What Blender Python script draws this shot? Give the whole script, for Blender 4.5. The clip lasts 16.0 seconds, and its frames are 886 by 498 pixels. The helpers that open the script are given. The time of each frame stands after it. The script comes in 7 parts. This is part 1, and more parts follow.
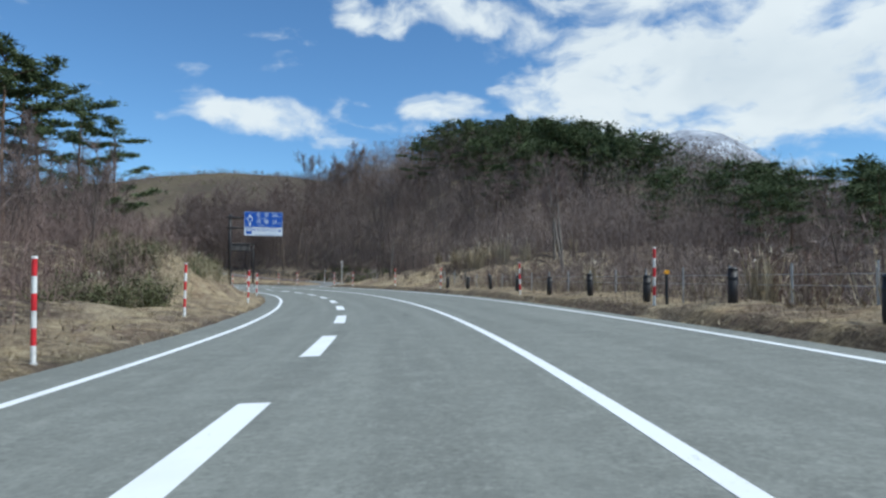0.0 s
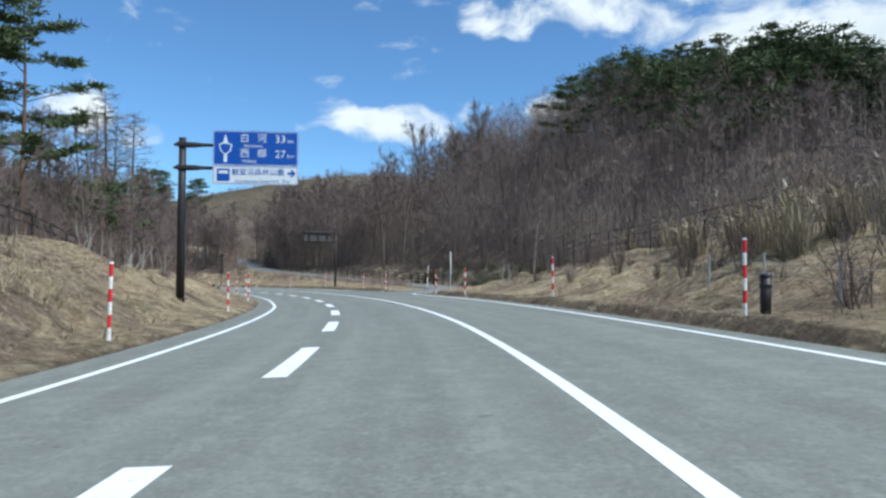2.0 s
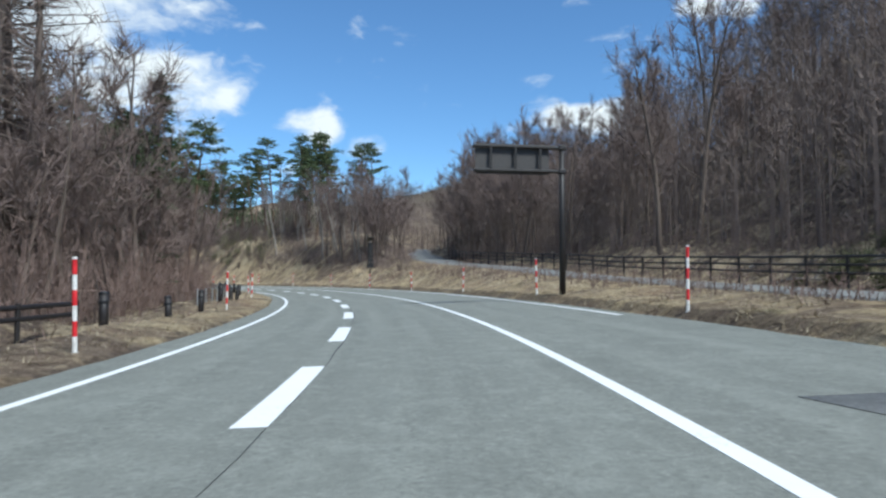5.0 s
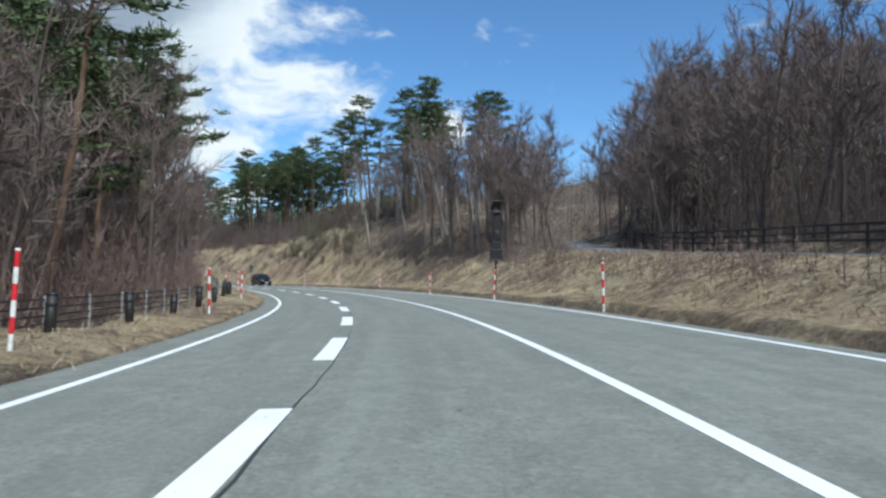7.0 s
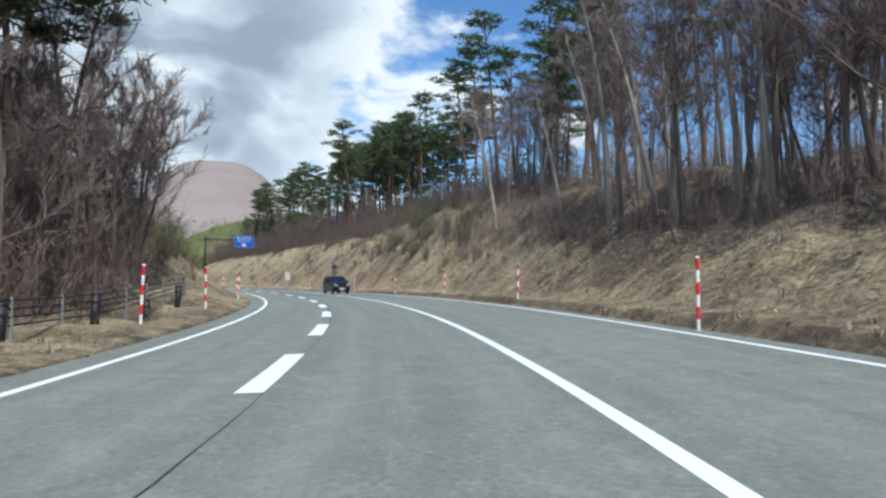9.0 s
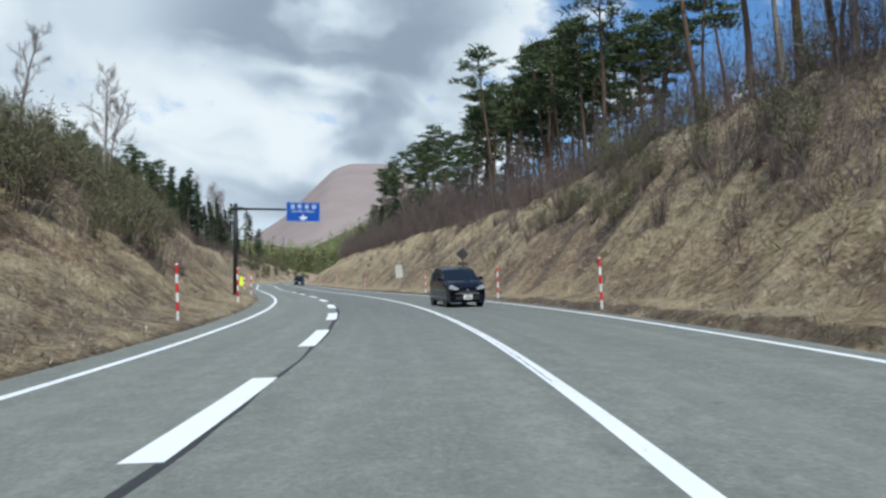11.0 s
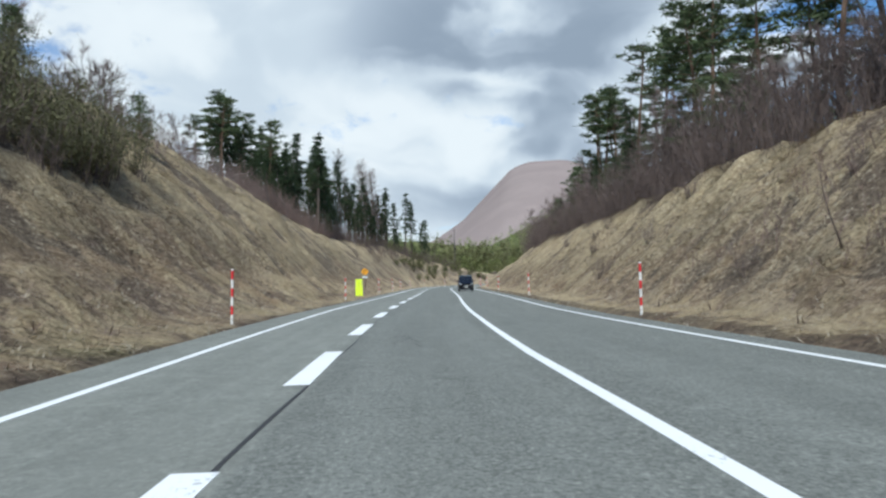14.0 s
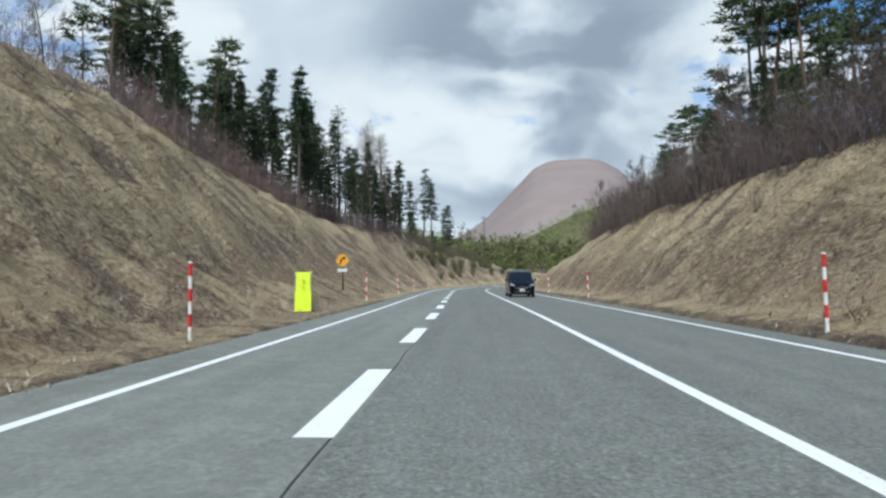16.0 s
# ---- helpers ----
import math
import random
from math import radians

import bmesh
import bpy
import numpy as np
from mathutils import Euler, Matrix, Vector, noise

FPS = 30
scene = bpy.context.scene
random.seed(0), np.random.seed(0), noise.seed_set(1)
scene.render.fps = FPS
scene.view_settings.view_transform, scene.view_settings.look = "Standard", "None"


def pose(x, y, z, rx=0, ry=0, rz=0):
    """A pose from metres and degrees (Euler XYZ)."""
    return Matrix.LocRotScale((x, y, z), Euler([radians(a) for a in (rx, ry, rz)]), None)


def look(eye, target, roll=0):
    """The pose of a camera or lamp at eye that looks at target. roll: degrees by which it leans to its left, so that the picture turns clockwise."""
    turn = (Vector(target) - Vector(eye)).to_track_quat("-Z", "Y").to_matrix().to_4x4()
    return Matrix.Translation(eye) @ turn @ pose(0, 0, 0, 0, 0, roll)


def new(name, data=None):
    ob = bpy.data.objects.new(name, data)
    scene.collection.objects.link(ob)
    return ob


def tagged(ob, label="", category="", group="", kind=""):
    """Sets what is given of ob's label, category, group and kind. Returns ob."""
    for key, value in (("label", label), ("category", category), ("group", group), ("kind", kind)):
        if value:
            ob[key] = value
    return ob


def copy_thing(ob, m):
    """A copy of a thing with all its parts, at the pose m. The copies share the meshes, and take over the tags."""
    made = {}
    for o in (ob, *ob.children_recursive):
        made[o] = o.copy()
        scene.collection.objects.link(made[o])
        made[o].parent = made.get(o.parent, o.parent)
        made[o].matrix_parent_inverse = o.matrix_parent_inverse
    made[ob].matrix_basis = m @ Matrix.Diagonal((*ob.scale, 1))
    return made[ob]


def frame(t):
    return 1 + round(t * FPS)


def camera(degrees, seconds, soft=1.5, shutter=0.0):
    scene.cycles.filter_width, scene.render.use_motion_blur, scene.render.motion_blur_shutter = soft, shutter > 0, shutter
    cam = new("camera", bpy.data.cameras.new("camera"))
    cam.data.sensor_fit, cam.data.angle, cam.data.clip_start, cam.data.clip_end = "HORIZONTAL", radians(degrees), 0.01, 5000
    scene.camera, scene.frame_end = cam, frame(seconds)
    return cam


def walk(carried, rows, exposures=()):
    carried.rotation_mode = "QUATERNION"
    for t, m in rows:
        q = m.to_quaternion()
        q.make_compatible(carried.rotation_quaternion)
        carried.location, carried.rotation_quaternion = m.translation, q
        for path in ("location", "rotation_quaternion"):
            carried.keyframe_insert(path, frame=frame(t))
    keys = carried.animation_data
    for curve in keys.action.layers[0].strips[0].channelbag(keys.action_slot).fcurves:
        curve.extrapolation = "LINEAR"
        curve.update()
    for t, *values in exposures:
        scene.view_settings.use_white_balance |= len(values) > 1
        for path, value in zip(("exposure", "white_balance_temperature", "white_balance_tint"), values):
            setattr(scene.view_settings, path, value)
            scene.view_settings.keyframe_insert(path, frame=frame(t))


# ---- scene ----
cam = camera(66.16, 16.0, soft=2.5, shutter=0.03)

EXPOSURES = [(0.0, -0.12, 5850, 2), (1.2, 0.06, 5850, 2), (3.5, 0.12, 5850, 2), (6.5, 0.08, 5850, 2), (9.2, 0.13, 5850, 3), (12.0, -0.12, 5900, 3), (13.0, -0.05, 5880, 3), (14.5, -0.03, 5860, 3), (16.0, -0.06, 5880, 3)]
# seconds, place, yaw to the left, pitch up, roll
ROWS = [
    (0, 0.00, -0.00, 1.126, 0.01, 2.53, 0.15),
    (0.5, -0.28, 8.22, 1.104, 2.61, 2.57, 0.36),
    (1, -0.95, 16.46, 1.117, 5.23, 2.65, 0.24),
    (1.5, -1.99, 24.67, 1.131, 7.96, 2.67, 0.00),
    (2, -3.40, 32.78, 1.122, 10.81, 2.67, -0.05),
    (2.5, -5.22, 40.68, 1.121, 13.76, 2.69, 0.08),
    (3, -7.43, 48.38, 1.111, 16.70, 2.73, 0.34),
    (3.5, -10.02, 55.91, 1.113, 19.64, 2.68, 0.62),
    (4, -12.99, 63.33, 1.116, 22.63, 2.64, 0.51),
    (4.5, -16.40, 70.63, 1.116, 25.63, 2.66, 0.12),
    (5, -20.24, 77.80, 1.106, 28.52, 2.55, 0.02),
    (5.5, -24.48, 84.81, 1.099, 31.28, 2.38, 0.31),
    (6, -29.04, 91.63, 1.111, 33.91, 2.34, 0.71),
    (6.5, -33.85, 98.25, 1.129, 36.46, 2.48, 0.91),
    (7, -38.87, 104.66, 1.116, 38.99, 2.60, 0.83),
    (7.5, -44.11, 110.81, 1.102, 41.56, 2.60, 0.55),
    (8, -49.61, 116.66, 1.124, 44.20, 2.62, 0.14),
    (8.5, -55.43, 122.20, 1.129, 46.96, 2.72, 0.27),
    (9, -61.56, 127.45, 1.105, 49.88, 2.76, 0.49),
    (9.5, -67.96, 132.41, 1.094, 52.94, 2.75, 0.28),
    (10, -74.63, 137.07, 1.107, 56.09, 2.67, -0.19),
    (10.5, -81.57, 141.40, 1.128, 59.26, 2.53, -0.54),
    (11, -88.80, 145.36, 1.139, 62.40, 2.40, -0.57),
    (11.5, -96.28, 148.91, 1.129, 65.47, 2.34, -0.39),
    (12, -103.89, 152.01, 1.106, 68.45, 2.40, -0.59),
    (12.5, -111.51, 154.63, 1.108, 71.24, 2.51, -1.15),
    (13, -119.16, 156.85, 1.114, 73.66, 2.62, -1.46),
    (13.5, -126.94, 158.70, 1.113, 75.77, 2.69, -1.94),
    (14, -134.88, 160.22, 1.139, 77.52, 2.72, -2.11),
    (14.5, -142.92, 161.57, 1.115, 78.81, 2.69, -1.77),
    (15, -150.96, 162.91, 1.103, 79.52, 2.71, -1.34),
    (15.5, -158.92, 164.35, 1.124, 79.66, 2.73, -1.21),
    (16, -166.70, 165.96, 1.136, 79.34, 2.69, -1.31),
]


def eye_pose(x, y, z, yaw, pitch, roll):
    a, b = radians(yaw), radians(pitch)
    ahead = Vector((-math.sin(a) * math.cos(b), math.cos(a) * math.cos(b), math.sin(b)))
    eye = Vector((x, y, z))
    return look(eye, eye + ahead, roll)


walk(cam, [(r[0], eye_pose(*r[1:])) for r in ROWS], EXPOSURES)

# ---- light ----
SUN_YAW, SUN_UP = -112.0, 52.0


def aim(yaw, up):
    a, b = radians(yaw), radians(up)
    return Vector((-math.sin(a) * math.cos(b), math.cos(a) * math.cos(b), math.sin(b)))


sun = new("sun", bpy.data.lights.new("sun", "SUN"))
sun.data.energy, sun.data.angle, sun.data.color = 4.9, radians(14), (1.0, 0.96, 0.90)
sun.matrix_world = look(aim(SUN_YAW, SUN_UP) * 200, (0, 0, 0))

world = bpy.data.worlds.new("sky")
scene.world = world
world.use_nodes = True


class Nodes:
    """A short way to write node trees."""

    def __init__(self, tree):
        self.tree = tree
        tree.nodes.clear()

    def add(self, kind):
        return self.tree.nodes.new(kind)

    def put(self, socket, value):
        if isinstance(value, bpy.types.NodeSocket):
            self.tree.links.new(value, socket)
        elif isinstance(value, (tuple, list)) and len(value) == 3 and socket.type == "RGBA":
            socket.default_value = (*value, 1)
        else:
            socket.default_value = value

    def math(self, op, a, b=0.0, c=0.0, clamp=False):
        node = self.tree.nodes.new("ShaderNodeMath")
        node.operation, node.use_clamp = op, clamp
        for socket, value in zip(node.inputs, (a, b, c)):
            self.put(socket, value)
        return node.outputs[0]

    def vec(self, op, a, b=(0, 0, 0)):
        node = self.tree.nodes.new("ShaderNodeVectorMath")
        node.operation = op
        self.put(node.inputs[0], a)
        self.put(node.inputs[1], b)
        return node.outputs["Value" if op in ("DOT_PRODUCT", "LENGTH") else "Vector"]

    def noise(self, vector, scale, detail=4.0, rough=0.55, warp=0.0):
        node = self.tree.nodes.new("ShaderNodeTexNoise")
        self.put(node.inputs["Vector"], vector)
        node.inputs["Scale"].default_value, node.inputs["Detail"].default_value = scale, detail
        node.inputs["Roughness"].default_value, node.inputs["Distortion"].default_value = rough, warp
        return node.outputs["Fac"]

    def ramp(self, value, *stops):
        node = self.tree.nodes.new("ShaderNodeValToRGB")
        self.put(node.inputs[0], value)
        band = node.color_ramp
        while len(band.elements) < len(stops):
            band.elements.new(0.5)
        for element, (at, colour) in zip(band.elements, stops):
            element.position = at
            element.color = (colour, colour, colour, 1) if isinstance(colour, (int, float)) else (*colour, 1)
        return node.outputs[0]

    def mix(self, fac, a, b, blend="MIX"):
        node = self.tree.nodes.new("ShaderNodeMix")
        node.data_type, node.blend_type = "RGBA", blend
        self.put(node.inputs[0], fac)
        self.put(node.inputs[6], a)
        self.put(node.inputs[7], b)
        return node.outputs[2]

    def range(self, value, a, b, c=0.0, d=1.0, smooth=True):
        node = self.tree.nodes.new("ShaderNodeMapRange")
        node.interpolation_type = "SMOOTHSTEP" if smooth else "LINEAR"
        for socket, v in zip(node.inputs, (value, a, b, c, d)):
            self.put(socket, v)
        return node.outputs[0]


def make_sky():
    n = Nodes(world.node_tree)
    way = n.add("ShaderNodeTexCoord").outputs["Generated"]
    sky = n.add("ShaderNodeTexSky")
    sky.sky_type, sky.sun_disc = "NISHITA", False
    sky.sun_elevation, sky.sun_rotation, sky.altitude = radians(SUN_UP), radians(-SUN_YAW), 800
    sky.air_density, sky.dust_density, sky.ozone_density = 1.0, 0.3, 2.5
    swirl = n.add("ShaderNodeTexNoise")
    n.put(swirl.inputs["Vector"], way)
    swirl.inputs["Scale"].default_value, swirl.inputs["Detail"].default_value = 7.0, 5.0
    bent = n.vec("ADD", way, n.vec("MULTIPLY", n.vec("SUBTRACT", swirl.outputs["Color"], (0.5, 0.5, 0.5)), (0.12, 0.12, 0.07)))
    flat = n.vec("MULTIPLY", bent, (1.0, 1.0, 2.2))
    puffs = n.noise(flat, 11.0, 7, 0.55, 0.2)
    big = n.noise(flat, 3.6, 7, 0.55, 0.5)
    # banks of cloud: yaw, up, half width and half height in degrees, weight
    bias = 0.0
    for yaw, up, wide, high, weight in CLOUD_BANKS:
        right, top, front = aim(yaw - 90, 0), aim(yaw, up + 90), aim(yaw, up)
        x = n.math("DIVIDE", n.vec("DOT_PRODUCT", bent, tuple(right)), math.sin(radians(wide)))
        y = n.math("DIVIDE", n.vec("DOT_PRODUCT", bent, tuple(top)), math.sin(radians(high)))
        far = n.math("ADD", n.math("MULTIPLY", x, x), n.math("MULTIPLY", y, y))
        fore = n.range(n.vec("DOT_PRODUCT", way, tuple(front)), 0.0, 0.2)
        bias = n.math("MAXIMUM", bias, n.math("MULTIPLY", n.range(far, 1.9, 0.15, 0, weight), fore))
    cover = n.math("ADD", bias, n.math("MULTIPLY_ADD", puffs, 0.95, n.math("MULTIPLY_ADD", big, 0.45, -0.70)))
    mask = n.range(cover, 0.10, 0.40)
    thick = n.range(n.math("ADD", bias, n.math("MULTIPLY_ADD", big, 0.45, -0.24)), 0.20, 0.52)
    soft = n.noise(n.vec("MULTIPLY", bent, (1.0, 1.0, 1.9)), 4.0, 3, 0.45, 0.6)
    shade = n.math("MULTIPLY", thick, n.range(soft, 0.36, 0.64), clamp=True)
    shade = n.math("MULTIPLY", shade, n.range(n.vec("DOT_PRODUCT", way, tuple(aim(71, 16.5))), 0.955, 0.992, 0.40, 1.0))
    cloud = n.ramp(shade, (0.0, (1.0, 1.0, 1.0)), (0.35, (0.77, 0.81, 0.86)), (0.7, (0.53, 0.58, 0.66)), (1.0, (0.36, 0.41, 0.49)))
    clear, deck = n.add("ShaderNodeBackground"), n.add("ShaderNodeBackground")
    n.put(clear.inputs[0], n.mix(1.0, sky.outputs[0], SKY_TINT, "MULTIPLY"))
    clear.inputs[1].default_value = SKY
    n.put(deck.inputs[0], cloud)
    deck.inputs[1].default_value = CLOUD
    both, out = n.add("ShaderNodeMixShader"), n.add("ShaderNodeOutputWorld")
    n.put(both.inputs[0], mask)
    n.put(both.inputs[1], clear.outputs[0])
    n.put(both.inputs[2], deck.outputs[0])
    n.put(out.inputs[0], both.outputs[0])


SKY, CLOUD, SKY_TINT = 0.130, 0.92, (0.80, 0.985, 1.12)
CLOUD_BANKS = [
    (15.1, 12.9, 5.0, 1.4, 0.26), (0.7, 21.2, 7.0, 1.6, 0.26), (8.2, 22.5, 1.8, 2.0, 0.22), (-24, 18, 17, 9, 0.36), (0, 14.3, 3.0, 1.4, 0.25),
    (48, 15.5, 5, 2.8, 0.26), (40, 12.5, 2.8, 1.4, 0.26), (35.5, 11, 1.7, 0.9, 0.22), (60, 22, 6, 6, 0.32), (53.5, 14.8, 8, 3.0, 0.32),
    (82, 17, 28, 20, 0.50), (67, 9, 10, 8, 0.32), (150, 35, 40, 30, 0.2), (-110, 30, 50, 25, 0.2),
]
make_sky()

# ---- materials ----


def material(name, rough=0.8):
    m = bpy.data.materials.new(name)
    m.use_nodes = True
    n = Nodes(m.node_tree)
    n.shader, n.out = n.add("ShaderNodeBsdfPrincipled"), n.add("ShaderNodeOutputMaterial")
    n.put(n.out.inputs[0], n.shader.outputs[0])
    n.shader.inputs["Roughness"].default_value = rough
    return m, n


def bump(n, height, strength=0.4, distance=0.02):
    node = n.add("ShaderNodeBump")
    node.inputs["Strength"].default_value, node.inputs["Distance"].default_value = strength, distance
    n.put(node.inputs["Height"], height)
    n.put(n.shader.inputs["Normal"], node.outputs[0])


def place_of(n):
    return n.add("ShaderNodeNewGeometry").outputs["Position"]


def own_place(n):
    return n.add("ShaderNodeTexCoord").outputs["Object"]


def painted(name, colour, rough=0.5, metal=0.0, spread=0.12, scale=9.0):
    """Paint, plastic or metal with faint dirt and wear."""
    m, n = material(name, rough)
    at = own_place(n)
    dirt = n.noise(at, scale, 6, 0.6)
    fine = n.noise(at, scale * 12, 3, 0.6)
    dark = tuple(c * (1 - 2 * spread) for c in colour)
    light = tuple(min(1.0, c * (1 + spread)) for c in colour)
    c = n.mix(n.range(dirt, 0.3, 0.7), dark, light)
    n.put(n.shader.inputs["Base Color"], n.mix(n.range(fine, 0.3, 0.75, 0, 0.25), c, tuple(v * 0.7 for v in colour)))
    n.put(n.shader.inputs["Roughness"], n.range(dirt, 0.2, 0.8, max(0.05, rough - 0.12), min(1, rough + 0.15)))
    n.shader.inputs["Metallic"].default_value = metal
    bump(n, fine, 0.08, 0.004)
    return m


def make_asphalt(name, tone):
    m, n = material(name, 0.85)
    at = place_of(n)
    uv = n.add("ShaderNodeUVMap").outputs[0]
    grit = n.noise(at, 55, 3, 0.7)
    stone = n.noise(at, 160, 2, 0.7)
    patch = n.noise(at, 0.35, 5, 0.6, 0.5)
    streak = n.noise(n.vec("MULTIPLY", uv, (1.3, 0.05, 1)), 1.6, 4, 0.6)
    base = n.ramp(n.math("MULTIPLY_ADD", grit, 0.45, n.math("MULTIPLY", stone, 0.55)),
                  (0.30, tuple(c * 0.62 for c in tone)), (0.52, tone), (0.72, tuple(c * 1.45 for c in tone)))
    base = n.mix(n.range(patch, 0.35, 0.7, 0, 0.45), base, tuple(c * 0.70 for c in tone))
    base = n.mix(n.range(streak, 0.42, 0.66, 0, 0.42), base, tuple(c * 1.30 for c in tone))
    coarse = n.noise(at, 17, 4, 0.75)
    base = n.mix(n.range(coarse, 0.50, 0.66, 0, 0.55), base, tuple(c * 0.50 for c in tone))
    base = n.mix(n.range(coarse, 0.47, 0.34, 0, 0.45), base, tuple(c * 1.55 for c in tone))
    blotch = n.noise(at, 2.4, 6, 0.7, 0.3)
    base = n.mix(n.range(blotch, 0.42, 0.66, 0, 0.40), base, tuple(c * 0.66 for c in tone))
    base = n.mix(n.range(blotch, 0.46, 0.34, 0, 0.35), base, tuple(c * 1.30 for c in tone))
    # wheel tracks worn a little smoother and lighter
    across = n.add("ShaderNodeSeparateXYZ")
    n.put(across.inputs[0], uv)
    worn = 0.0
    for lane in (-3.5, -2.1, -0.65, 0.95, 2.85, 4.4):
        gap = n.math("ABSOLUTE", n.math("SUBTRACT", across.outputs[0], lane))
        worn = n.math("ADD", worn, n.range(gap, 0.1, 0.5, 1, 0))
    base = n.mix(n.math("MULTIPLY", n.math("MINIMUM", worn, 1.0), n.range(patch, 0.2, 0.8, 0.05, 0.30)), base, tuple(c * 1.22 for c in tone))
    # cracks and dark tar spots
    bends = n.add("ShaderNodeTexNoise")
    n.put(bends.inputs["Vector"], at)
    bends.inputs["Scale"].default_value, bends.inputs["Detail"].default_value = 0.9, 7.0
    web = n.add("ShaderNodeTexVoronoi")
    web.feature = "DISTANCE_TO_EDGE"
    n.put(web.inputs["Vector"], n.vec("ADD", at, n.vec("MULTIPLY", bends.outputs["Color"], (2.6, 2.6, 0))))
    web.inputs["Scale"].default_value = 0.30
    crack = n.math("MULTIPLY", n.range(web.outputs["Distance"], 0.0, 0.009, 1, 0), n.range(n.noise(at, 0.16, 3), 0.55, 0.68))
    # an older surface past the bend: darker, with a net of fine cracks down its middle
    old = n.math("MULTIPLY", n.range(across.outputs[1], 185, 205), n.range(across.outputs[0], -1.34, -1.26))
    base = n.mix(n.math("MULTIPLY", old, 0.75), base, n.mix(1.0, base, (0.78, 0.79, 0.81), "MULTIPLY"))
    chips = n.noise(at, 24, 3, 0.8)
    base = n.mix(n.math("MULTIPLY", old, n.range(chips, 0.52, 0.64, 0, 0.7)), base, tuple(c * 0.35 for c in tone))
    base = n.mix(n.math("MULTIPLY", old, n.range(chips, 0.46, 0.34, 0, 0.6)), base, tuple(c * 1.6 for c in tone))
    mesh = n.add("ShaderNodeTexVoronoi")
    mesh.feature = "DISTANCE_TO_EDGE"
    n.put(mesh.inputs["Vector"], n.vec("ADD", at, n.vec("MULTIPLY", bends.outputs["Color"], (1.2, 1.2, 0))))
    mesh.inputs["Scale"].default_value = 2.4
    lane = n.math("MULTIPLY", n.range(across.outputs[0], -1.4, -0.9), n.range(across.outputs[0], 0.9, 0.3))
    lane = n.math("MULTIPLY", lane, n.math("MULTIPLY", n.range(across.outputs[1], 198, 212), n.range(across.outputs[1], 250, 238)))
    net = n.math("MULTIPLY", n.range(mesh.outputs["Distance"], 0.0, 0.035, 1.0, 0), n.math("MULTIPLY", lane, n.range(n.noise(at, 0.7, 4), 0.42, 0.56)))
    crack = n.math("MAXIMUM", n.math("MULTIPLY", crack, 0.35), net)
    spot = n.range(n.noise(at, 2.6, 4, 0.7), 0.66, 0.74, 0, 0.5)
    base = n.mix(n.math("MAXIMUM", n.math("MULTIPLY", crack, 0.60), spot), base, tuple(c * 0.30 for c in tone))
    n.put(n.shader.inputs["Base Color"], base)
    n.shader.inputs["Specular IOR Level"].default_value = 0.35
    bump(n, n.math("MULTIPLY_ADD", crack, -2.0, n.math("ADD", grit, stone)), 0.35, 0.006)
    return m


def make_line_paint(name, colour):
    m, n = material(name, 0.6)
    at = place_of(n)
    wear = n.math("MULTIPLY_ADD", n.noise(at, 22, 5, 0.75), 0.6, n.math("MULTIPLY", n.noise(at, 1.3, 4), 0.4))
    grime = n.noise(at, 0.9, 5)
    c = n.mix(n.range(grime, 0.4, 0.75, 0, 0.25), colour, tuple(v * 0.72 for v in colour))
    n.put(n.shader.inputs["Base Color"], n.mix(n.range(wear, 0.585, 0.66, 0, 0.8), c, (0.20, 0.21, 0.21)))
    bump(n, wear, 0.25, 0.004)
    return m


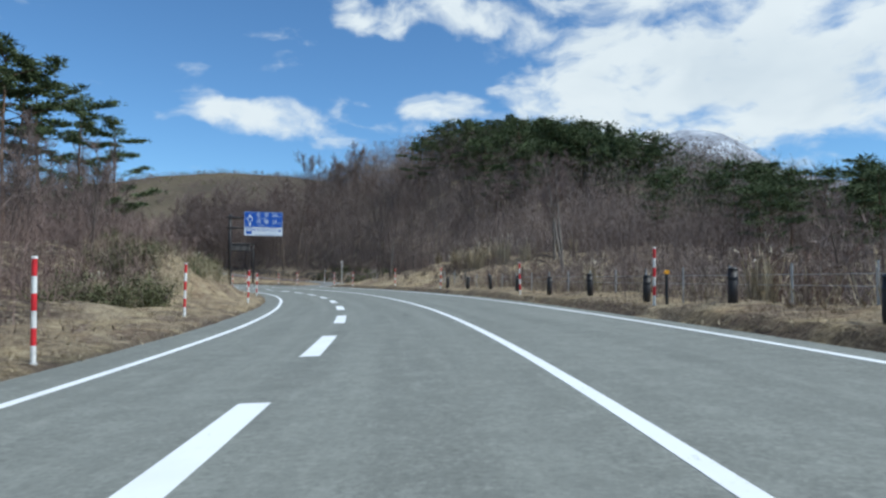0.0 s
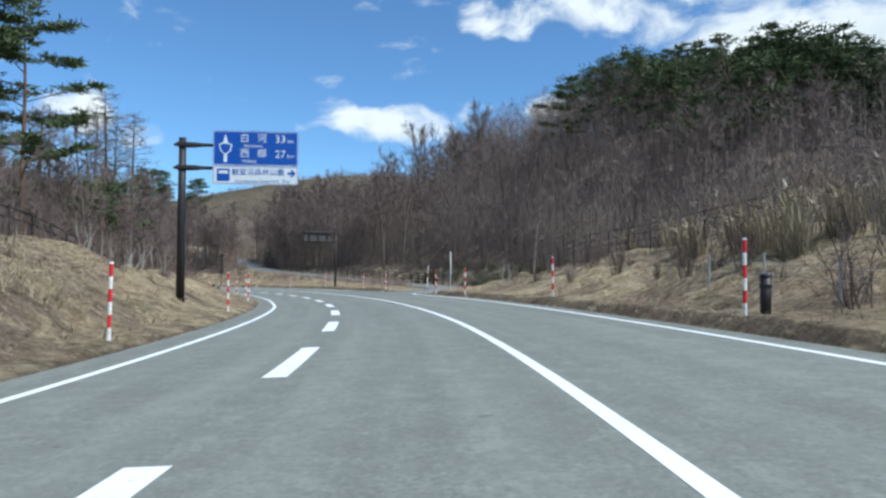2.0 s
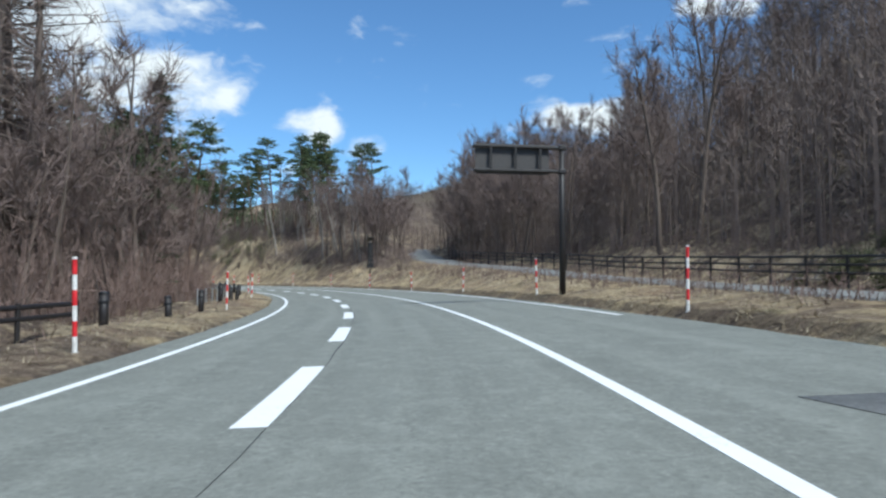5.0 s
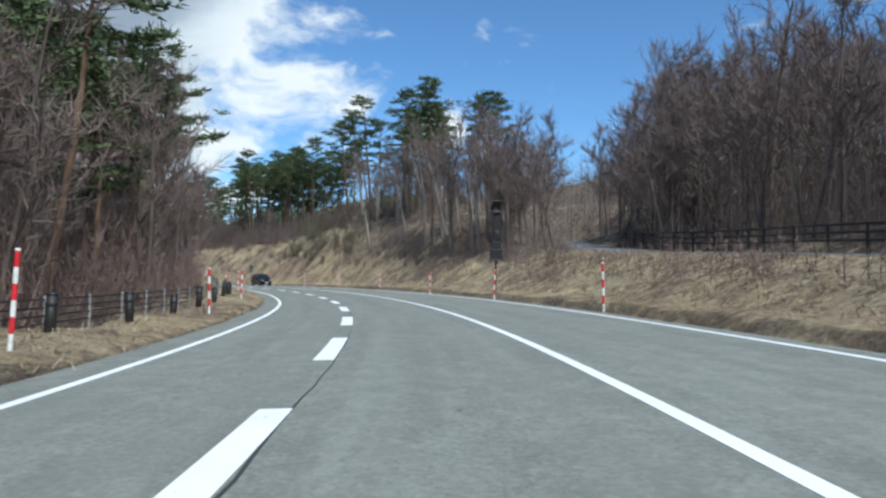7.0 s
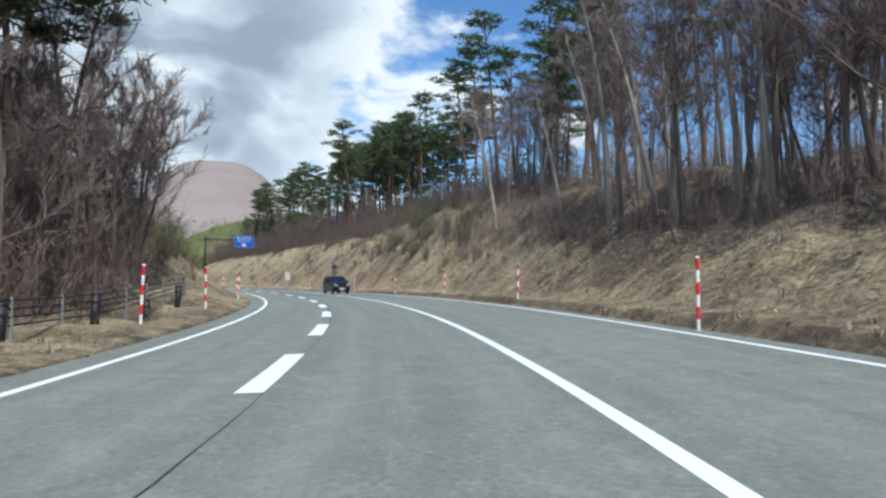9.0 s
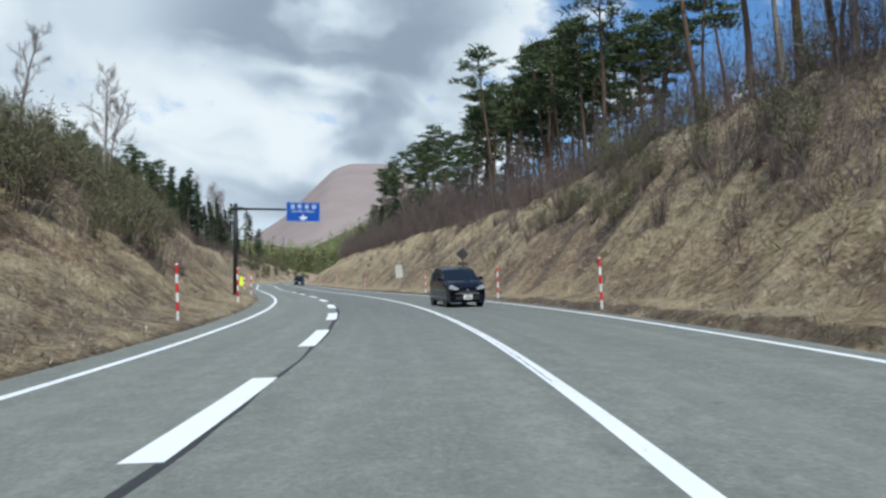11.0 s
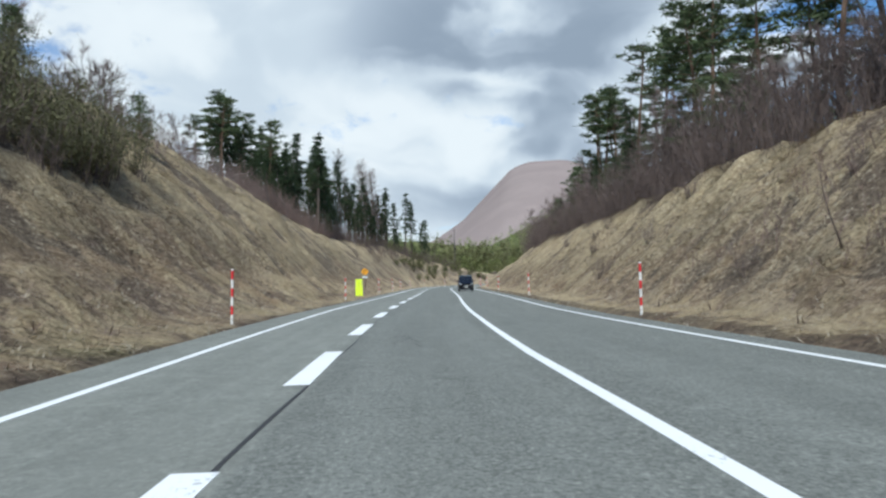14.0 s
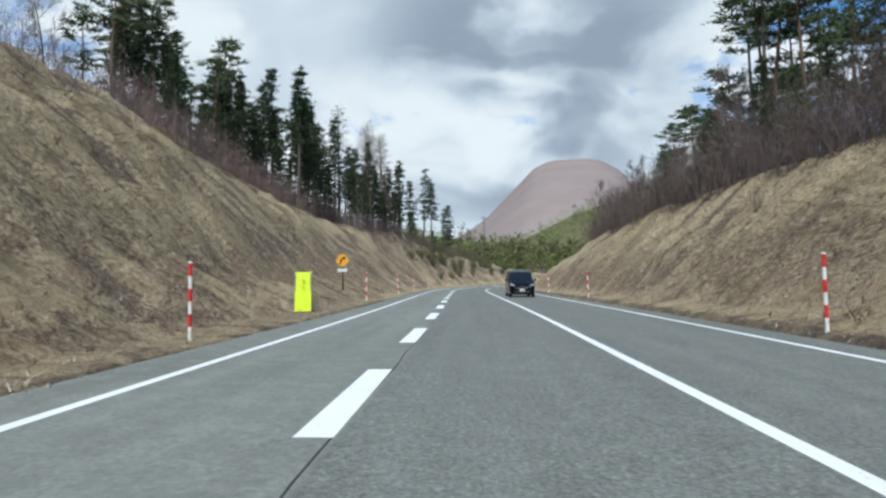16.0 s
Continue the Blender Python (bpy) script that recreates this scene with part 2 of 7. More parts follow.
def make_ground(name):
    m, n = material(name, 0.95)
    at = place_of(n)
    wide = n.noise(at, 0.11, 6, 0.6, 0.6)
    mid = n.noise(at, 0.75, 6, 0.65, 0.8)
    fine = n.noise(n.vec("MULTIPLY", at, (1, 1, 0.6)), 9.0, 6, 0.75)
    hair = n.noise(at, 45.0, 4, 0.75)
    straw = n.ramp(fine, (0.25, (0.18, 0.134, 0.078)), (0.45, (0.42, 0.325, 0.195)), (0.60, (0.59, 0.475, 0.295)), (0.8, (0.71, 0.60, 0.40)))
    earth = n.ramp(fine, (0.28, (0.085, 0.064, 0.047)), (0.5, (0.25, 0.187, 0.135)), (0.75, (0.43, 0.335, 0.245)))
    moss = n.ramp(fine, (0.3, (0.055, 0.058, 0.028)), (0.6, (0.18, 0.18, 0.085)), (0.8, (0.32, 0.30, 0.16)))
    c = n.mix(n.range(n.math("MULTIPLY_ADD", mid, 0.6, n.math("MULTIPLY", wide, 0.4)), 0.42, 0.57), earth, straw)
    c = n.mix(n.range(n.noise(at, 0.31, 5, 0.6, 0.4), 0.55, 0.72, 0, 0.65), c, moss)
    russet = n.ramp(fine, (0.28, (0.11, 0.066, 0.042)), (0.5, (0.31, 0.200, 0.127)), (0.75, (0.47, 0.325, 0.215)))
    c = n.mix(n.range(n.noise(at, 0.42, 6, 0.68, 1.0), 0.50, 0.64, 0, 0.55), c, russet)
    c = n.mix(n.range(n.noise(n.vec("MULTIPLY", at, (1, 1, 0.45)), 1.9, 6, 0.72, 1.2), 0.57, 0.70, 0, 0.55), c, (0.085, 0.062, 0.046))
    # leaf litter under the woods
    wood = n.add("ShaderNodeAttribute")
    wood.attribute_name = "litter"
    leaves = n.ramp(fine, (0.28, (0.045, 0.035, 0.028)), (0.5, (0.13, 0.098, 0.078)), (0.75, (0.24, 0.185, 0.15)))
    c = n.mix(n.range(n.math("ADD", wood.outputs["Fac"], n.math("MULTIPLY_ADD", mid, 0.7, -0.35)), 0.25, 0.75), c, leaves)
    # broad patches: bleached straw against damp purple-brown earth
    patch = n.noise(at, 0.20, 5, 0.62, 1.2)
    c = n.mix(n.range(patch, 0.50, 0.38, 0, 0.45), c, n.ramp(fine, (0.3, (0.075, 0.057, 0.048)), (0.55, (0.185, 0.142, 0.118)), (0.8, (0.33, 0.265, 0.215))))
    c = n.mix(n.range(patch, 0.52, 0.64, 0, 0.6), c, n.ramp(fine, (0.3, (0.30, 0.235, 0.15)), (0.55, (0.60, 0.495, 0.335)), (0.8, (0.74, 0.64, 0.46))))
    c = n.mix(n.range(n.noise(at, 11.0, 3, 0.6), 0.66, 0.72, 0, 0.7), c, (0.70, 0.62, 0.49))
    # clumps: pale matted crowns, with crevice shade painted dark in the gaps between them
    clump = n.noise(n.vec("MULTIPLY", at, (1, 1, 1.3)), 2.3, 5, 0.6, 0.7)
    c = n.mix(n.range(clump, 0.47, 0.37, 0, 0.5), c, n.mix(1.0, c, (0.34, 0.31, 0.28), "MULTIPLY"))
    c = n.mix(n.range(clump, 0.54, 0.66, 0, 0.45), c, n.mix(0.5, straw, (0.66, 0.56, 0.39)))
    # furrows that run down the banks, where the ground carries a map
    flow = n.add("ShaderNodeSeparateXYZ")
    n.put(flow.inputs[0], n.add("ShaderNodeUVMap").outputs[0])
    run = n.add("ShaderNodeCombineXYZ")
    n.put(run.inputs[0], n.math("MULTIPLY_ADD", n.math("ABSOLUTE", flow.outputs[0]), -0.35, flow.outputs[1]))
    n.put(run.inputs[1], n.math("MULTIPLY", flow.outputs[0], 0.22))
    furrow = n.noise(run.outputs[0], 1.5, 6, 0.66, 0.5)
    bank = n.range(n.math("ABSOLUTE", flow.outputs[0]), 7.0, 9.5)
    c = n.mix(n.math("MULTIPLY", bank, n.range(furrow, 0.53, 0.66, 0, 0.4)), c, (0.15, 0.110, 0.082))
    c = n.mix(n.math("MULTIPLY", bank, n.range(furrow, 0.48, 0.36, 0, 0.75)), c, straw)
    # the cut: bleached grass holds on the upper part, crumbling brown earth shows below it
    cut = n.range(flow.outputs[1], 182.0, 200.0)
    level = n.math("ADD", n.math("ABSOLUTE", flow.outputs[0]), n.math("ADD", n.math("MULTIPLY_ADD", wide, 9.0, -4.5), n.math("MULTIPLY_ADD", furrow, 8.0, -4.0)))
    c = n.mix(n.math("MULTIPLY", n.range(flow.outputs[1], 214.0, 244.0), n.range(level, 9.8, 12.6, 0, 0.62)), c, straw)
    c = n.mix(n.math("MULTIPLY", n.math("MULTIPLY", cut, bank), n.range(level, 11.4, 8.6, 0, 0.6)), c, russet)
    # gullies washed bare between ribs of matted dead grass
    rib = n.add("ShaderNodeAttribute")
    rib.attribute_name = "rib"
    ragged = n.math("ADD", rib.outputs["Fac"], n.math("ADD", n.math("MULTIPLY_ADD", fine, 0.9, -0.45), n.math("MULTIPLY_ADD", clump, 0.9, -0.45)))
    bare = n.ramp(fine, (0.28, (0.05, 0.038, 0.030)), (0.5, (0.135, 0.10, 0.080)), (0.75, (0.27, 0.21, 0.17)))
    c = n.mix(n.range(ragged, -0.10, -0.50, 0, 0.80), c, bare)
    c = n.mix(n.range(ragged, 0.20, 0.60, 0, 0.60), c, n.ramp(fine, (0.3, (0.34, 0.258, 0.150)), (0.55, (0.61, 0.490, 0.300)), (0.8, (0.76, 0.65, 0.44))))
    # foot of the far banks: grey-olive withered grass, mottled by darker spots, bleached tufts
    foot = n.math("MULTIPLY", n.range(flow.outputs[1], 205.0, 228.0), n.math("MULTIPLY", bank, n.range(level, 13.0, 9.5, 0, 0.32)))
    c = n.mix(foot, c, n.ramp(fine, (0.3, (0.085, 0.075, 0.055)), (0.55, (0.23, 0.205, 0.145)), (0.8, (0.42, 0.38, 0.28))))
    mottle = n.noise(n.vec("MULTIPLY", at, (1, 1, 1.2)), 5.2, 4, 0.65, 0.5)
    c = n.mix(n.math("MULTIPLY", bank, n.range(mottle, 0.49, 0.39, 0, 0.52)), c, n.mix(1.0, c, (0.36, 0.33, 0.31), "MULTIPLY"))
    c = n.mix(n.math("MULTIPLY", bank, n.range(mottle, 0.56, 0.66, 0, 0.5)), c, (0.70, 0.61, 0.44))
    # a level strip of pale broken stalks at the foot of the cut
    strip_at = n.range(n.math("ABSOLUTE", n.math("SUBTRACT", n.math("ABSOLUTE", n.math("SUBTRACT", flow.outputs[0], 0.65)), 6.5)), 0.9, 0.35)
    c = n.mix(n.math("MULTIPLY", n.math("MULTIPLY", strip_at, cut), n.range(mid, 0.38, 0.62, 0.05, 0.6)), c, straw)
    # dark soil swept up along the asphalt; right band also paints the lip shadow
    rim = n.math("MINIMUM", n.math("ABSOLUTE", n.math("SUBTRACT", flow.outputs[0], 6.35)), n.math("MULTIPLY_ADD", n.math("ABSOLUTE", n.math("ADD", flow.outputs[0], 4.95)), 1.3, 0.08))
    soil_lip_shade = n.range(n.math("ADD", rim, n.math("MULTIPLY_ADD", mid, 0.9, -0.45)), 0.36, 0.08, 0, 0.6)
    c = n.mix(soil_lip_shade, c, n.ramp(fine, (0.3, (0.045, 0.036, 0.030)), (0.7, (0.15, 0.115, 0.09))))
    c = n.mix(n.range(hair, 0.38, 0.7, 0, 0.24), c, (0.06, 0.046, 0.03))
    n.put(n.shader.inputs["Base Color"], c)
    n.shader.inputs["Specular IOR Level"].default_value = 0.1
    bump(n, n.math("MULTIPLY_ADD", hair, 0.35, n.math("ADD", fine, n.math("MULTIPLY_ADD", mid, 2.0, n.math("MULTIPLY_ADD", clump, 2.2, n.math("MULTIPLY", n.math("MULTIPLY", bank, furrow), -2.0))))), 1.0, 0.12)
    return m


def make_bark(name, dark, light, scale=6.0):
    m, n = material(name, 0.9)
    at = own_place(n)
    long = n.noise(n.vec("MULTIPLY", at, (1, 1, 0.18)), scale, 6, 0.7)
    pick = n.add("ShaderNodeObjectInfo").outputs["Random"]
    c = n.ramp(long, (0.3, dark), (0.65, light))
    n.put(n.shader.inputs["Base Color"], n.mix(n.range(pick, 0, 1, 0, 0.35, False), c, dark))
    n.shader.inputs["Specular IOR Level"].default_value = 0.15
    bump(n, long, 0.6, 0.03)
    return m


def make_leaf(name, dark, light, through_light=0.0):
    """Needles, twigs or blades: each island its own tone, each plant its own cast."""
    m, n = material(name, 0.8)
    island = n.add("ShaderNodeNewGeometry").outputs["Random Per Island"]
    pick = n.add("ShaderNodeObjectInfo").outputs["Random"]
    clump = n.noise(place_of(n), 0.5, 3)
    c = n.mix(island, dark, light)
    c = n.mix(n.range(clump, 0.35, 0.7, 0, 0.5), c, tuple(v * 0.6 for v in dark))
    n.put(n.shader.inputs["Base Color"], n.mix(n.range(pick, 0, 1, 0, 0.4, False), c, tuple(0.55 * a + 0.3 * b for a, b in zip(dark, light))))
    n.shader.inputs["Specular IOR Level"].default_value = 0.15
    return m


ASPHALT = make_asphalt("asphalt", (0.196, 0.202, 0.178))
SIDE_ASPHALT = make_asphalt("side_asphalt", (0.20, 0.20, 0.19))
LINE = make_line_paint("line_paint", (0.78, 0.79, 0.78))
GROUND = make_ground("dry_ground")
BARK = make_bark("bark_grey", (0.075, 0.058, 0.048), (0.185, 0.148, 0.125))
PALE_BARK = make_bark("bark_pale", (0.12, 0.105, 0.09), (0.36, 0.32, 0.28))
WHITE_BARK = make_bark("bark_bleached", (0.26, 0.235, 0.20), (0.46, 0.42, 0.37))
RED_BARK = make_bark("bark_pine", (0.055, 0.036, 0.026), (0.21, 0.135, 0.09))
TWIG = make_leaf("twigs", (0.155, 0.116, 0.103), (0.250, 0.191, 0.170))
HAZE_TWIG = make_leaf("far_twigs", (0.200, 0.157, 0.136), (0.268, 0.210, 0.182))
BRUSH = make_leaf("brush_twigs", (0.155, 0.108, 0.092), (0.265, 0.190, 0.162))
RED_TWIG = make_leaf("reddish_twigs", (0.14, 0.085, 0.065), (0.30, 0.19, 0.15))
LARCH_TWIG = make_leaf("larch_twigs", (0.15, 0.112, 0.096), (0.33, 0.25, 0.215))
NEEDLE = make_leaf("pine_needles", (0.050, 0.072, 0.034), (0.150, 0.185, 0.085))
CEDAR = make_leaf("cedar_needles", (0.022, 0.038, 0.019), (0.075, 0.105, 0.046))
BUSH = make_leaf("evergreen_leaves", (0.085, 0.088, 0.045), (0.21, 0.20, 0.10))
DARK_BRUSH = make_leaf("dark_brush_twigs", (0.098, 0.074, 0.066), (0.185, 0.140, 0.122))
SASA_LEAF = make_leaf("bamboo_grass", (0.07, 0.075, 0.035), (0.20, 0.20, 0.105))
FRESH = make_leaf("fresh_leaves", (0.16, 0.20, 0.060), (0.36, 0.40, 0.15))
SPRING = make_leaf("spring_leaves", (0.075, 0.078, 0.03), (0.20, 0.20, 0.085))
STRAW = make_leaf("dry_blades", (0.22, 0.17, 0.105), (0.62, 0.53, 0.37))
PLUME = make_leaf("grass_plumes", (0.36, 0.31, 0.23), (0.62, 0.56, 0.45))
STEEL_BROWN = painted("brown_steel", (0.017, 0.014, 0.014), 0.55, 0.0)
BLACK = painted("black_paint", (0.014, 0.014, 0.016), 0.45)
GALV = painted("galvanised", (0.42, 0.43, 0.43), 0.45, 0.6)
WHITE = painted("white_paint", (0.76, 0.75, 0.72), 0.45)
RED = painted("red_paint", (0.62, 0.022, 0.030), 0.42)
SIGN_BLUE = painted("sign_blue", (0.004, 0.068, 0.36), 0.4, spread=0.05)
SIGN_WHITE = painted("sign_white", (0.66, 0.70, 0.72), 0.45, spread=0.05)
SIGN_BACK = painted("sign_back", (0.055, 0.05, 0.048), 0.6)
SIGN_GREY = painted("sign_grey", (0.50, 0.48, 0.42), 0.6)
YELLOW = painted("sign_yellow", (0.80, 0.36, 0.015), 0.4)
LIME = painted("lime_board", (0.66, 0.82, 0.012), 0.5, spread=0.06)
LIME_MARK = painted("lime_print", (0.50, 0.60, 0.02), 0.5)
CONCRETE = painted("concrete", (0.34, 0.33, 0.31), 0.9)
TAR = painted("tar", (0.035, 0.035, 0.036), 0.7)
CRACK = painted("crack", (0.075, 0.075, 0.072), 0.85)

# ---- plan: the road's line ----
# curvature every 10 m from -40 m, then a bend to the right past 345 m
BENDS = [.00415, .00435, .00454, .00473, .00492, .00511, .00544, .00603, .00613, .00587, .00634, .00688, .00654, .00588, .00549, .00551, .00595,
         .00644, .00654, .00627, .00596, .00591, .00627, .00670, .00671, .00628, .00518, .00265, -.00094, -.00309, -.00210, .00006, .00095, .00055,
         -.00000, -.00013, -.00030, -.0020, -.0040,
         -.0055, -.0070, -.0085, -.0095, -.0095, -.0095, -.0095, -.0095, -.0095, -.009, -.007, -.005, -.003, -.002, -.001]
BANKS = [.031, .031, .03, .03, .031, .031, .033, .034, .033, .033, .032, .032, .032, .031, .031, .031, .029, .026, .022, .018, .012, .005, -.003, -.01, -.016, -.02]
LINE_L, LINE_D, LINE_S, LINE_R = -4.01, -1.46, 1.77, 5.57
# how the four painted lines wander along the road
DRIFT = [[5, 18, 35, 50, 66, 75, 115, 148, 157, 172, 196, 212, 226, 238, 249, 258, 300],
         [.10, .15, -.07, 0, .02, -.13, -.12, -.12, -.20, -.15, -.10, .04, .10, .17, .18, .07, .05],
         [.07, .08, 0, .04, .02, -.01, -.04, -.06, -.11, -.10, -.10, -.06, -.08, -.05, .04, 0, -.15],
         [0, -.03, -.04, .05, -.04, -.04, .09, -.05, -.09, -.10, -.11, -.05, -.06, -.11, .08, .12, .08],
         [0, 0, -.03, 0, -.05, -.05, .10, .10, .03, .08, .10, -.07, -.05, -.14, -.21, -.27, -.25]]
EDGE_L, EDGE_R = -4.85, 6.15
START, END = -60.0, 480.0
STEP = 0.5
_s = np.arange(START, END + 0.1, STEP)
_k = np.interp(_s, np.arange(len(BENDS)) * 10.0 - 40, BENDS)
_h = np.cumsum(_k) * STEP
_h += 0.0206 - np.interp(0, _s, _h)
_x, _y = np.cumsum(-np.sin(_h)) * STEP, np.cumsum(np.cos(_h)) * STEP
_x += -0.1225 - np.interp(0, _s, _x)
_y += -0.0899 - np.interp(0, _s, _y)


def bank(s):
    return np.interp(s, np.arange(len(BANKS)) * 10.0, BANKS)


def heading(s):
    return np.interp(s, _s, _h)


def spot(s, lat):
    """x, y of a place beside the road: metres along, metres to the right of its line."""
    h = heading(s)
    return np.interp(s, _s, _x) + lat * np.cos(h), np.interp(s, _s, _y) + lat * np.sin(h)


def road_z(s, lat):
    return bank(s) * np.clip(lat, -5.5, 7)


# ---- plan: the ground beside it ----
OUT = np.array([0, 1.5, 4, 9, 16, 30, 60, 120.0])
LEFT = {
    -60: (0, .1, .2, .4, .5, 1, 3, 8), 26: (0, .15, .3, .6, .9, 1.2, 3, 8), 34: (0, .2, 2.0, 2.9, 2.6, 2.4, 4, 9), 48: (0, .15, 1.8, 3.2, 3.1, 3.0, 4, 8),
    62: (0, .15, 1.4, 3.1, 3.2, 3.0, 4, 7), 74: (0, .3, 1.3, 2.3, 2.1, 1.8, 2, 5), 80: (0, .3, 1.0, 1.3, 1.0, 1.0, 2, 5), 88: (0, .1, 0, -.5, -.8, -.8, 0, 3),
}
LEFT.update({
    130: (0, .1, -.2, -.8, -1.0, -.5, 1, 3), 164: (0, .1, -.1, -.3, 0, 1, 4, 7), 179: (0, .2, .8, 3, 5, 8, 11, 14),
    194: (0, .3, 2, 6, 8.8, 11, 14, 16), 232: (0, .3, 2.05, 6.2, 9.4, 11.6, 14.2, 16), 266: (0, .08, 1.6, 6.8, 12.8, 16.0, 18, 19.5), 288: (0, .02, 1.2, 6.6, 12.3, 15.2, 17, 18.5), 330: (0, .05, 1.4, 6.2, 10.5, 12.5, 14, 16), 366: (0, .2, 2.6, 8.2, 9.6, 10, 12, 15), 392: (0, .4, 2.5, 5.4, 6.6, 7.5, 8.5, 10), 425: (0, .3, 1, 2, 2.2, 2.5, 3, 4), 480: (0, .3, .8, 1.2, 1.5, 2, 2.5, 4),
})
RIGHT = {
    -60: (0, .1, .1, -.5, -1, -1, 0, 5), 43: (0, .1, .1, -.3, -.3, .5, 2, 8), 49: (0, .1, 1.2, 2.6, 3.0, 3.5, 6, 11),
    70: (0, .1, .9, 2.1, 2.8, 5, 7.5, 9), 79: (0, .1, .3, .7, 1.4, 11, 14.5, 13), 100: (0, .2, .5, .9, 2.2, 17.2, 22.5, 21),
}
RIGHT.update({
    125: (0, .1, .8, 1.6, 3.0, 16, 26, 30), 148: (0, .1, 1.1, 2.2, 3.0, 9, 20, 28), 168: (0, .15, 2.3, 4.1, 4.6, 8.5, 11, 18),
    186: (0, .2, 2.2, 6.4, 8.2, 9.5, 11, 16), 207: (0, .2, 2.4, 8.0, 10.8, 11.5, 13, 16), 236: (0, .2, 2.2, 6.2, 8.0, 9.5, 12, 15), 290: (0, .2, 2.2, 6.2, 8.3, 9.8, 12, 15), 330: (0, .2, 2.2, 5.9, 7.9, 9.4, 11.5, 14), 380: (0, .2, 1.5, 4, 7, 12, 20, 28), 480: (0, .2, 1.5, 4, 7, 13, 24, 34),
})
# the side road: metres along, metres to the right, height, half width
SIDE = [(83.3, 4, .2, 3.9), (84.3, 8, .33, 3.0), (87.5, 11.6, .42, 2.2), (95, 13.2, .58, 1.8), (106, 13.3, .85, 1.7), (119, 13.2, 1.3, 1.8), (133, 13.6, 2.1, 1.9), (148, 15.2, 2.8, 2.0), (160, 18.6, 3.7, 2.0),
        (171, 24.5, 4.8, 2.0), (184, 34, 6.2, 2.0)]


def table(rows, s, d):
    keys = np.array(list(rows), float)
    vals = np.array(list(rows.values()), float)
    s = np.clip(s, keys[0], keys[-1])
    i = np.clip(np.searchsorted(keys, s, side="right") - 1, 0, len(keys) - 2)
    f = (s - keys[i]) / (keys[i + 1] - keys[i])
    f = f * f * (3 - 2 * f)
    d = np.clip(d, 0, OUT[-1])
    j = np.clip(np.searchsorted(OUT, d, side="right") - 1, 0, len(OUT) - 2)
    g = (d - OUT[j]) / (OUT[j + 1] - OUT[j])
    low = vals[i, j] * (1 - g) + vals[i, j + 1] * g
    high = vals[i + 1, j] * (1 - g) + vals[i + 1, j + 1] * g
    return low * (1 - f) + high * f


def lumps(x, y, scale, seed=0):
    """Smooth value noise on arrays, from -1 to 1."""
    x, y = np.asarray(x, float) / scale, np.asarray(y, float) / scale
    i, j = np.floor(x).astype(np.int64), np.floor(y).astype(np.int64)
    u, v = x - i, y - j
    u, v = u * u * (3 - 2 * u), v * v * (3 - 2 * v)

    def at(a, b):
        n = (a * 374761393 + b * 668265263 + seed * 982451653) & 0x7FFFFFFF
        n = ((n ^ (n >> 13)) * 1274126177) & 0x7FFFFFFF
        return (n ^ (n >> 16)) % 65536 / 32767.5 - 1

    return (at(i, j) * (1 - u) + at(i + 1, j) * u) * (1 - v) + (at(i, j + 1) * (1 - u) + at(i + 1, j + 1) * u) * v


_side_s = np.linspace(0, 1, 200)
_side = np.stack([np.interp(_side_s, np.linspace(0, 1, len(SIDE)), [r[k] for r in SIDE]) for k in range(4)], 1)
for _ in range(12):
    _side[1:-1] = (_side[:-2] + 2 * _side[1:-1] + _side[2:]) / 4
_side_xy = np.stack(spot(_side[:, 0], _side[:, 1]), 1)


def ribs(s, d, right):
    """Ribs, gullies and hummocks on the banks of the cut, from -1 to 1, at d metres from the road's edge."""
    a = s - 0.30 * d + 0.5 * lumps(s, d, 2.1, 63)
    deep = np.abs(lumps(a, d * 0.28, 1.15, 61)) * 1.5 + np.abs(lumps(a, d * 0.45, 0.55, 62)) * 0.9
    broad = lumps(s - 0.2 * d, d * 0.6, 5.2, 64)
    hummocks = 0.8 * lumps(s, d, 1.5, 65) + 0.7 * lumps(s, d, 0.75, 66)
    mix = np.clip(0.5 + 0.9 * lumps(s, d, 6.5, 67) + 0.25 * right, 0, 1)
    r = np.clip((deep - 0.72) * mix + hummocks * (1 - mix) + 0.5 * broad, -1, 1)
    fade = np.clip((d - 1.4) / 1.2, 0, 1) * np.clip((s - 150) / 25, 0.35, 1) * np.clip((s - 42) / 6, 0, 1)
    return r * fade


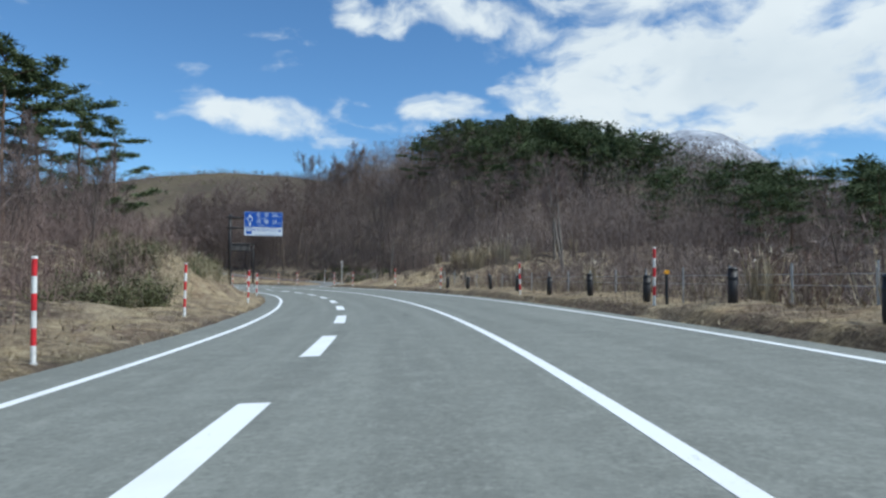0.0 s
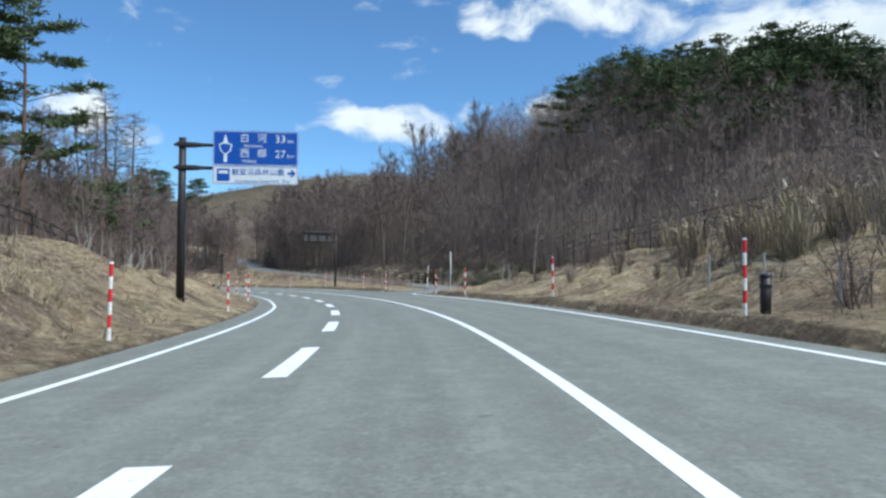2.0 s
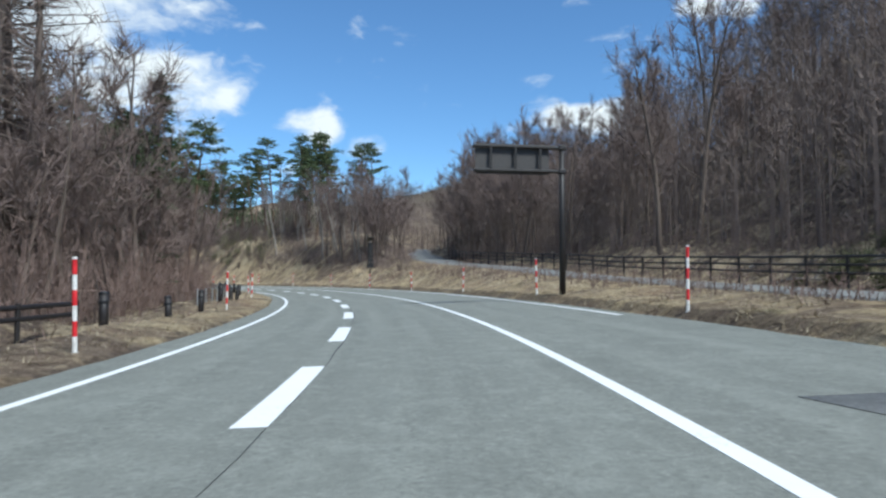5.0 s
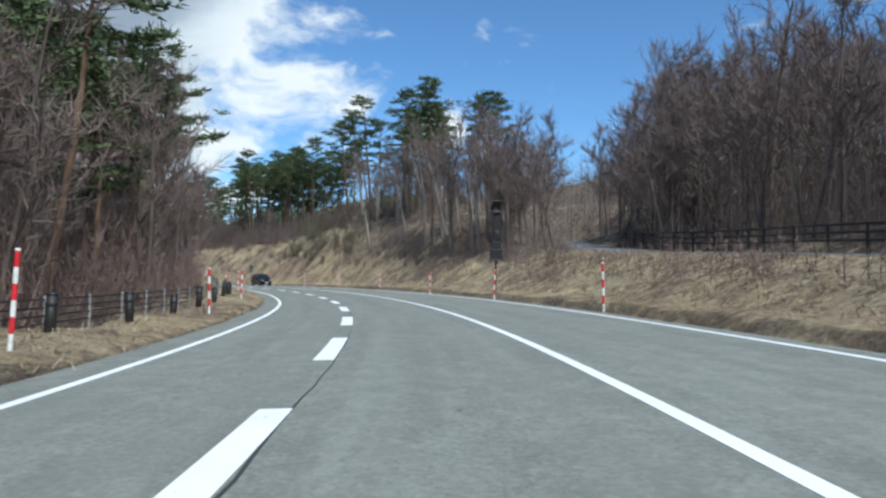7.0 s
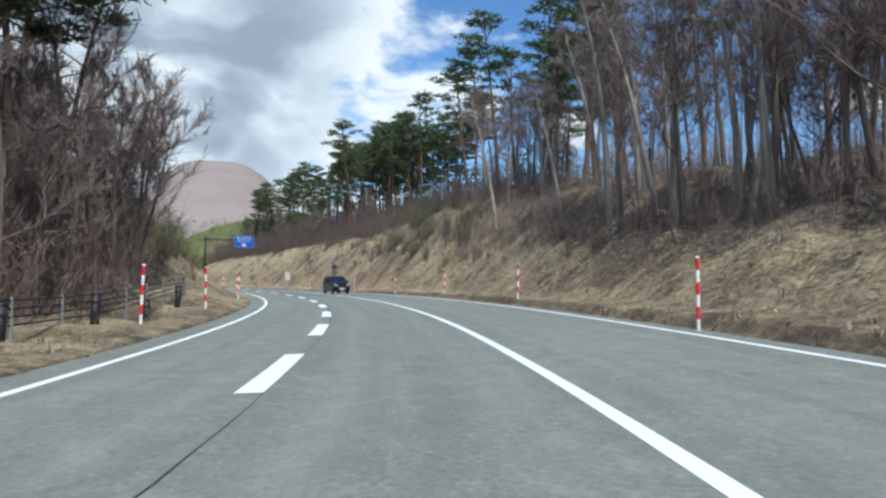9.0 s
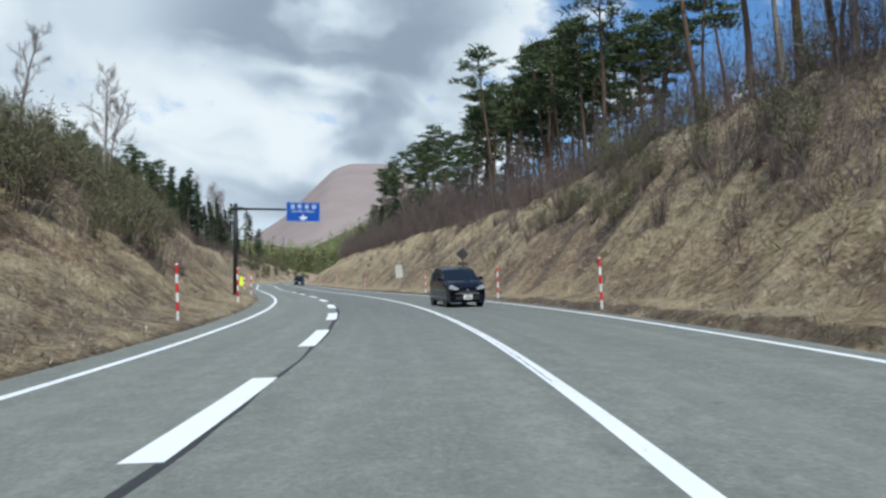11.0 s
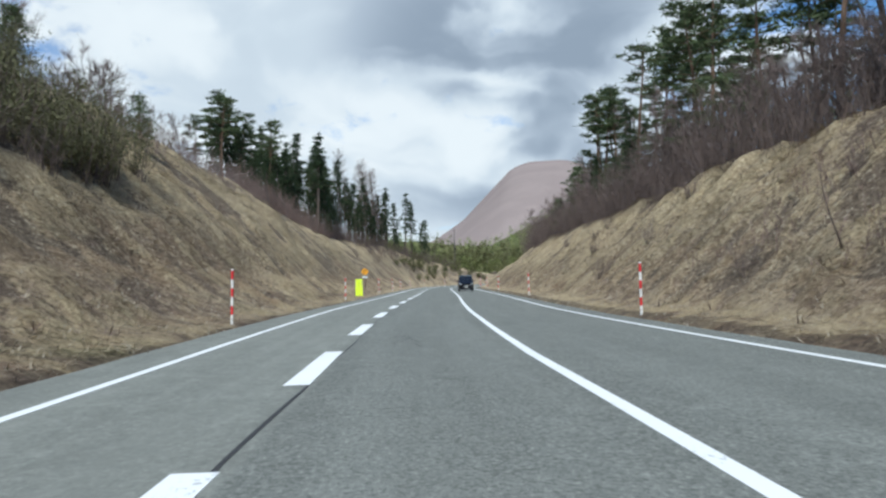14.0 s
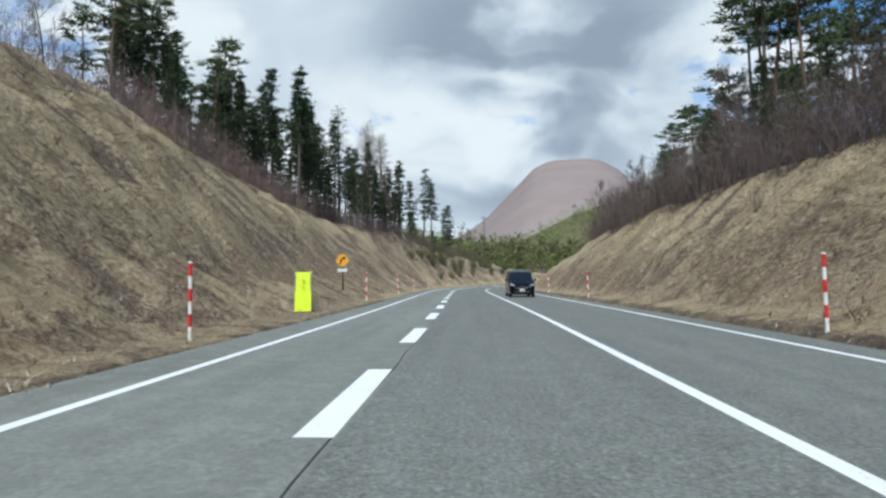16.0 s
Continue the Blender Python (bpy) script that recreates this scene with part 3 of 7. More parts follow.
def ground_z(s, lat, bumps=True):
    """Height of the ground at places beside the road."""
    s, lat = np.asarray(s, float), np.asarray(lat, float)
    right = lat > 0
    d = np.where(right, lat - EDGE_R, EDGE_L - lat)
    edge = road_z(s, np.where(right, EDGE_R, EDGE_L))
    z = edge + np.where(right, table(RIGHT, s, d), table(LEFT, s, d))
    # the verge stands a little over the road where it is banked
    raised = np.where(right, np.interp(s, [190, 215], [0.27, 0.12]), 0.08)
    z = z + raised * np.clip(d / 0.35, 0, 1) - 0.03
    x, y = spot(s, lat)
    if bumps:
        far = np.clip(d / 4, 0, 1)
        z = z + far * (0.30 * lumps(x, y, 3.1, 1) + 0.20 * lumps(x, y, 1.3, 2) + 0.08 * lumps(x, y, 0.7, 6)) + np.clip(d / 0.8, 0, 1) * 0.05 * lumps(x, y, 0.6, 3)
        z = z + 0.26 * ribs(s, d, np.where(right, 1, -1)) * np.clip((19 - d) / 4, 0, 1)
        z = z + np.clip((d - 12) / 30, 0, 1) * (1.6 * lumps(x, y, 17, 4)) + np.clip((d - 50) / 80, 0, 1) * 5 * lumps(x, y, 60, 5)
    # cut for the side road
    shape = np.broadcast(x, y).shape
    px, py, pz = np.ravel(x), np.ravel(y), np.array(np.ravel(z))
    near = np.where((np.ravel(s) > 60) & (np.ravel(s) < 200) & (np.ravel(lat) > 4) & (np.ravel(lat) < 70))[0]
    for i in range(0, len(near), 4000):
        k = near[i : i + 4000]
        gap = np.hypot(px[k, None] - _side_xy[None, :, 0], py[k, None] - _side_xy[None, :, 1])
        best = gap.argmin(1)
        off = gap[np.arange(len(k)), best] - _side[best, 3]
        w = np.clip(1 - (off - 0.3) / 4.0, 0, 1)
        w = w * w * (3 - 2 * w)
        pz[k] = pz[k] * (1 - w) + (_side[best, 2] - 0.05) * w
    return pz.reshape(shape)


def along(x, y):
    """Metres along and to the right of the road for places x, y."""
    x, y = np.ravel(x), np.ravel(y)
    s, lat = np.empty(len(x)), np.empty(len(x))
    rx, ry, rs = _x[::4], _y[::4], _s[::4]
    for i in range(0, len(x), 4000):
        gap = (x[i : i + 4000, None] - rx) ** 2 + (y[i : i + 4000, None] - ry) ** 2
        k = gap.argmin(1)
        h = heading(rs[k])
        dx, dy = x[i : i + 4000] - rx[k], y[i : i + 4000] - ry[k]
        s[i : i + 4000] = rs[k] + dx * -np.sin(h) + dy * np.cos(h)
        side = dx * np.cos(h) + dy * np.sin(h)
        lat[i : i + 4000] = np.where(np.abs(side) > 100, np.sign(side) * np.sqrt(gap[np.arange(len(k)), k]), side)
    return s, lat


# ---- mesh helpers ----


class Geo:
    """Vertices and faces gathered for one mesh."""

    def __init__(self):
        self.v, self.f, self.uv = [], [], None

    def quad(self, *p):
        k = len(self.v)
        self.v += [tuple(q) for q in p]
        self.f.append(tuple(range(k, k + len(p))))

    def tube(self, points, radii, sides=6, cap=True):
        k = len(self.v)
        points = [Vector(p) for p in points]
        last = None
        for i, (p, r) in enumerate(zip(points, radii)):
            d = (points[min(i + 1, len(points) - 1)] - points[max(i - 1, 0)]).normalized()
            a = (last - d * last.dot(d)) if last else d.orthogonal()
            a = a.normalized() if a.length > 1e-6 else d.orthogonal().normalized()
            last, b = a, d.cross(a)
            for j in range(sides):
                t = 2 * math.pi * j / sides
                self.v.append(tuple(p + (a * math.cos(t) + b * math.sin(t)) * r))
        for i in range(len(points) - 1):
            for j in range(sides):
                a, b = k + i * sides + j, k + i * sides + (j + 1) % sides
                self.f.append((a, b, b + sides, a + sides))
        if cap:
            self.f.append(tuple(k + j for j in reversed(range(sides))))
            self.f.append(tuple(k + (len(points) - 1) * sides + j for j in range(sides)))
        return self

    def box(self, size, at=(0, 0, 0), turn=None, bevel=0.0):
        bm = bmesh.new()
        bmesh.ops.create_cube(bm, size=1.0)
        bmesh.ops.scale(bm, vec=size, verts=bm.verts)
        if bevel:
            bmesh.ops.bevel(bm, geom=list(bm.edges), offset=bevel, segments=2, affect="EDGES", profile=0.6)
        m = Matrix.Translation(at) @ (turn or Matrix())
        return self.bm(bm, m)

    def bm(self, bm, m=Matrix()):
        k = len(self.v)
        bm.verts.index_update()
        self.v += [tuple(m @ v.co) for v in bm.verts]
        self.f += [tuple(k + v.index for v in f.verts) for f in bm.faces]
        bm.free()
        return self

    def plate(self, outline, thick, m=Matrix()):
        """A flat outline in x and z, pulled out along y."""
        k, n = len(self.v), len(outline)
        for y in (0, thick):
            self.v += [tuple(m @ Vector((x, y, z))) for x, z in outline]
        self.f.append(tuple(range(k, k + n)))
        self.f.append(tuple(range(k + 2 * n - 1, k + n - 1, -1)))
        for i in range(n):
            j = (i + 1) % n
            self.f.append((k + j, k + i, k + n + i, k + n + j))
        return self

    def mesh(self, name, mat, smooth=False):
        me = bpy.data.meshes.new(name)
        me.from_pydata(self.v, [], self.f)
        me.materials.append(mat)
        if smooth:
            me.polygons.foreach_set("use_smooth", [True] * len(me.polygons))
        me.update()
        return me


def thing(name, label, category, group="", kind="", at=None):
    ob = new(name)
    tagged(ob, label, category, group, kind)
    if at is not None:
        ob.matrix_basis = at
    return ob


def part(name, geo, mat, parent, label="", smooth=False):
    ob = new(name, geo.mesh(name, mat, smooth))
    ob.parent = parent
    if label:
        ob["label"] = label
    return ob


def single(name, geo, mat, label, category="", kind="", smooth=False, group=""):
    return tagged(new(name, geo.mesh(name, mat, smooth)), label, category, group, kind)


def stand(s, lat, z=None, turn=0.0, sink=0.0, bumps=True):
    """The pose of a thing beside the road, its front (-y) to the oncoming camera."""
    x, y = spot(s, lat)
    z = float(ground_z(np.array([s]), np.array([lat]), bumps)[0]) if z is None else z
    return pose(float(x), float(y), z - sink, 0, 0, math.degrees(float(heading(s))) + turn)


# ---- ground ----


def grid_mesh(name, X, Y, Z, mat, uv=None, keep=None):
    n, m = X.shape
    me = bpy.data.meshes.new(name)
    idx = np.arange(n * m).reshape(n, m)
    faces = np.stack([idx[:-1, :-1], idx[:-1, 1:], idx[1:, 1:], idx[1:, :-1]], -1).reshape(-1, 4)
    if keep is not None:
        faces = faces[keep.ravel()]
    me.from_pydata(np.stack([X, Y, Z], -1).reshape(-1, 3).tolist(), [], faces.tolist())
    if uv is not None:
        layer = me.uv_layers.new(name="UVMap")
        layer.data.foreach_set("uv", uv.reshape(-1, 2)[faces.ravel()].astype(np.float32).ravel())
    me.materials.append(mat)
    me.polygons.foreach_set("use_smooth", [True] * len(me.polygons))
    me.update()
    return me


def axis(lo, hi, step, far):
    mid = np.arange(lo, hi + 0.1, step)
    out = step * np.cumsum(1.22 ** np.arange(1, 40))
    out = out[out < far]
    return np.concatenate([(lo - out)[::-1], mid, hi + out])


def litter(me, s, lat):
    """How far a place is covered by fallen leaves: 1 in the woods, 0 on open grass."""
    s, lat = np.ravel(s), np.ravel(lat)
    start = np.where(lat > 0, np.interp(s, [-60, 44, 50, 74, 80, 108, 118, 150, 165, 180, 196, 340, 400], [9.5, 9.5, 17, 17, 12, 15, 16, 16, 9.5, 11, 17, 17, 14]),
                     np.interp(s, [-60, 30, 40, 74, 88, 170, 184, 230, 350, 366, 400], [8.5, 8.5, 14, 14, 8, 8, 10, 17, 20, 9, 9]))
    w = np.clip((np.abs(lat) - start) / 2.5 + 0.5, 0, 1)
    mark = me.attributes.new("litter", "FLOAT", "POINT")
    mark.data.foreach_set("value", w.astype(np.float32))


def build_ground():
    X, Y = np.meshgrid(axis(-330, 90, 2.5, 3600), axis(-60, 290, 2.5, 3600), indexing="ij")
    s, lat = along(X, Y)
    s, lat = s.reshape(X.shape), lat.reshape(X.shape)
    Z = ground_z(s, lat)
    # far country rolls on
    away = np.hypot(X + 110, Y - 110)
    w = np.clip((away - 260) / 500, 0, 1)
    Z = Z * (1 - w) + w * (24 + 14 * lumps(X, Y, 420, 7) + 9 * lumps(X, Y, 150, 8))
    # under the road and its verges the sheet lies lower
    inside = np.clip((22 - np.abs(lat)) / 4, 0, 1)
    side = (s > START + 2) & (s < END - 2)
    Z = Z - np.where(side, inside * 0.9, 0)
    me = grid_mesh("ground", X, Y, Z, GROUND)
    litter(me, s, lat)
    ob = new("ground", me)
    tagged(ob, "dry brown hillside with faded grass and leaf litter", "ground", kind="structure")


def build_verges():
    s = np.concatenate([np.arange(START + 4, 40, 0.6), np.arange(40, 320, 0.34), np.arange(320, 472, 0.8)])
    for name, edge, sign, words in (("verge_left", EDGE_L, -1, "grassy roadside bank of dry straw and brown earth"), ("verge_right", EDGE_R, 1, "raised roadside bank of dead grass and earth")):
        d = np.concatenate([[-0.35, 0.0, 0.2, 0.4, 0.7, 1.1], np.arange(1.5, 13.0, 0.42), [13.5, 14.2, 15, 16, 17, 18, 19.2]])
        S, D = np.meshgrid(s, d, indexing="ij")
        wob = 0.10 * lumps(S, D * 0, 1.7, 11) + 0.06 * lumps(S, D * 0, 0.9, 12)
        lat = edge + sign * (D + wob * (D < 1.0))
        Z = ground_z(S, lat)
        Z = Z - np.where(D < -0.1, 0.25, 0) - np.clip((D - 16) / 3.2, 0, 1) * 1.4
        X, Y = spot(S, lat)
        if sign < 0:
            X, Y, Z, S, lat = X[:, ::-1], Y[:, ::-1], Z[:, ::-1], S[:, ::-1], lat[:, ::-1]
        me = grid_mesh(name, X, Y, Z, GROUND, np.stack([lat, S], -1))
        litter(me, S, lat)
        mark = me.attributes.new("rib", "FLOAT", "POINT")
        mark.data.foreach_set("value", np.ravel(ribs(S, np.abs(lat - edge), sign)).astype(np.float32))
        tagged(new(name, me), words, "verge", kind="structure")


def drift(s, k):
    return np.interp(s, DRIFT[0], DRIFT[k])


def strip(s, lat_a, lat_b, lift, n=2):
    lat = np.linspace(0, 1, n)
    S = np.repeat(s[:, None], n, 1)
    A = np.broadcast_to(np.asarray(lat_a, float), s.shape)[:, None] * (1 - lat) + np.broadcast_to(np.asarray(lat_b, float), s.shape)[:, None] * lat
    X, Y = spot(S, A)
    return X, Y, road_z(S, A) + lift, np.stack([A, S], -1)


def build_road():
    s = np.arange(START, END, 2.0)
    X, Y, Z, uv = strip(s, EDGE_L - 0.12, EDGE_R + 0.12, 0.0, 13)
    tagged(new("road", grid_mesh("road", X, Y, Z, ASPHALT, uv)), "worn grey asphalt road with faint wheel tracks and cracks", "road", kind="structure")
    # side road
    p = _side_xy
    t = np.gradient(p, axis=0)
    t /= np.hypot(t[:, 0], t[:, 1])[:, None]
    nrm = np.stack([t[:, 1], -t[:, 0]], 1)
    w = np.array([-1.06, -1, -0.5, 0, 0.5, 1, 1.06])
    X = p[:, :1] + nrm[:, :1] * w * _side[:, 3:4]
    Y = p[:, 1:] + nrm[:, 1:] * w * _side[:, 3:4]
    sz = np.arange(len(p))
    Z = np.repeat(_side[:, 2:3], 7, 1)
    S, A = along(X, Y)
    S, A = S.reshape(X.shape), A.reshape(X.shape)
    blend = np.clip((A - 4.0) / 5.0, 0, 1)
    Z = (road_z(S, A) + 0.006) * (1 - blend) + Z * blend
    Z[:, [0, -1]] -= 0.45
    uv = np.stack([np.repeat(w[None] * 3, len(p), 0), np.repeat(sz[:, None] * 0.6, 7, 1)], -1)
    tagged(new("side_road", grid_mesh("side_road", X, Y, Z, SIDE_ASPHALT, uv)), "narrow asphalt side road climbing away from the junction", "road", kind="structure")


def ribbon(name, s, lat, half, lift, mat, label, group=""):
    X, Y, Z, uv = strip(np.asarray(s, float), np.asarray(lat, float) - half, np.asarray(lat, float) + half, lift)
    # top with a thin rim down to the road
    n = len(X)
    V = np.concatenate([np.stack([X, Y, Z], -1), np.stack([X, Y, Z - lift - 0.002], -1)], 1)
    order = V[:, [2, 0, 1, 3]]
    me = grid_mesh(name, order[..., 0], order[..., 1], order[..., 2], mat)
    me.polygons.foreach_set("use_smooth", [False] * len(me.polygons))
    return tagged(new(name, me), label, "road marking", group, "structure")


def build_lines():
    s = np.arange(START, END - 1, 1.0)
    ribbon("edge_line", s, LINE_L + drift(s, 1), 0.075, 0.004, LINE, "solid white edge line painted on asphalt")
    ribbon("centre_line", s, LINE_S + drift(s, 3), 0.082, 0.004, LINE, "solid white centre line painted on asphalt")
    a = np.arange(START, 79.3, 1.0)
    ribbon("edge_line", a, LINE_R + 0 * a, 0.075, 0.004, LINE, "solid white edge line painted on asphalt")
    b = np.arange(98.5, END - 1, 1.0)
    ribbon("edge_line", b, LINE_R + drift(b, 4), 0.075, 0.004, LINE, "solid white edge line painted on asphalt")
    # the edge line curls into the side road
    geo = Geo()
    path = []
    for i in range(15):
        t = i / 14
        path.append((79.0 + 1.5 * math.sin(t * math.pi * 0.62), LINE_R + 1.0 * (1 - math.cos(t * math.pi * 0.62)) + max(0, t - 0.6) * 5.5))
    pts = []
    for sv, lv in path:
        x, y = spot(sv, lv)
        pts.append(Vector((float(x), float(y), float(road_z(sv, lv)) + 0.016 + 0.02 * max(0, lv - 5.6))))
    for i in range(14):
        d = (pts[i + 1] - pts[i]).normalized()
        q = Vector((-d.y, d.x, 0)) * 0.075
        geo.quad(pts[i] - q, pts[i + 1] - q, pts[i + 1] + q, pts[i] + q)
    single("edge_line", geo, LINE, "white edge line curling into the side road", "road marking", "structure")
    for k in range(-8, 62):
        far = 6.6 + 7.486 * k
        far += float(np.interp(far, [10, 46, 83, 120, 157, 220, 250, 270], [0, 1.2, 1.5, 1.3, 0.8, 0.85, 0.1, -0.2]))
        if far > END - 8:
            break
        d = np.linspace(far - 3.75, far, 5)
        ribbon("lane_dash", d, LINE_D + drift(d, 2), 0.15, 0.004, LINE, "white lane dash with worn edges on asphalt", "lane dashes")
    # the seam beside the dashes
    d = np.arange(62.0, END - 2, 0.7)
    wob = 0.03 * lumps(d, d * 0, 2.3, 21) + 0.025 * lumps(d, d * 0, 0.9, 22)
    half = np.interp(d, [62, 75, 105, 125, 140, 165, 190, 215, 240, 300], [.003, .005, .011, .011, .007, .010, .040, .046, .012, .008])
    half = np.clip(half * (1 + 0.7 * lumps(d, d * 0, 3.0, 23)), 0.002, 1)
    ribbon("tar_seam", d, LINE_D + drift(d, 2) + 0.15 + wob, half, 0.003, TAR, "dark cracked seam between two asphalt lanes")
    # a groove worn along the centre line before the sign
    g = np.arange(186, 212, 0.7)
    ribbon("tar_seam", g, LINE_S + drift(g, 3) - 0.01 + 0.02 * lumps(g, g * 0, 2.3, 24), 0.005, 0.0055, TAR, "thin dark groove worn along the centre line")


# metres along, metres to the right, length, drift to the right for each metre, seed
CRACKS = [(20.3, 0.5, 3.3, 0.0, 601), (239.4, 0.0, 2.8, -0.14, 604), (241.3, -0.35, 4.2, -0.08, 607), (239.8, -0.45, 2.6, 0.1, 613),
          (212, -0.9, 4, 0.04, 619), (219, -0.4, 5, -0.05, 622), (203, -0.6, 5, 0.02, 628)]


def build_crack(s0, lat0, length, slant, seed):
    """A wandering open crack along a lane."""
    n = int(length / 0.09)
    t = np.arange(n) * 0.09
    lat = lat0 + slant * t + 0.16 * lumps(t, t * 0, 0.8, seed) + 0.09 * lumps(t, t * 0, 0.28, seed + 1) + 0.04 * lumps(t, t * 0, 0.13, seed + 2)
    half = np.clip(0.007 + 0.007 * lumps(t, t * 0, 0.5, seed + 3), 0.003, 1) * np.clip(np.minimum(t, t[-1] - t) / 0.4, 0.15, 1)
    ribbon("crack", s0 + t, lat, half, 0.0025, CRACK, "dark wandering crack in the worn asphalt", "cracks in the asphalt")


build_ground()
build_verges()
build_road()
build_lines()
for row in CRACKS:
    build_crack(*row)

# ---- distance ----


def build_mountain(name, yaw, far, base_up, mat, label, profile, spread, depth, seed):
    """A far mountain: its skyline as height over yaw, rising from a wide foot."""
    n, m = 90, 26
    yaws = np.linspace(yaw - spread, yaw + spread, n)
    V = []
    for i, a in enumerate(yaws):
        up = np.interp(a, [p[0] for p in profile], [p[1] for p in profile])
        for j in range(m):
            t = j / (m - 1)
            r = far - depth * (1 - t)
            h = math.tan(radians(max(up, base_up) * 1.0)) * far * (1 - (1 - t) ** 1.25) + base_up
            w = aim(a, 0)
            x, y = w.x * r, w.y * r
            rough = float(lumps(x, y, 260, seed)) * 14 + float(lumps(x, y, 90, seed + 1)) * 4
            V.append((x, y, h * (1 + 0.0 * t) + rough * math.sin(math.pi * min(1, t * 1.0)) * 0.8))
    A = np.array(V).reshape(n, m, 3)
    me = grid_mesh(name, A[..., 0], A[..., 1], A[..., 2], mat)
    tagged(new(name, me), label, "mountain", kind="structure")


def make_far_slope(name, low, high, ridge):
    m, n = material(name, 1.0)
    at = place_of(n)
    a, b = n.noise(at, 0.006, 4, 0.55), n.noise(at, 0.05, 5, 0.6)
    c = n.mix(n.range(a, 0.38, 0.64), low, high)
    n.put(n.shader.inputs["Base Color"], n.mix(n.range(b, 0.50, 0.70, 0, 0.30), c, ridge))
    n.shader.inputs["Specular IOR Level"].default_value = 0.0
    bump(n, b, 0.2, 4.0)
    return m


FAR_BROWN = make_far_slope("far_bare_mountain", (0.250, 0.200, 0.183), (0.272, 0.220, 0.200), (0.232, 0.187, 0.170))
FAR_SNOW = make_far_slope("far_snow_mountain", (0.24, 0.25, 0.28), (0.52, 0.55, 0.60), (0.24, 0.24, 0.27))
build_mountain("bare_mountain", 65.7, 3400, 2.0, FAR_BROWN, "distant bare brown mountain with a blunt top", [(42, 1.5), (54, 2.6), (59.5, 4.3), (61.5, 6.2), (63.2, 8.1), (64.6, 8.95), (65.8, 9.15), (68.3, 9.15), (69.6, 8.7), (71.4, 7.0), (73.6, 4.8), (76, 3.2), (90, 1.5)], 24, 1500, 31)
build_mountain("snow_mountain", -20.5, 4600, 3.0, FAR_SNOW, "distant mountain ridge streaked with snow", [(-45, 4), (-27, 8.0), (-24, 10.4), (-22.5, 11.3), (-20, 11.9), (-18, 11.5), (-16.5, 10.4), (-12, 7.5), (0, 4)], 24, 1500, 41)
RIDGE = [(-10, 6.5), (6, 7.6), (13, 8.3), (18, 8.4), (23, 7.8), (28, 6.7), (36, 4.9), (45, 3.2), (56, 2)]
FAR_WOODS = make_far_slope("far_wooded_ridge", (0.085, 0.070, 0.056), (0.125, 0.104, 0.072), (0.065, 0.060, 0.045))
build_mountain("wooded_ridge", 20, 900, 2.0, FAR_WOODS, "distant brown wooded ridge with yellowish patches", RIDGE, 34, 420, 45)



def build_ridge_trees(label, count, mat, seed, size):
    """Crowns along the upper slope of the wooded ridge."""
    r = random.Random(seed)
    g = Geo()
    for k in range(count):
        a, t = r.uniform(3, 33), 1 - 0.5 * r.random() ** 1.5
        far = 900 - 420 * (1 - t)
        up = np.interp(a, [q[0] for q in RIDGE], [q[1] for q in RIDGE])
        w = aim(a, 0)
        base = Vector((w.x * far, w.y * far, math.tan(radians(up)) * 900 * (1 - (1 - t) ** 1.25) - 6))
        h = r.uniform(*size)
        for c in range(9):
            u = r.uniform(0.2, 1.0)
            b = r.uniform(0, 6.28)
            out = h * 0.34 * r.random()
            spray(g, r, base + Vector((math.cos(b) * out, math.sin(b) * out, h * u)), h * 0.14, 4, 0.7, h * 0.10)
    single("ridge_woods", g, mat, label, "woods", "stuff")


HUB = (-159.0, 164.0)
HILL_LINE = [(48, 2.0), (56, 6.0), (62, 7.3), (66, 6.9), (68.4, 6.2), (71, 5.0), (73.3, 3.9), (75.5, 4.1), (79.3, 4.6), (84, 4.8), (92, 4.2), (104, 1.5)]


def hill_point(yaw, t):
    """A place on the wooded hill that closes the valley; t runs from its foot to its crest."""
    up = np.interp(yaw, [q[0] for q in HILL_LINE], [q[1] for q in HILL_LINE])
    far = 430 - 160 * (1 - t)
    w = aim(yaw, 0)
    x, y = HUB[0] + w.x * far, HUB[1] + w.y * far
    top = max(0.5, math.tan(radians(up)) * 430 - 5.0)
    return x, y, top * t ** 0.9 - 1.5 + 1.6 * float(lumps(x, y, 24, 77)) * math.sin(math.pi * t)


def build_wooded_hill():
    n, m = 110, 30
    A = np.array([[hill_point(48 + 56 * i / (n - 1), j / (m - 1)) for j in range(m)] for i in range(n)])
    me = grid_mesh("wooded_hill", A[..., 0], A[..., 1], A[..., 2], HILL_FLOOR)
    tagged(new("wooded_hill", me), "green wooded hill closing the valley", "hill", kind="structure")


HILL_FLOOR = make_far_slope("hill_undergrowth", (0.10, 0.10, 0.050), (0.155, 0.145, 0.07), (0.08, 0.072, 0.045))
build_wooded_hill()

# ---- roadside things ----


def ground_at(s, lat):
    return float(ground_z(np.array([s]), np.array([lat]))[0])


def build_snow_pole():
    ob = thing("snow_pole", "red and white banded snow pole on the road verge", "snow pole", "snow poles along the road")
    base = Geo().tube([(0, 0, -0.25), (0, 0, 0.03)], [0.06, 0.055], 12)
    part("footing", base, CONCRETE, ob, "small concrete footing", True)
    for i in range(6):
        g = Geo().tube([(0, 0, 0.03 + 0.245 * i), (0, 0, 0.03 + 0.245 * (i + 1) - 0.003)], [0.037, 0.037], 14)
        part("band", g, RED if i % 2 else WHITE, ob, "red band" if i % 2 else "white band")
    part("cap", Geo().tube([(0, 0, 1.497), (0, 0, 1.525), (0, 0, 1.535)], [0.041, 0.041, 0.03], 14), WHITE, ob, "pale plastic cap")
    return ob


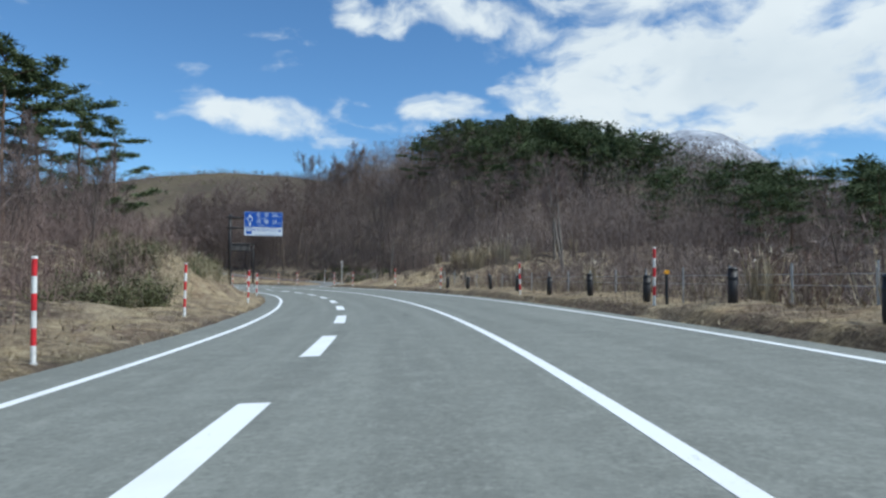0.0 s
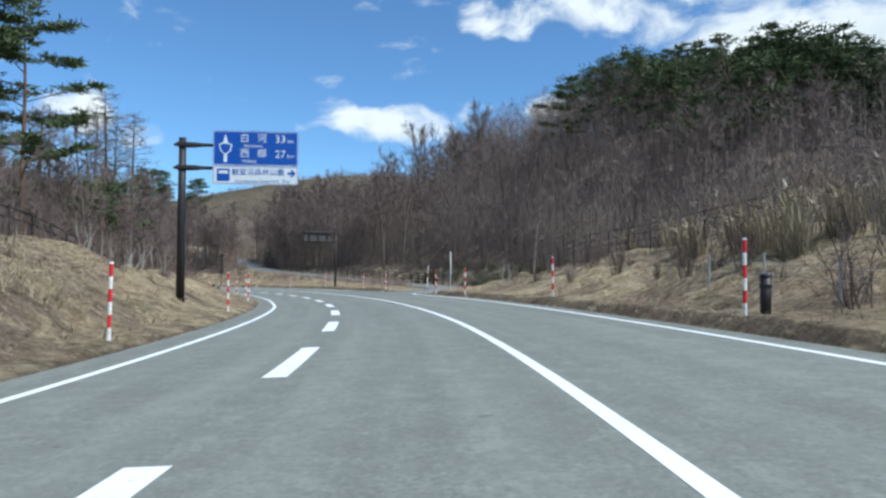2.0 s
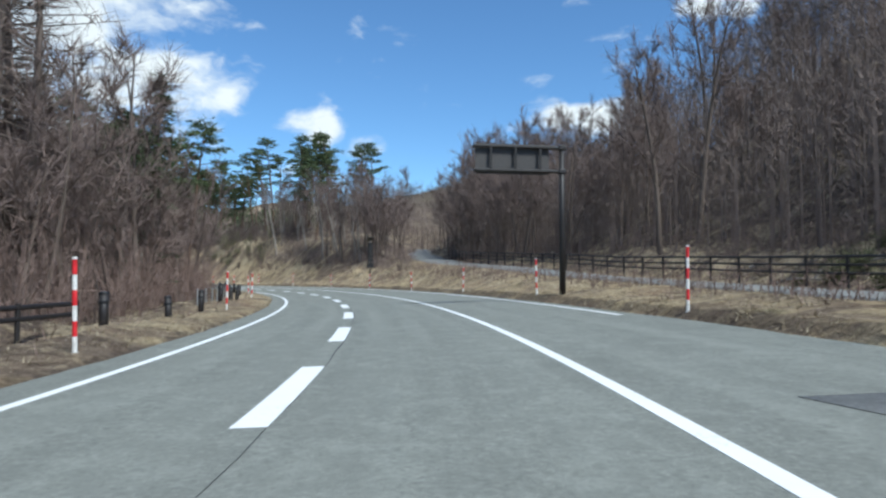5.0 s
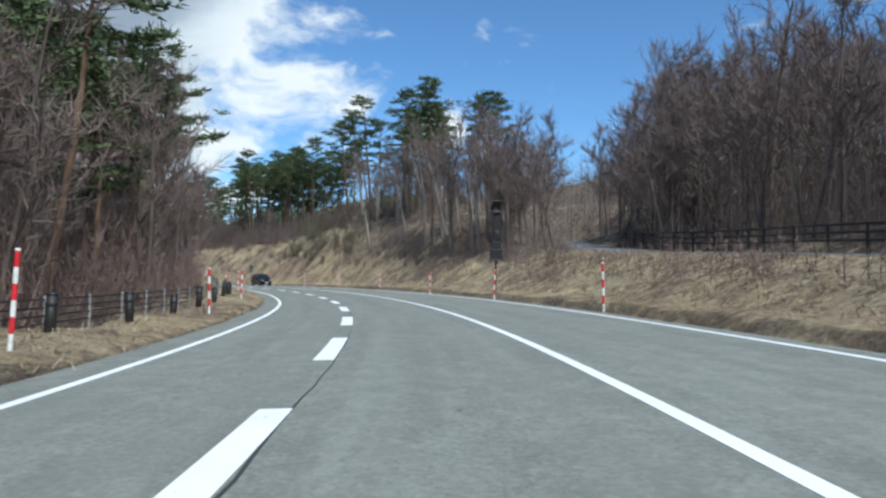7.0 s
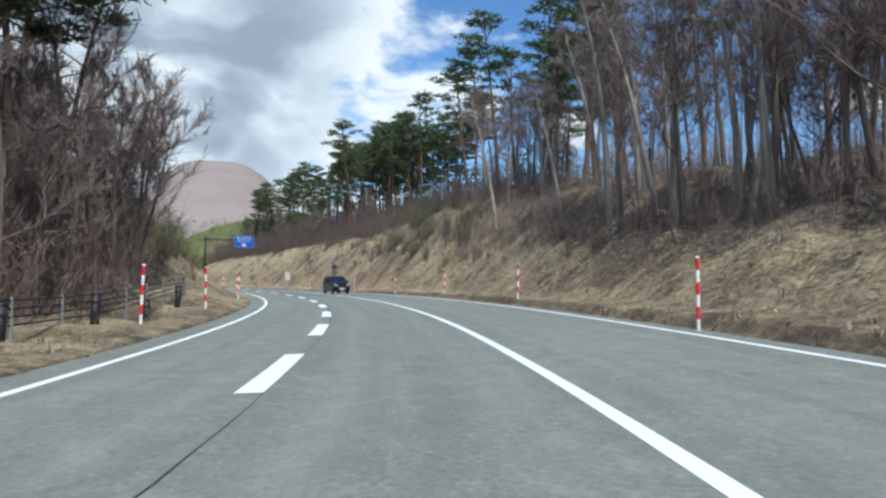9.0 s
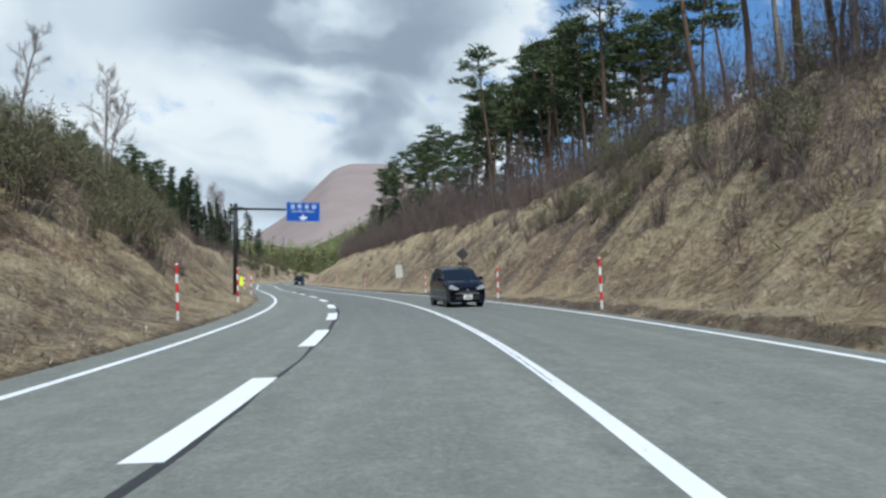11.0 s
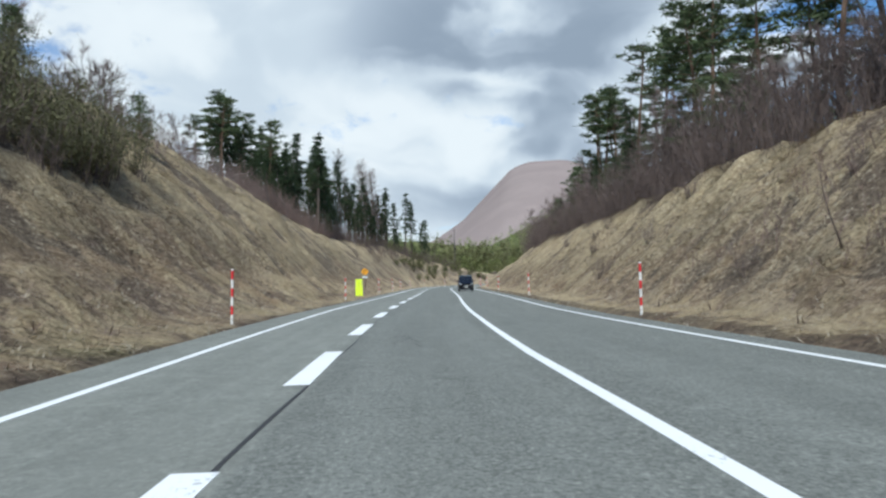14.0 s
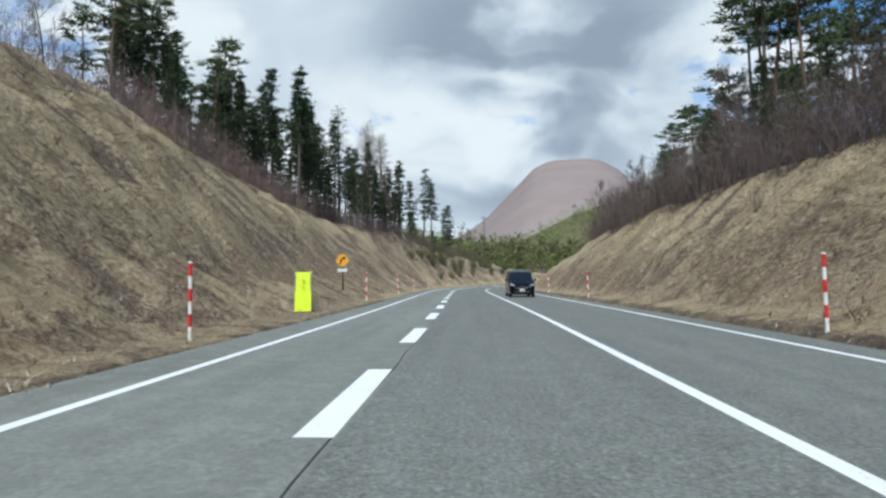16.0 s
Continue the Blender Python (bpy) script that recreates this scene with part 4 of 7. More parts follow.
def build_post_guard():
    ob = thing("guard_post", "stubby round dark brown guard post on the verge", "guard post", "guard posts")
    part("body", Geo().tube([(0, 0, -0.3), (0, 0, 0.3), (0, 0, 0.72)], [0.10, 0.105, 0.105], 16), STEEL_BROWN, ob, smooth=True)
    part("collar", Geo().tube([(0, 0, 0.50), (0, 0, 0.51), (0, 0, 0.57), (0, 0, 0.58)], [0.106, 0.118, 0.118, 0.106], 16), BLACK, ob)
    part("cap", Geo().tube([(0, 0, 0.72), (0, 0, 0.745), (0, 0, 0.775), (0, 0, 0.785)], [0.115, 0.115, 0.085, 0.03], 16), BLACK, ob, smooth=True)
    return ob


rng = random.Random(5)
POLES_L = [(-5, -5.2), (10.1, -5.18), (20.3, -5.8), (32.3, -5.42), (46.7, -5.42), (60.0, -5.42), (72.0, -5.42), (82.4, -5.45), (92.5, -5.45), (108.5, -6.05), (124.5, -6.1),
           (137.6, -6.0), (150.5, -6.05), (164.2, -6.05), (172.1, -5.85), (185, -5.6), (197.6, -5.5), (210.5, -5.5), (224.7, -5.26), (246.5, -5.2), (272.7, -5.75), (296.5, -5.8), (312, -5.5), (328, -5.5), (345, -5.5), (362, -5.5), (379, -5.5), (396, -5.5), (413, -5.5)]
POLES_R = [(3.3, 6.8), (17.2, 6.8), (30.1, 6.75), (45.6, 6.75), (58.0, 6.75), (70.2, 6.35), (76.4, 6.33), (89.9, 6.5), (96.4, 6.4), (109.2, 6.5), (121.6, 6.35), (134.0, 6.2), (146.6, 6.15), (159.3, 6.1),
           (174.2, 6.5), (187, 6.5), (198.1, 6.3), (210.2, 6.4), (225.4, 6.5), (247.0, 6.4), (273.2, 6.5), (298.5, 6.5), (316, 6.5), (333, 6.5), (350, 6.5), (367, 6.5)]
first = None
for s, lat in POLES_L + POLES_R:
    m = stand(s, lat, sink=0.02) @ pose(0, 0, 0, rng.uniform(-1.6, 1.6), rng.uniform(-1.6, 1.6), rng.uniform(0, 360))
    if first is None:
        first = build_snow_pole()
        first.matrix_basis = m
    else:
        copy_thing(first, m)

first = None
GUARDS = [(s, 7.35) for s in np.arange(-8.1, 50, 4.5)] + [(s, -6.9) for s in (92, 97.5, 103, 108, 113, 118, 123, 127.5, 132, 136.5, 141, 145.5, 150, 154.5, 159, 163.5, 168, 172.5)]
for s, lat in GUARDS:
    m = stand(float(s), lat) @ pose(0, 0, 0, rng.uniform(-3, 3), rng.uniform(-4, 4), rng.uniform(-12, 12))
    if first is None:
        first = build_post_guard()
        first.matrix_basis = m
    else:
        copy_thing(first, m)


def build_rail_fence(name, label, stations, lats, rails, height, gap, post_r, rail_r, mat, rail_mat, square=False):
    """Posts with rails or cables between them, following the ground."""
    s0, s1 = stations[0], stations[-1]
    ob = thing(name, label, "fence")
    n = max(2, int((s1 - s0) / gap) + 1)
    tops = []
    for i in range(n):
        s = s0 + (s1 - s0) * i / (n - 1)
        lat = float(np.interp(s, stations, lats))
        x, y = (float(v) for v in spot(s, lat))
        z = 0.15 + float(ground_z(np.array([s]), np.array([lat]), False)[0])
        g = Geo().tube([(x, y, z - 0.6), (x, y, z + height + 0.05)], [post_r, post_r], 4 if square else 8)
        part("post", g, mat, ob)
        tops.append((x, y, z))
    for r in rails:
        pts = [(x, y, z + r * height) for x, y, z in tops]
        part("rail", Geo().tube(pts, [rail_r] * len(pts), 6), rail_mat, ob)
    return ob


build_rail_fence("cable_fence", "thin steel cable fence with grey posts beside the woods", [112, 140, 178], [-7.7, -7.7, -7.5], (0.15, 0.42, 0.69, 0.97), 0.62, 2.4, 0.035, 0.02, GALV, STEEL_BROWN)
build_rail_fence("cable_fence", "thin grey wire fence along the drop beside the road", [-8, 20, 50], [8.3, 8.3, 8.4], (0.45, 0.75), 0.75, 2.4, 0.028, 0.007, GALV, GALV)
build_rail_fence("guard_rail", "dark brown guard rail above the grassy bank", [58, 72, 86], [-14.2, -13.8, -13.0], (0.55, 0.95), 0.95, 2.2, 0.05, 0.045, STEEL_BROWN, STEEL_BROWN)
build_rail_fence("guard_rail", "low dark guard rail at the end of the bank", [87, 91, 97], [-8.6, -8.1, -7.3], (0.5, 0.95), 0.5, 1.8, 0.05, 0.05, STEEL_BROWN, STEEL_BROWN)
build_rail_fence("guard_rail", "dark brown guard rail on top of the grassy bank", [56, 64, 71, 78.5], [14.6, 14.2, 14.1, 14.1], (0.2, 0.47, 0.73, 1.0), 1.4, 2.0, 0.035, 0.016, STEEL_BROWN, STEEL_BROWN)
build_rail_fence("guard_rail", "dark brown guard rail along the side road", [97, 108, 120, 134, 150, 160], [15.8, 15.9, 15.8, 16.4, 18.2, 21.8], (0.4, 0.7, 1.0), 1.0, 2.0, 0.055, 0.05, STEEL_BROWN, STEEL_BROWN)


def lettering(name, text, size, parent, mat, x, z, y=-0.012, label=""):
    """Words as a thin mesh in the x-z plane, facing -y, centred."""
    curve = bpy.data.curves.new(name, "FONT")
    curve.body, curve.size, curve.extrude, curve.align_x, curve.align_y = text, size, 0.002, "CENTER", "CENTER"
    curve.resolution_u = 3
    tmp = bpy.data.objects.new(name, curve)
    me = bpy.data.meshes.new_from_object(tmp)
    bpy.data.objects.remove(tmp)
    me.materials.clear()
    me.materials.append(mat)
    ob = new(name, me)
    ob.parent = parent
    ob.matrix_basis = pose(x, y, z, 90, 0, 0)
    if label:
        ob["label"] = label
    return ob


def panel(w, h, r=0.06, thick=0.03):
    pts = []
    for cx, cz, a0 in ((w / 2 - r, h / 2 - r, 0), (-w / 2 + r, h / 2 - r, 90), (-w / 2 + r, -h / 2 + r, 180), (w / 2 - r, -h / 2 + r, 270)):
        for k in range(5):
            a = radians(a0 + k * 22.5)
            pts.append((cx + r * math.cos(a), cz + r * math.sin(a)))
    return list(reversed(pts))


def border(w, h, t=0.025, inset=0.03):
    g = Geo()
    w, h = w / 2 - inset, h / 2 - inset
    for a, b, c, d in ((-w, -h, w, -h + t), (-w, h - t, w, h), (-w, -h + t, -w + t, h - t), (w - t, -h + t, w, h - t)):
        g.plate([(a, b), (a, d), (c, d), (c, b)], 0.003)
    return g


def arrow_up(w, h):
    return [(-w * 0.25, -h / 2), (-w * 0.25, h * 0.1), (-w / 2, h * 0.1), (0, h / 2), (w / 2, h * 0.1), (w * 0.25, h * 0.1), (w * 0.25, -h / 2)]


def build_direction_sign():
    s, lat = 58.9, -6.95
    base = ground_at(s, lat)
    top = 6.3 - base
    ob = thing("direction_sign", "blue and white direction sign on a dark brown post", "road sign", at=stand(s, lat, turn=-3))
    part("post", Geo().tube([(0, 0, -0.4), (0, 0, top * 0.6), (0, 0, top)], [0.15, 0.14, 0.125], 16), STEEL_BROWN, ob, smooth=True)
    part("post_cap", Geo().tube([(0, 0, top), (0, 0, top + 0.03)], [0.14, 0.12], 16), STEEL_BROWN, ob)
    part("base_plate", Geo().box((0.45, 0.45, 0.04), (0, 0, 0.03), bevel=0.01), STEEL_BROWN, ob)
    for z in (top - 0.22, top - 1.06):
        part("collar", Geo().box((0.36, 0.36, 0.16), (0, 0, z), bevel=0.03), STEEL_BROWN, ob)
        part("stub", Geo().tube([(-0.3, 0, z), (-0.1, 0, z)], [0.05, 0.06], 8), STEEL_BROWN, ob)
        part("arm", Geo().tube([(0.1, 0, z), (0.45, 0, z), (0.75, 0, z), (4.0, 0, z)], [0.11, 0.10, 0.065, 0.06], 10), STEEL_BROWN, ob)
    cx = 2.62
    z1, z2 = top - 0.33, top - 1.26
    blue = part("blue_panel", Geo().plate(panel(3.05, 1.28, 0.07), 0.03, Matrix.Translation((cx, -0.12, z1))), SIGN_BLUE, ob, "blue panel with white border")
    white = part("white_panel", Geo().plate(panel(3.05, 0.68, 0.07), 0.03, Matrix.Translation((cx, -0.12, z2 - 0.06))), SIGN_WHITE, ob, "white panel for a forest park")
    for host, w, h, z in ((blue, 3.05, 1.28, z1), (white, 3.05, 0.68, z2 - 0.06)):
        g = border(w, h, 0.016, 0.02)
        g.v = [(x + cx, y - 0.124, zz + z) for x, y, zz in g.v]
        part("panel_border", g, SIGN_WHITE if host is blue else SIGN_BLUE, host)
    y = -0.124
    up = part("arrow", Geo().plate(arrow_up(0.24, 1.05), 0.003, Matrix.Translation((cx - 1.08, y, z1))), SIGN_WHITE, blue, "white arrow pointing ahead")
    rim = [(-0.24, 0.15), (-0.12, 0.215), (0.12, 0.215), (0.24, 0.15), (0.19, -0.08), (0, -0.255), (-0.19, -0.08)]
    part("shield_rim", Geo().plate(rim, 0.003, Matrix.Translation((cx - 1.08, y - 0.003, z1 - 0.02))), SIGN_WHITE, blue, "white shield outline")
    shield = [(-0.19, 0.12), (-0.1, 0.17), (0.1, 0.17), (0.19, 0.12), (0.15, -0.06), (0, -0.2), (-0.15, -0.06)]
    part("route_shield", Geo().plate(shield, 0.003, Matrix.Translation((cx - 1.08, y - 0.007, z1 - 0.02))), SIGN_BLUE, blue, "small blue route shield")
    for text, size, x, z in (("白", 0.36, -0.4, 0.36), ("河", 0.36, 0.22, 0.36), ("33", 0.40, 0.88, 0.35), ("km", 0.2, 1.25, 0.29),
                             ("Shirakawa", 0.17, -0.1, 0.09), ("西", 0.36, -0.4, -0.20), ("郷", 0.36, 0.22, -0.20), ("27", 0.40, 0.88, -0.21), ("km", 0.2, 1.25, -0.27), ("Nishigo", 0.17, -0.22, -0.47)):
        lettering("lettering", text, size, blue, SIGN_WHITE, cx + x, z1 + z, y)
    picto = part("pictogram", Geo().plate(panel(0.46, 0.46, 0.05), 0.003, Matrix.Translation((cx - 1.15, y, z2 - 0.06))), SIGN_BLUE, white, "blue square pictogram")
    part("pictogram_shape", Geo().plate([(-0.17, 0.02), (-0.17, 0.13), (0.17, 0.13), (0.17, 0.02)], 0.002, Matrix.Translation((cx - 1.15, y - 0.005, z2 - 0.03))), SIGN_WHITE, white)
    for i, ch in enumerate("観音沼森林公園"):
        lettering("lettering", ch, 0.27, white, SIGN_BLUE, cx - 0.72 + 0.27 * i, z2 + 0.04, y)
    lettering("lettering", "Kannonnuma Forest Park  3Km", 0.155, white, SIGN_BLUE, cx + 0.25, z2 - 0.28, y)
    side = [(-0.15, -0.045), (-0.15, 0.045), (0.02, 0.045), (-0.06, 0.13), (0.02, 0.13), (0.15, 0), (0.02, -0.13), (-0.06, -0.13), (0.02, -0.045)]
    part("arrow", Geo().plate(side, 0.003, Matrix.Translation((cx + 1.3, y, z2 + 0.02))), SIGN_BLUE, white, "blue arrow pointing right")


def build_climbing_sign():
    s, lat = 218.9, -6.1
    base = ground_at(s, lat)
    top = 5.35 - base
    ob = thing("lane_sign", "blue slow-lane sign on a dark cantilever post", "road sign", at=stand(s, lat, turn=2))
    part("post", Geo().tube([(0, 0, -0.4), (0, 0, top * 0.6), (0, 0, top)], [0.125, 0.12, 0.115], 16), STEEL_BROWN, ob, smooth=True)
    part("post_cap", Geo().tube([(0, 0, top), (0, 0, top + 0.04)], [0.12, 0.10], 16), STEEL_BROWN, ob)
    z = top - 0.24
    part("collar", Geo().box((0.30, 0.30, 0.16), (0, 0, z), bevel=0.03), STEEL_BROWN, ob)
    part("stub", Geo().tube([(-0.26, 0, z), (-0.08, 0, z)], [0.045, 0.055], 8), STEEL_BROWN, ob)
    part("arm", Geo().tube([(0.08, 0, z), (0.3, 0, z), (0.5, 0, z), (4.3, 0, z)], [0.11, 0.10, 0.065, 0.06], 10), STEEL_BROWN, ob)
    part("base_plate", Geo().box((0.4, 0.4, 0.04), (0, 0, 0.03), bevel=0.01), STEEL_BROWN, ob)
    cx, cz = 3.72, 4.98 - base
    blue = part("panel", Geo().plate(panel(1.92, 1.13, 0.05), 0.03, Matrix.Translation((cx, -0.11, cz))), SIGN_BLUE, ob, "blue panel with a thin white border")
    g = border(1.92, 1.13, 0.014, 0.02)
    g.v = [(x + cx, y - 0.114, zz + cz) for x, y, zz in g.v]
    part("panel_border", g, SIGN_WHITE, blue)
    for i, ch in enumerate("登坂車線"):
        lettering("lettering", ch, 0.30, blue, SIGN_WHITE, cx - 0.6 + 0.4 * i, cz + 0.28, -0.114)
    lettering("lettering", "SLOWER TRAFFIC", 0.165, blue, SIGN_WHITE, cx, cz + 0.02, -0.114)
    down = [(-0.055, 0.17), (0.055, 0.17), (0.055, 0.06), (0.12, 0.06), (0.27, 0.02), (0, -0.17), (-0.27, 0.02), (-0.12, 0.06), (-0.055, 0.06)]
    part("arrow", Geo().plate(down, 0.003, Matrix.Translation((cx, -0.114, cz - 0.33))), SIGN_WHITE, blue, "white arrow pointing down")


def build_back_sign():
    s, lat = 107.3, 6.95
    base = ground_at(s, lat)
    top = 6.45 - base
    ob = thing("cantilever_sign", "dark cantilever sign frame seen from behind", "road sign", at=stand(s, lat))
    part("post", Geo().tube([(0, 0, -0.4), (0, 0, top * 0.5), (0, 0, top)], [0.13, 0.12, 0.105], 14), STEEL_BROWN, ob, smooth=True)
    for z in (top - 0.10, top - 1.05):
        part("arm", Geo().tube([(0.1, 0, z), (-3.6, 0, z)], [0.085, 0.07], 10), STEEL_BROWN, ob)
        part("collar", Geo().box((0.3, 0.3, 0.18), (0, 0, z), bevel=0.03), STEEL_BROWN, ob)
    for x in (-0.9, -1.9, -2.9):
        part("rib", Geo().box((0.09, 0.06, 1.0), (x, -0.04, top - 0.58), bevel=0.01), STEEL_BROWN, ob)
    part("panel", Geo().plate(panel(3.0, 1.2, 0.06), 0.03, Matrix.Translation((-2.0, 0.12, top - 0.58))), SIGN_BACK, ob, "dull dark back of a sign panel")


def build_beacon():
    s, lat = 149.2, 7.06
    base = ground_at(s, lat)
    ob = thing("solar_beacon", "black solar-powered warning beacon on a post", "warning beacon", at=stand(s, lat))
    h = 5.3 - base
    part("post", Geo().tube([(0, 0, -0.3), (0, 0, h - 0.25)], [0.055, 0.05], 12), BLACK, ob, smooth=True)
    tilt = pose(0, 0, 0, -38, 0, 0)
    solar = part("solar_panel", Geo().box((0.52, 0.66, 0.05), (0, 0.0, h - 0.12), tilt, 0.01), BLACK, ob, "tilted dark solar panel")
    part("cell_sheet", Geo().box((0.46, 0.60, 0.006), (0, -0.018, h - 0.09), tilt), SIGN_BACK, solar)
    part("display_box", Geo().box((0.40, 0.20, 1.55), (0, -0.10, h - 1.25), bevel=0.03), BLACK, ob, "tall black display box")
    part("visor", Geo().box((0.34, 0.12, 0.03), (0, -0.26, h - 0.55), bevel=0.008), BLACK, ob)
    part("lamp", Geo().tube([(0, -0.20, h - 1.6), (0, -0.26, h - 1.6)], [0.12, 0.10], 16), SIGN_BACK, ob, "dark round lamp lens")
    part("control_box", Geo().box((0.46, 0.26, 0.36), (0, -0.06, h - 2.28), bevel=0.02), BLACK, ob)
    part("battery_box", Geo().box((0.60, 0.34, 0.52), (0, -0.04, h - 2.78), bevel=0.02), BLACK, ob)
    part("clamp", Geo().tube([(0, 0, h - 3.1), (0, 0, h - 3.04)], [0.075, 0.075], 12), GALV, ob)


def build_diamond_sign():
    s, lat = 218.9, 7.15
    ob = thing("warning_sign", "diamond warning sign seen from behind on a post", "road sign", at=stand(s, lat, turn=6))
    h = 2.98 - ground_at(s, lat)
    part("post", Geo().tube([(0, 0, -0.3), (0, 0, h - 0.1)], [0.036, 0.036], 12), STEEL_BROWN, ob, smooth=True)
    q = 0.42
    diamond = part("diamond_plate", Geo().plate([(0, q), (q, 0), (0, -q), (-q, 0)], 0.02, Matrix.Translation((0, 0.05, h - 0.42))), SIGN_BACK, ob, "dark back of a diamond plate")
    part("bracket", Geo().box((0.5, 0.03, 0.05), (0, 0.035, h - 0.42), bevel=0.005), BLACK, diamond)
    part("sub_plate", Geo().box((0.62, 0.02, 0.18), (0, 0.06, h - 1.02), bevel=0.008), SIGN_BACK, ob, "small plate below, seen from behind")


def build_white_back():
    s, lat = 235.6, 7.2
    ob = thing("white_sign", "pale grey sign board seen from behind on a leaning post", "road sign", at=stand(s, lat) @ pose(0, 0, 0, 0, -3, 0))
    h = 2.22 - ground_at(s, lat)
    part("post", Geo().tube([(0, 0, -0.3), (0, 0, h - 0.05)], [0.03, 0.03], 10), GALV, ob, smooth=True)
    board = part("board", Geo().plate(panel(0.60, 1.08, 0.05), 0.02, Matrix.Translation((0, 0.04, h - 0.54))), SIGN_GREY, ob)
    for z in (h - 0.22, h - 0.56):
        part("bracket", Geo().box((0.5, 0.025, 0.035), (0, 0.03, z), bevel=0.005), GALV, board)


def build_curve_sign():
    s, lat = 298.1, -7.35
    ob = thing("curve_sign", "yellow diamond bend warning sign with a small white plate", "road sign", at=stand(s, lat))
    h = 2.85 - ground_at(s, lat)
    part("post", Geo().tube([(0, 0, -0.3), (0, 0, h - 0.1)], [0.038, 0.038], 12), STEEL_BROWN, ob, smooth=True)
    q, r = 0.44, 0.09
    pts = [(r, q - r), (q - r, r), (q - r, -r), (r, -q + r), (-r, -q + r), (-q + r, -r), (-q + r, r), (-r, q - r)]
    plate = part("diamond_plate", Geo().plate(pts, 0.02, Matrix.Translation((0, -0.06, h - 0.42))), YELLOW, ob)
    bend = []
    for k in range(9):
        a = radians(180 - k * 8)
        bend.append((0.30 + 0.42 * math.cos(a), -0.18 + 0.42 * math.sin(a)))
    inner = [(0.30 + 0.32 * math.cos(radians(180 - k * 8)), -0.18 + 0.32 * math.sin(radians(180 - k * 8))) for k in range(9)]
    arrow = bend + [(0.14, 0.28), (0.25, 0.10), (0.14, 0.06)] + inner[::-1]
    part("arrow", Geo().plate([(x - 0.05, z - 0.02) for x, z in arrow], 0.003, Matrix.Translation((0, -0.064, h - 0.42))), BLACK, plate, "black arrow bending right")
    part("sub_plate", Geo().box((0.52, 0.02, 0.18), (0, -0.05, h - 0.98), bevel=0.006), SIGN_WHITE, ob, "small white plate")


def build_lime_board():
    s, lat = 284.0, -6.3
    ob = thing("standing_board", "fluorescent yellow-green board standing on the verge", "notice board", at=stand(s, lat))
    lean = pose(0, 0, 0, -7, 0, 0)
    board = part("board", Geo().box((0.60, 0.03, 1.42), (0, 0, 0.75), lean, 0.01), LIME, ob)
    for z in (1.15, 0.92, 0.70, 0.48):
        part("print_bar", Geo().box((0.10, 0.004, 0.12), (0.02, -0.018, z), lean), LIME_MARK, board)
    for x in (-0.27, 0.27):
        part("leg", Geo().tube([(x, -0.02, -0.05), (x, 0.02, 1.4)], [0.018, 0.018], 8), GALV, ob)
        part("stay", Geo().tube([(x, 0.45, -0.05), (x, 0.05, 1.3)], [0.015, 0.015], 8), GALV, ob)


def build_white_poles():
    ob = thing("marker_pole", "tall thin white marker pole at the junction", "marker pole", at=stand(80.1, 8.6))
    h = 3.2 - ground_at(80.1, 8.6)
    part("shaft", Geo().tube([(0, 0, -0.3), (0, 0, h)], [0.035, 0.03], 10), WHITE, ob, smooth=True)
    part("cap", Geo().tube([(0, 0, h), (0, 0, h + 0.03)], [0.033, 0.02], 10), GALV, ob)
    ob = thing("marker_pole", "leaning white marker post across the junction", "marker pole", at=stand(88.6, 9.7) @ pose(0, 0, 0, 0, 4, 0))
    part("shaft", Geo().tube([(0, 0, -0.3), (0, 0, 1.05)], [0.03, 0.03], 10), WHITE, ob, smooth=True)
    part("shaft_top", Geo().tube([(0, 0, 1.05), (0, 0, 1.30)], [0.032, 0.032], 10), RED, ob, "faded red band")
    part("tip", Geo().tube([(0, 0, 1.30), (0, 0, 2.05)], [0.03, 0.026], 10), WHITE, ob)


def build_amber_marker():
    ob = thing("delineator", "dark delineator post with an amber reflector", "delineator", at=stand(17.0, 7.05))
    part("post", Geo().tube([(0, 0, -0.2), (0, 0, 0.85)], [0.04, 0.04], 10), BLACK, ob)
    part("reflector", Geo().tube([(0, -0.05, 0.86), (0, 0.05, 0.86)], [0.06, 0.06], 12), YELLOW, ob, "amber round reflector")



def build_utility_pole(s, lat, height):
    ob = thing("utility_pole", "tall thin dark utility pole among the trees", "utility pole", at=stand(s, lat))
    part("shaft", Geo().tube([(0, 0, -0.5), (0, 0, height)], [0.12, 0.08], 12), SIGN_BACK, ob, smooth=True)
    arm = part("crossarm", Geo().box((1.5, 0.09, 0.09), (0, 0, height - 0.5), bevel=0.01), STEEL_BROWN, ob)
    for x in (-0.65, 0, 0.65):
        part("insulator", Geo().tube([(x, 0, height - 0.46), (x, 0, height - 0.30), (x, 0, height - 0.26)], [0.04, 0.06, 0.03], 10), WHITE, arm)


build_direction_sign()
build_utility_pole(403.5, -14.5, 10.5)
build_climbing_sign()
build_back_sign()
build_beacon()
build_diamond_sign()
build_white_back()
build_curve_sign()
build_lime_board()
build_white_poles()
build_amber_marker()


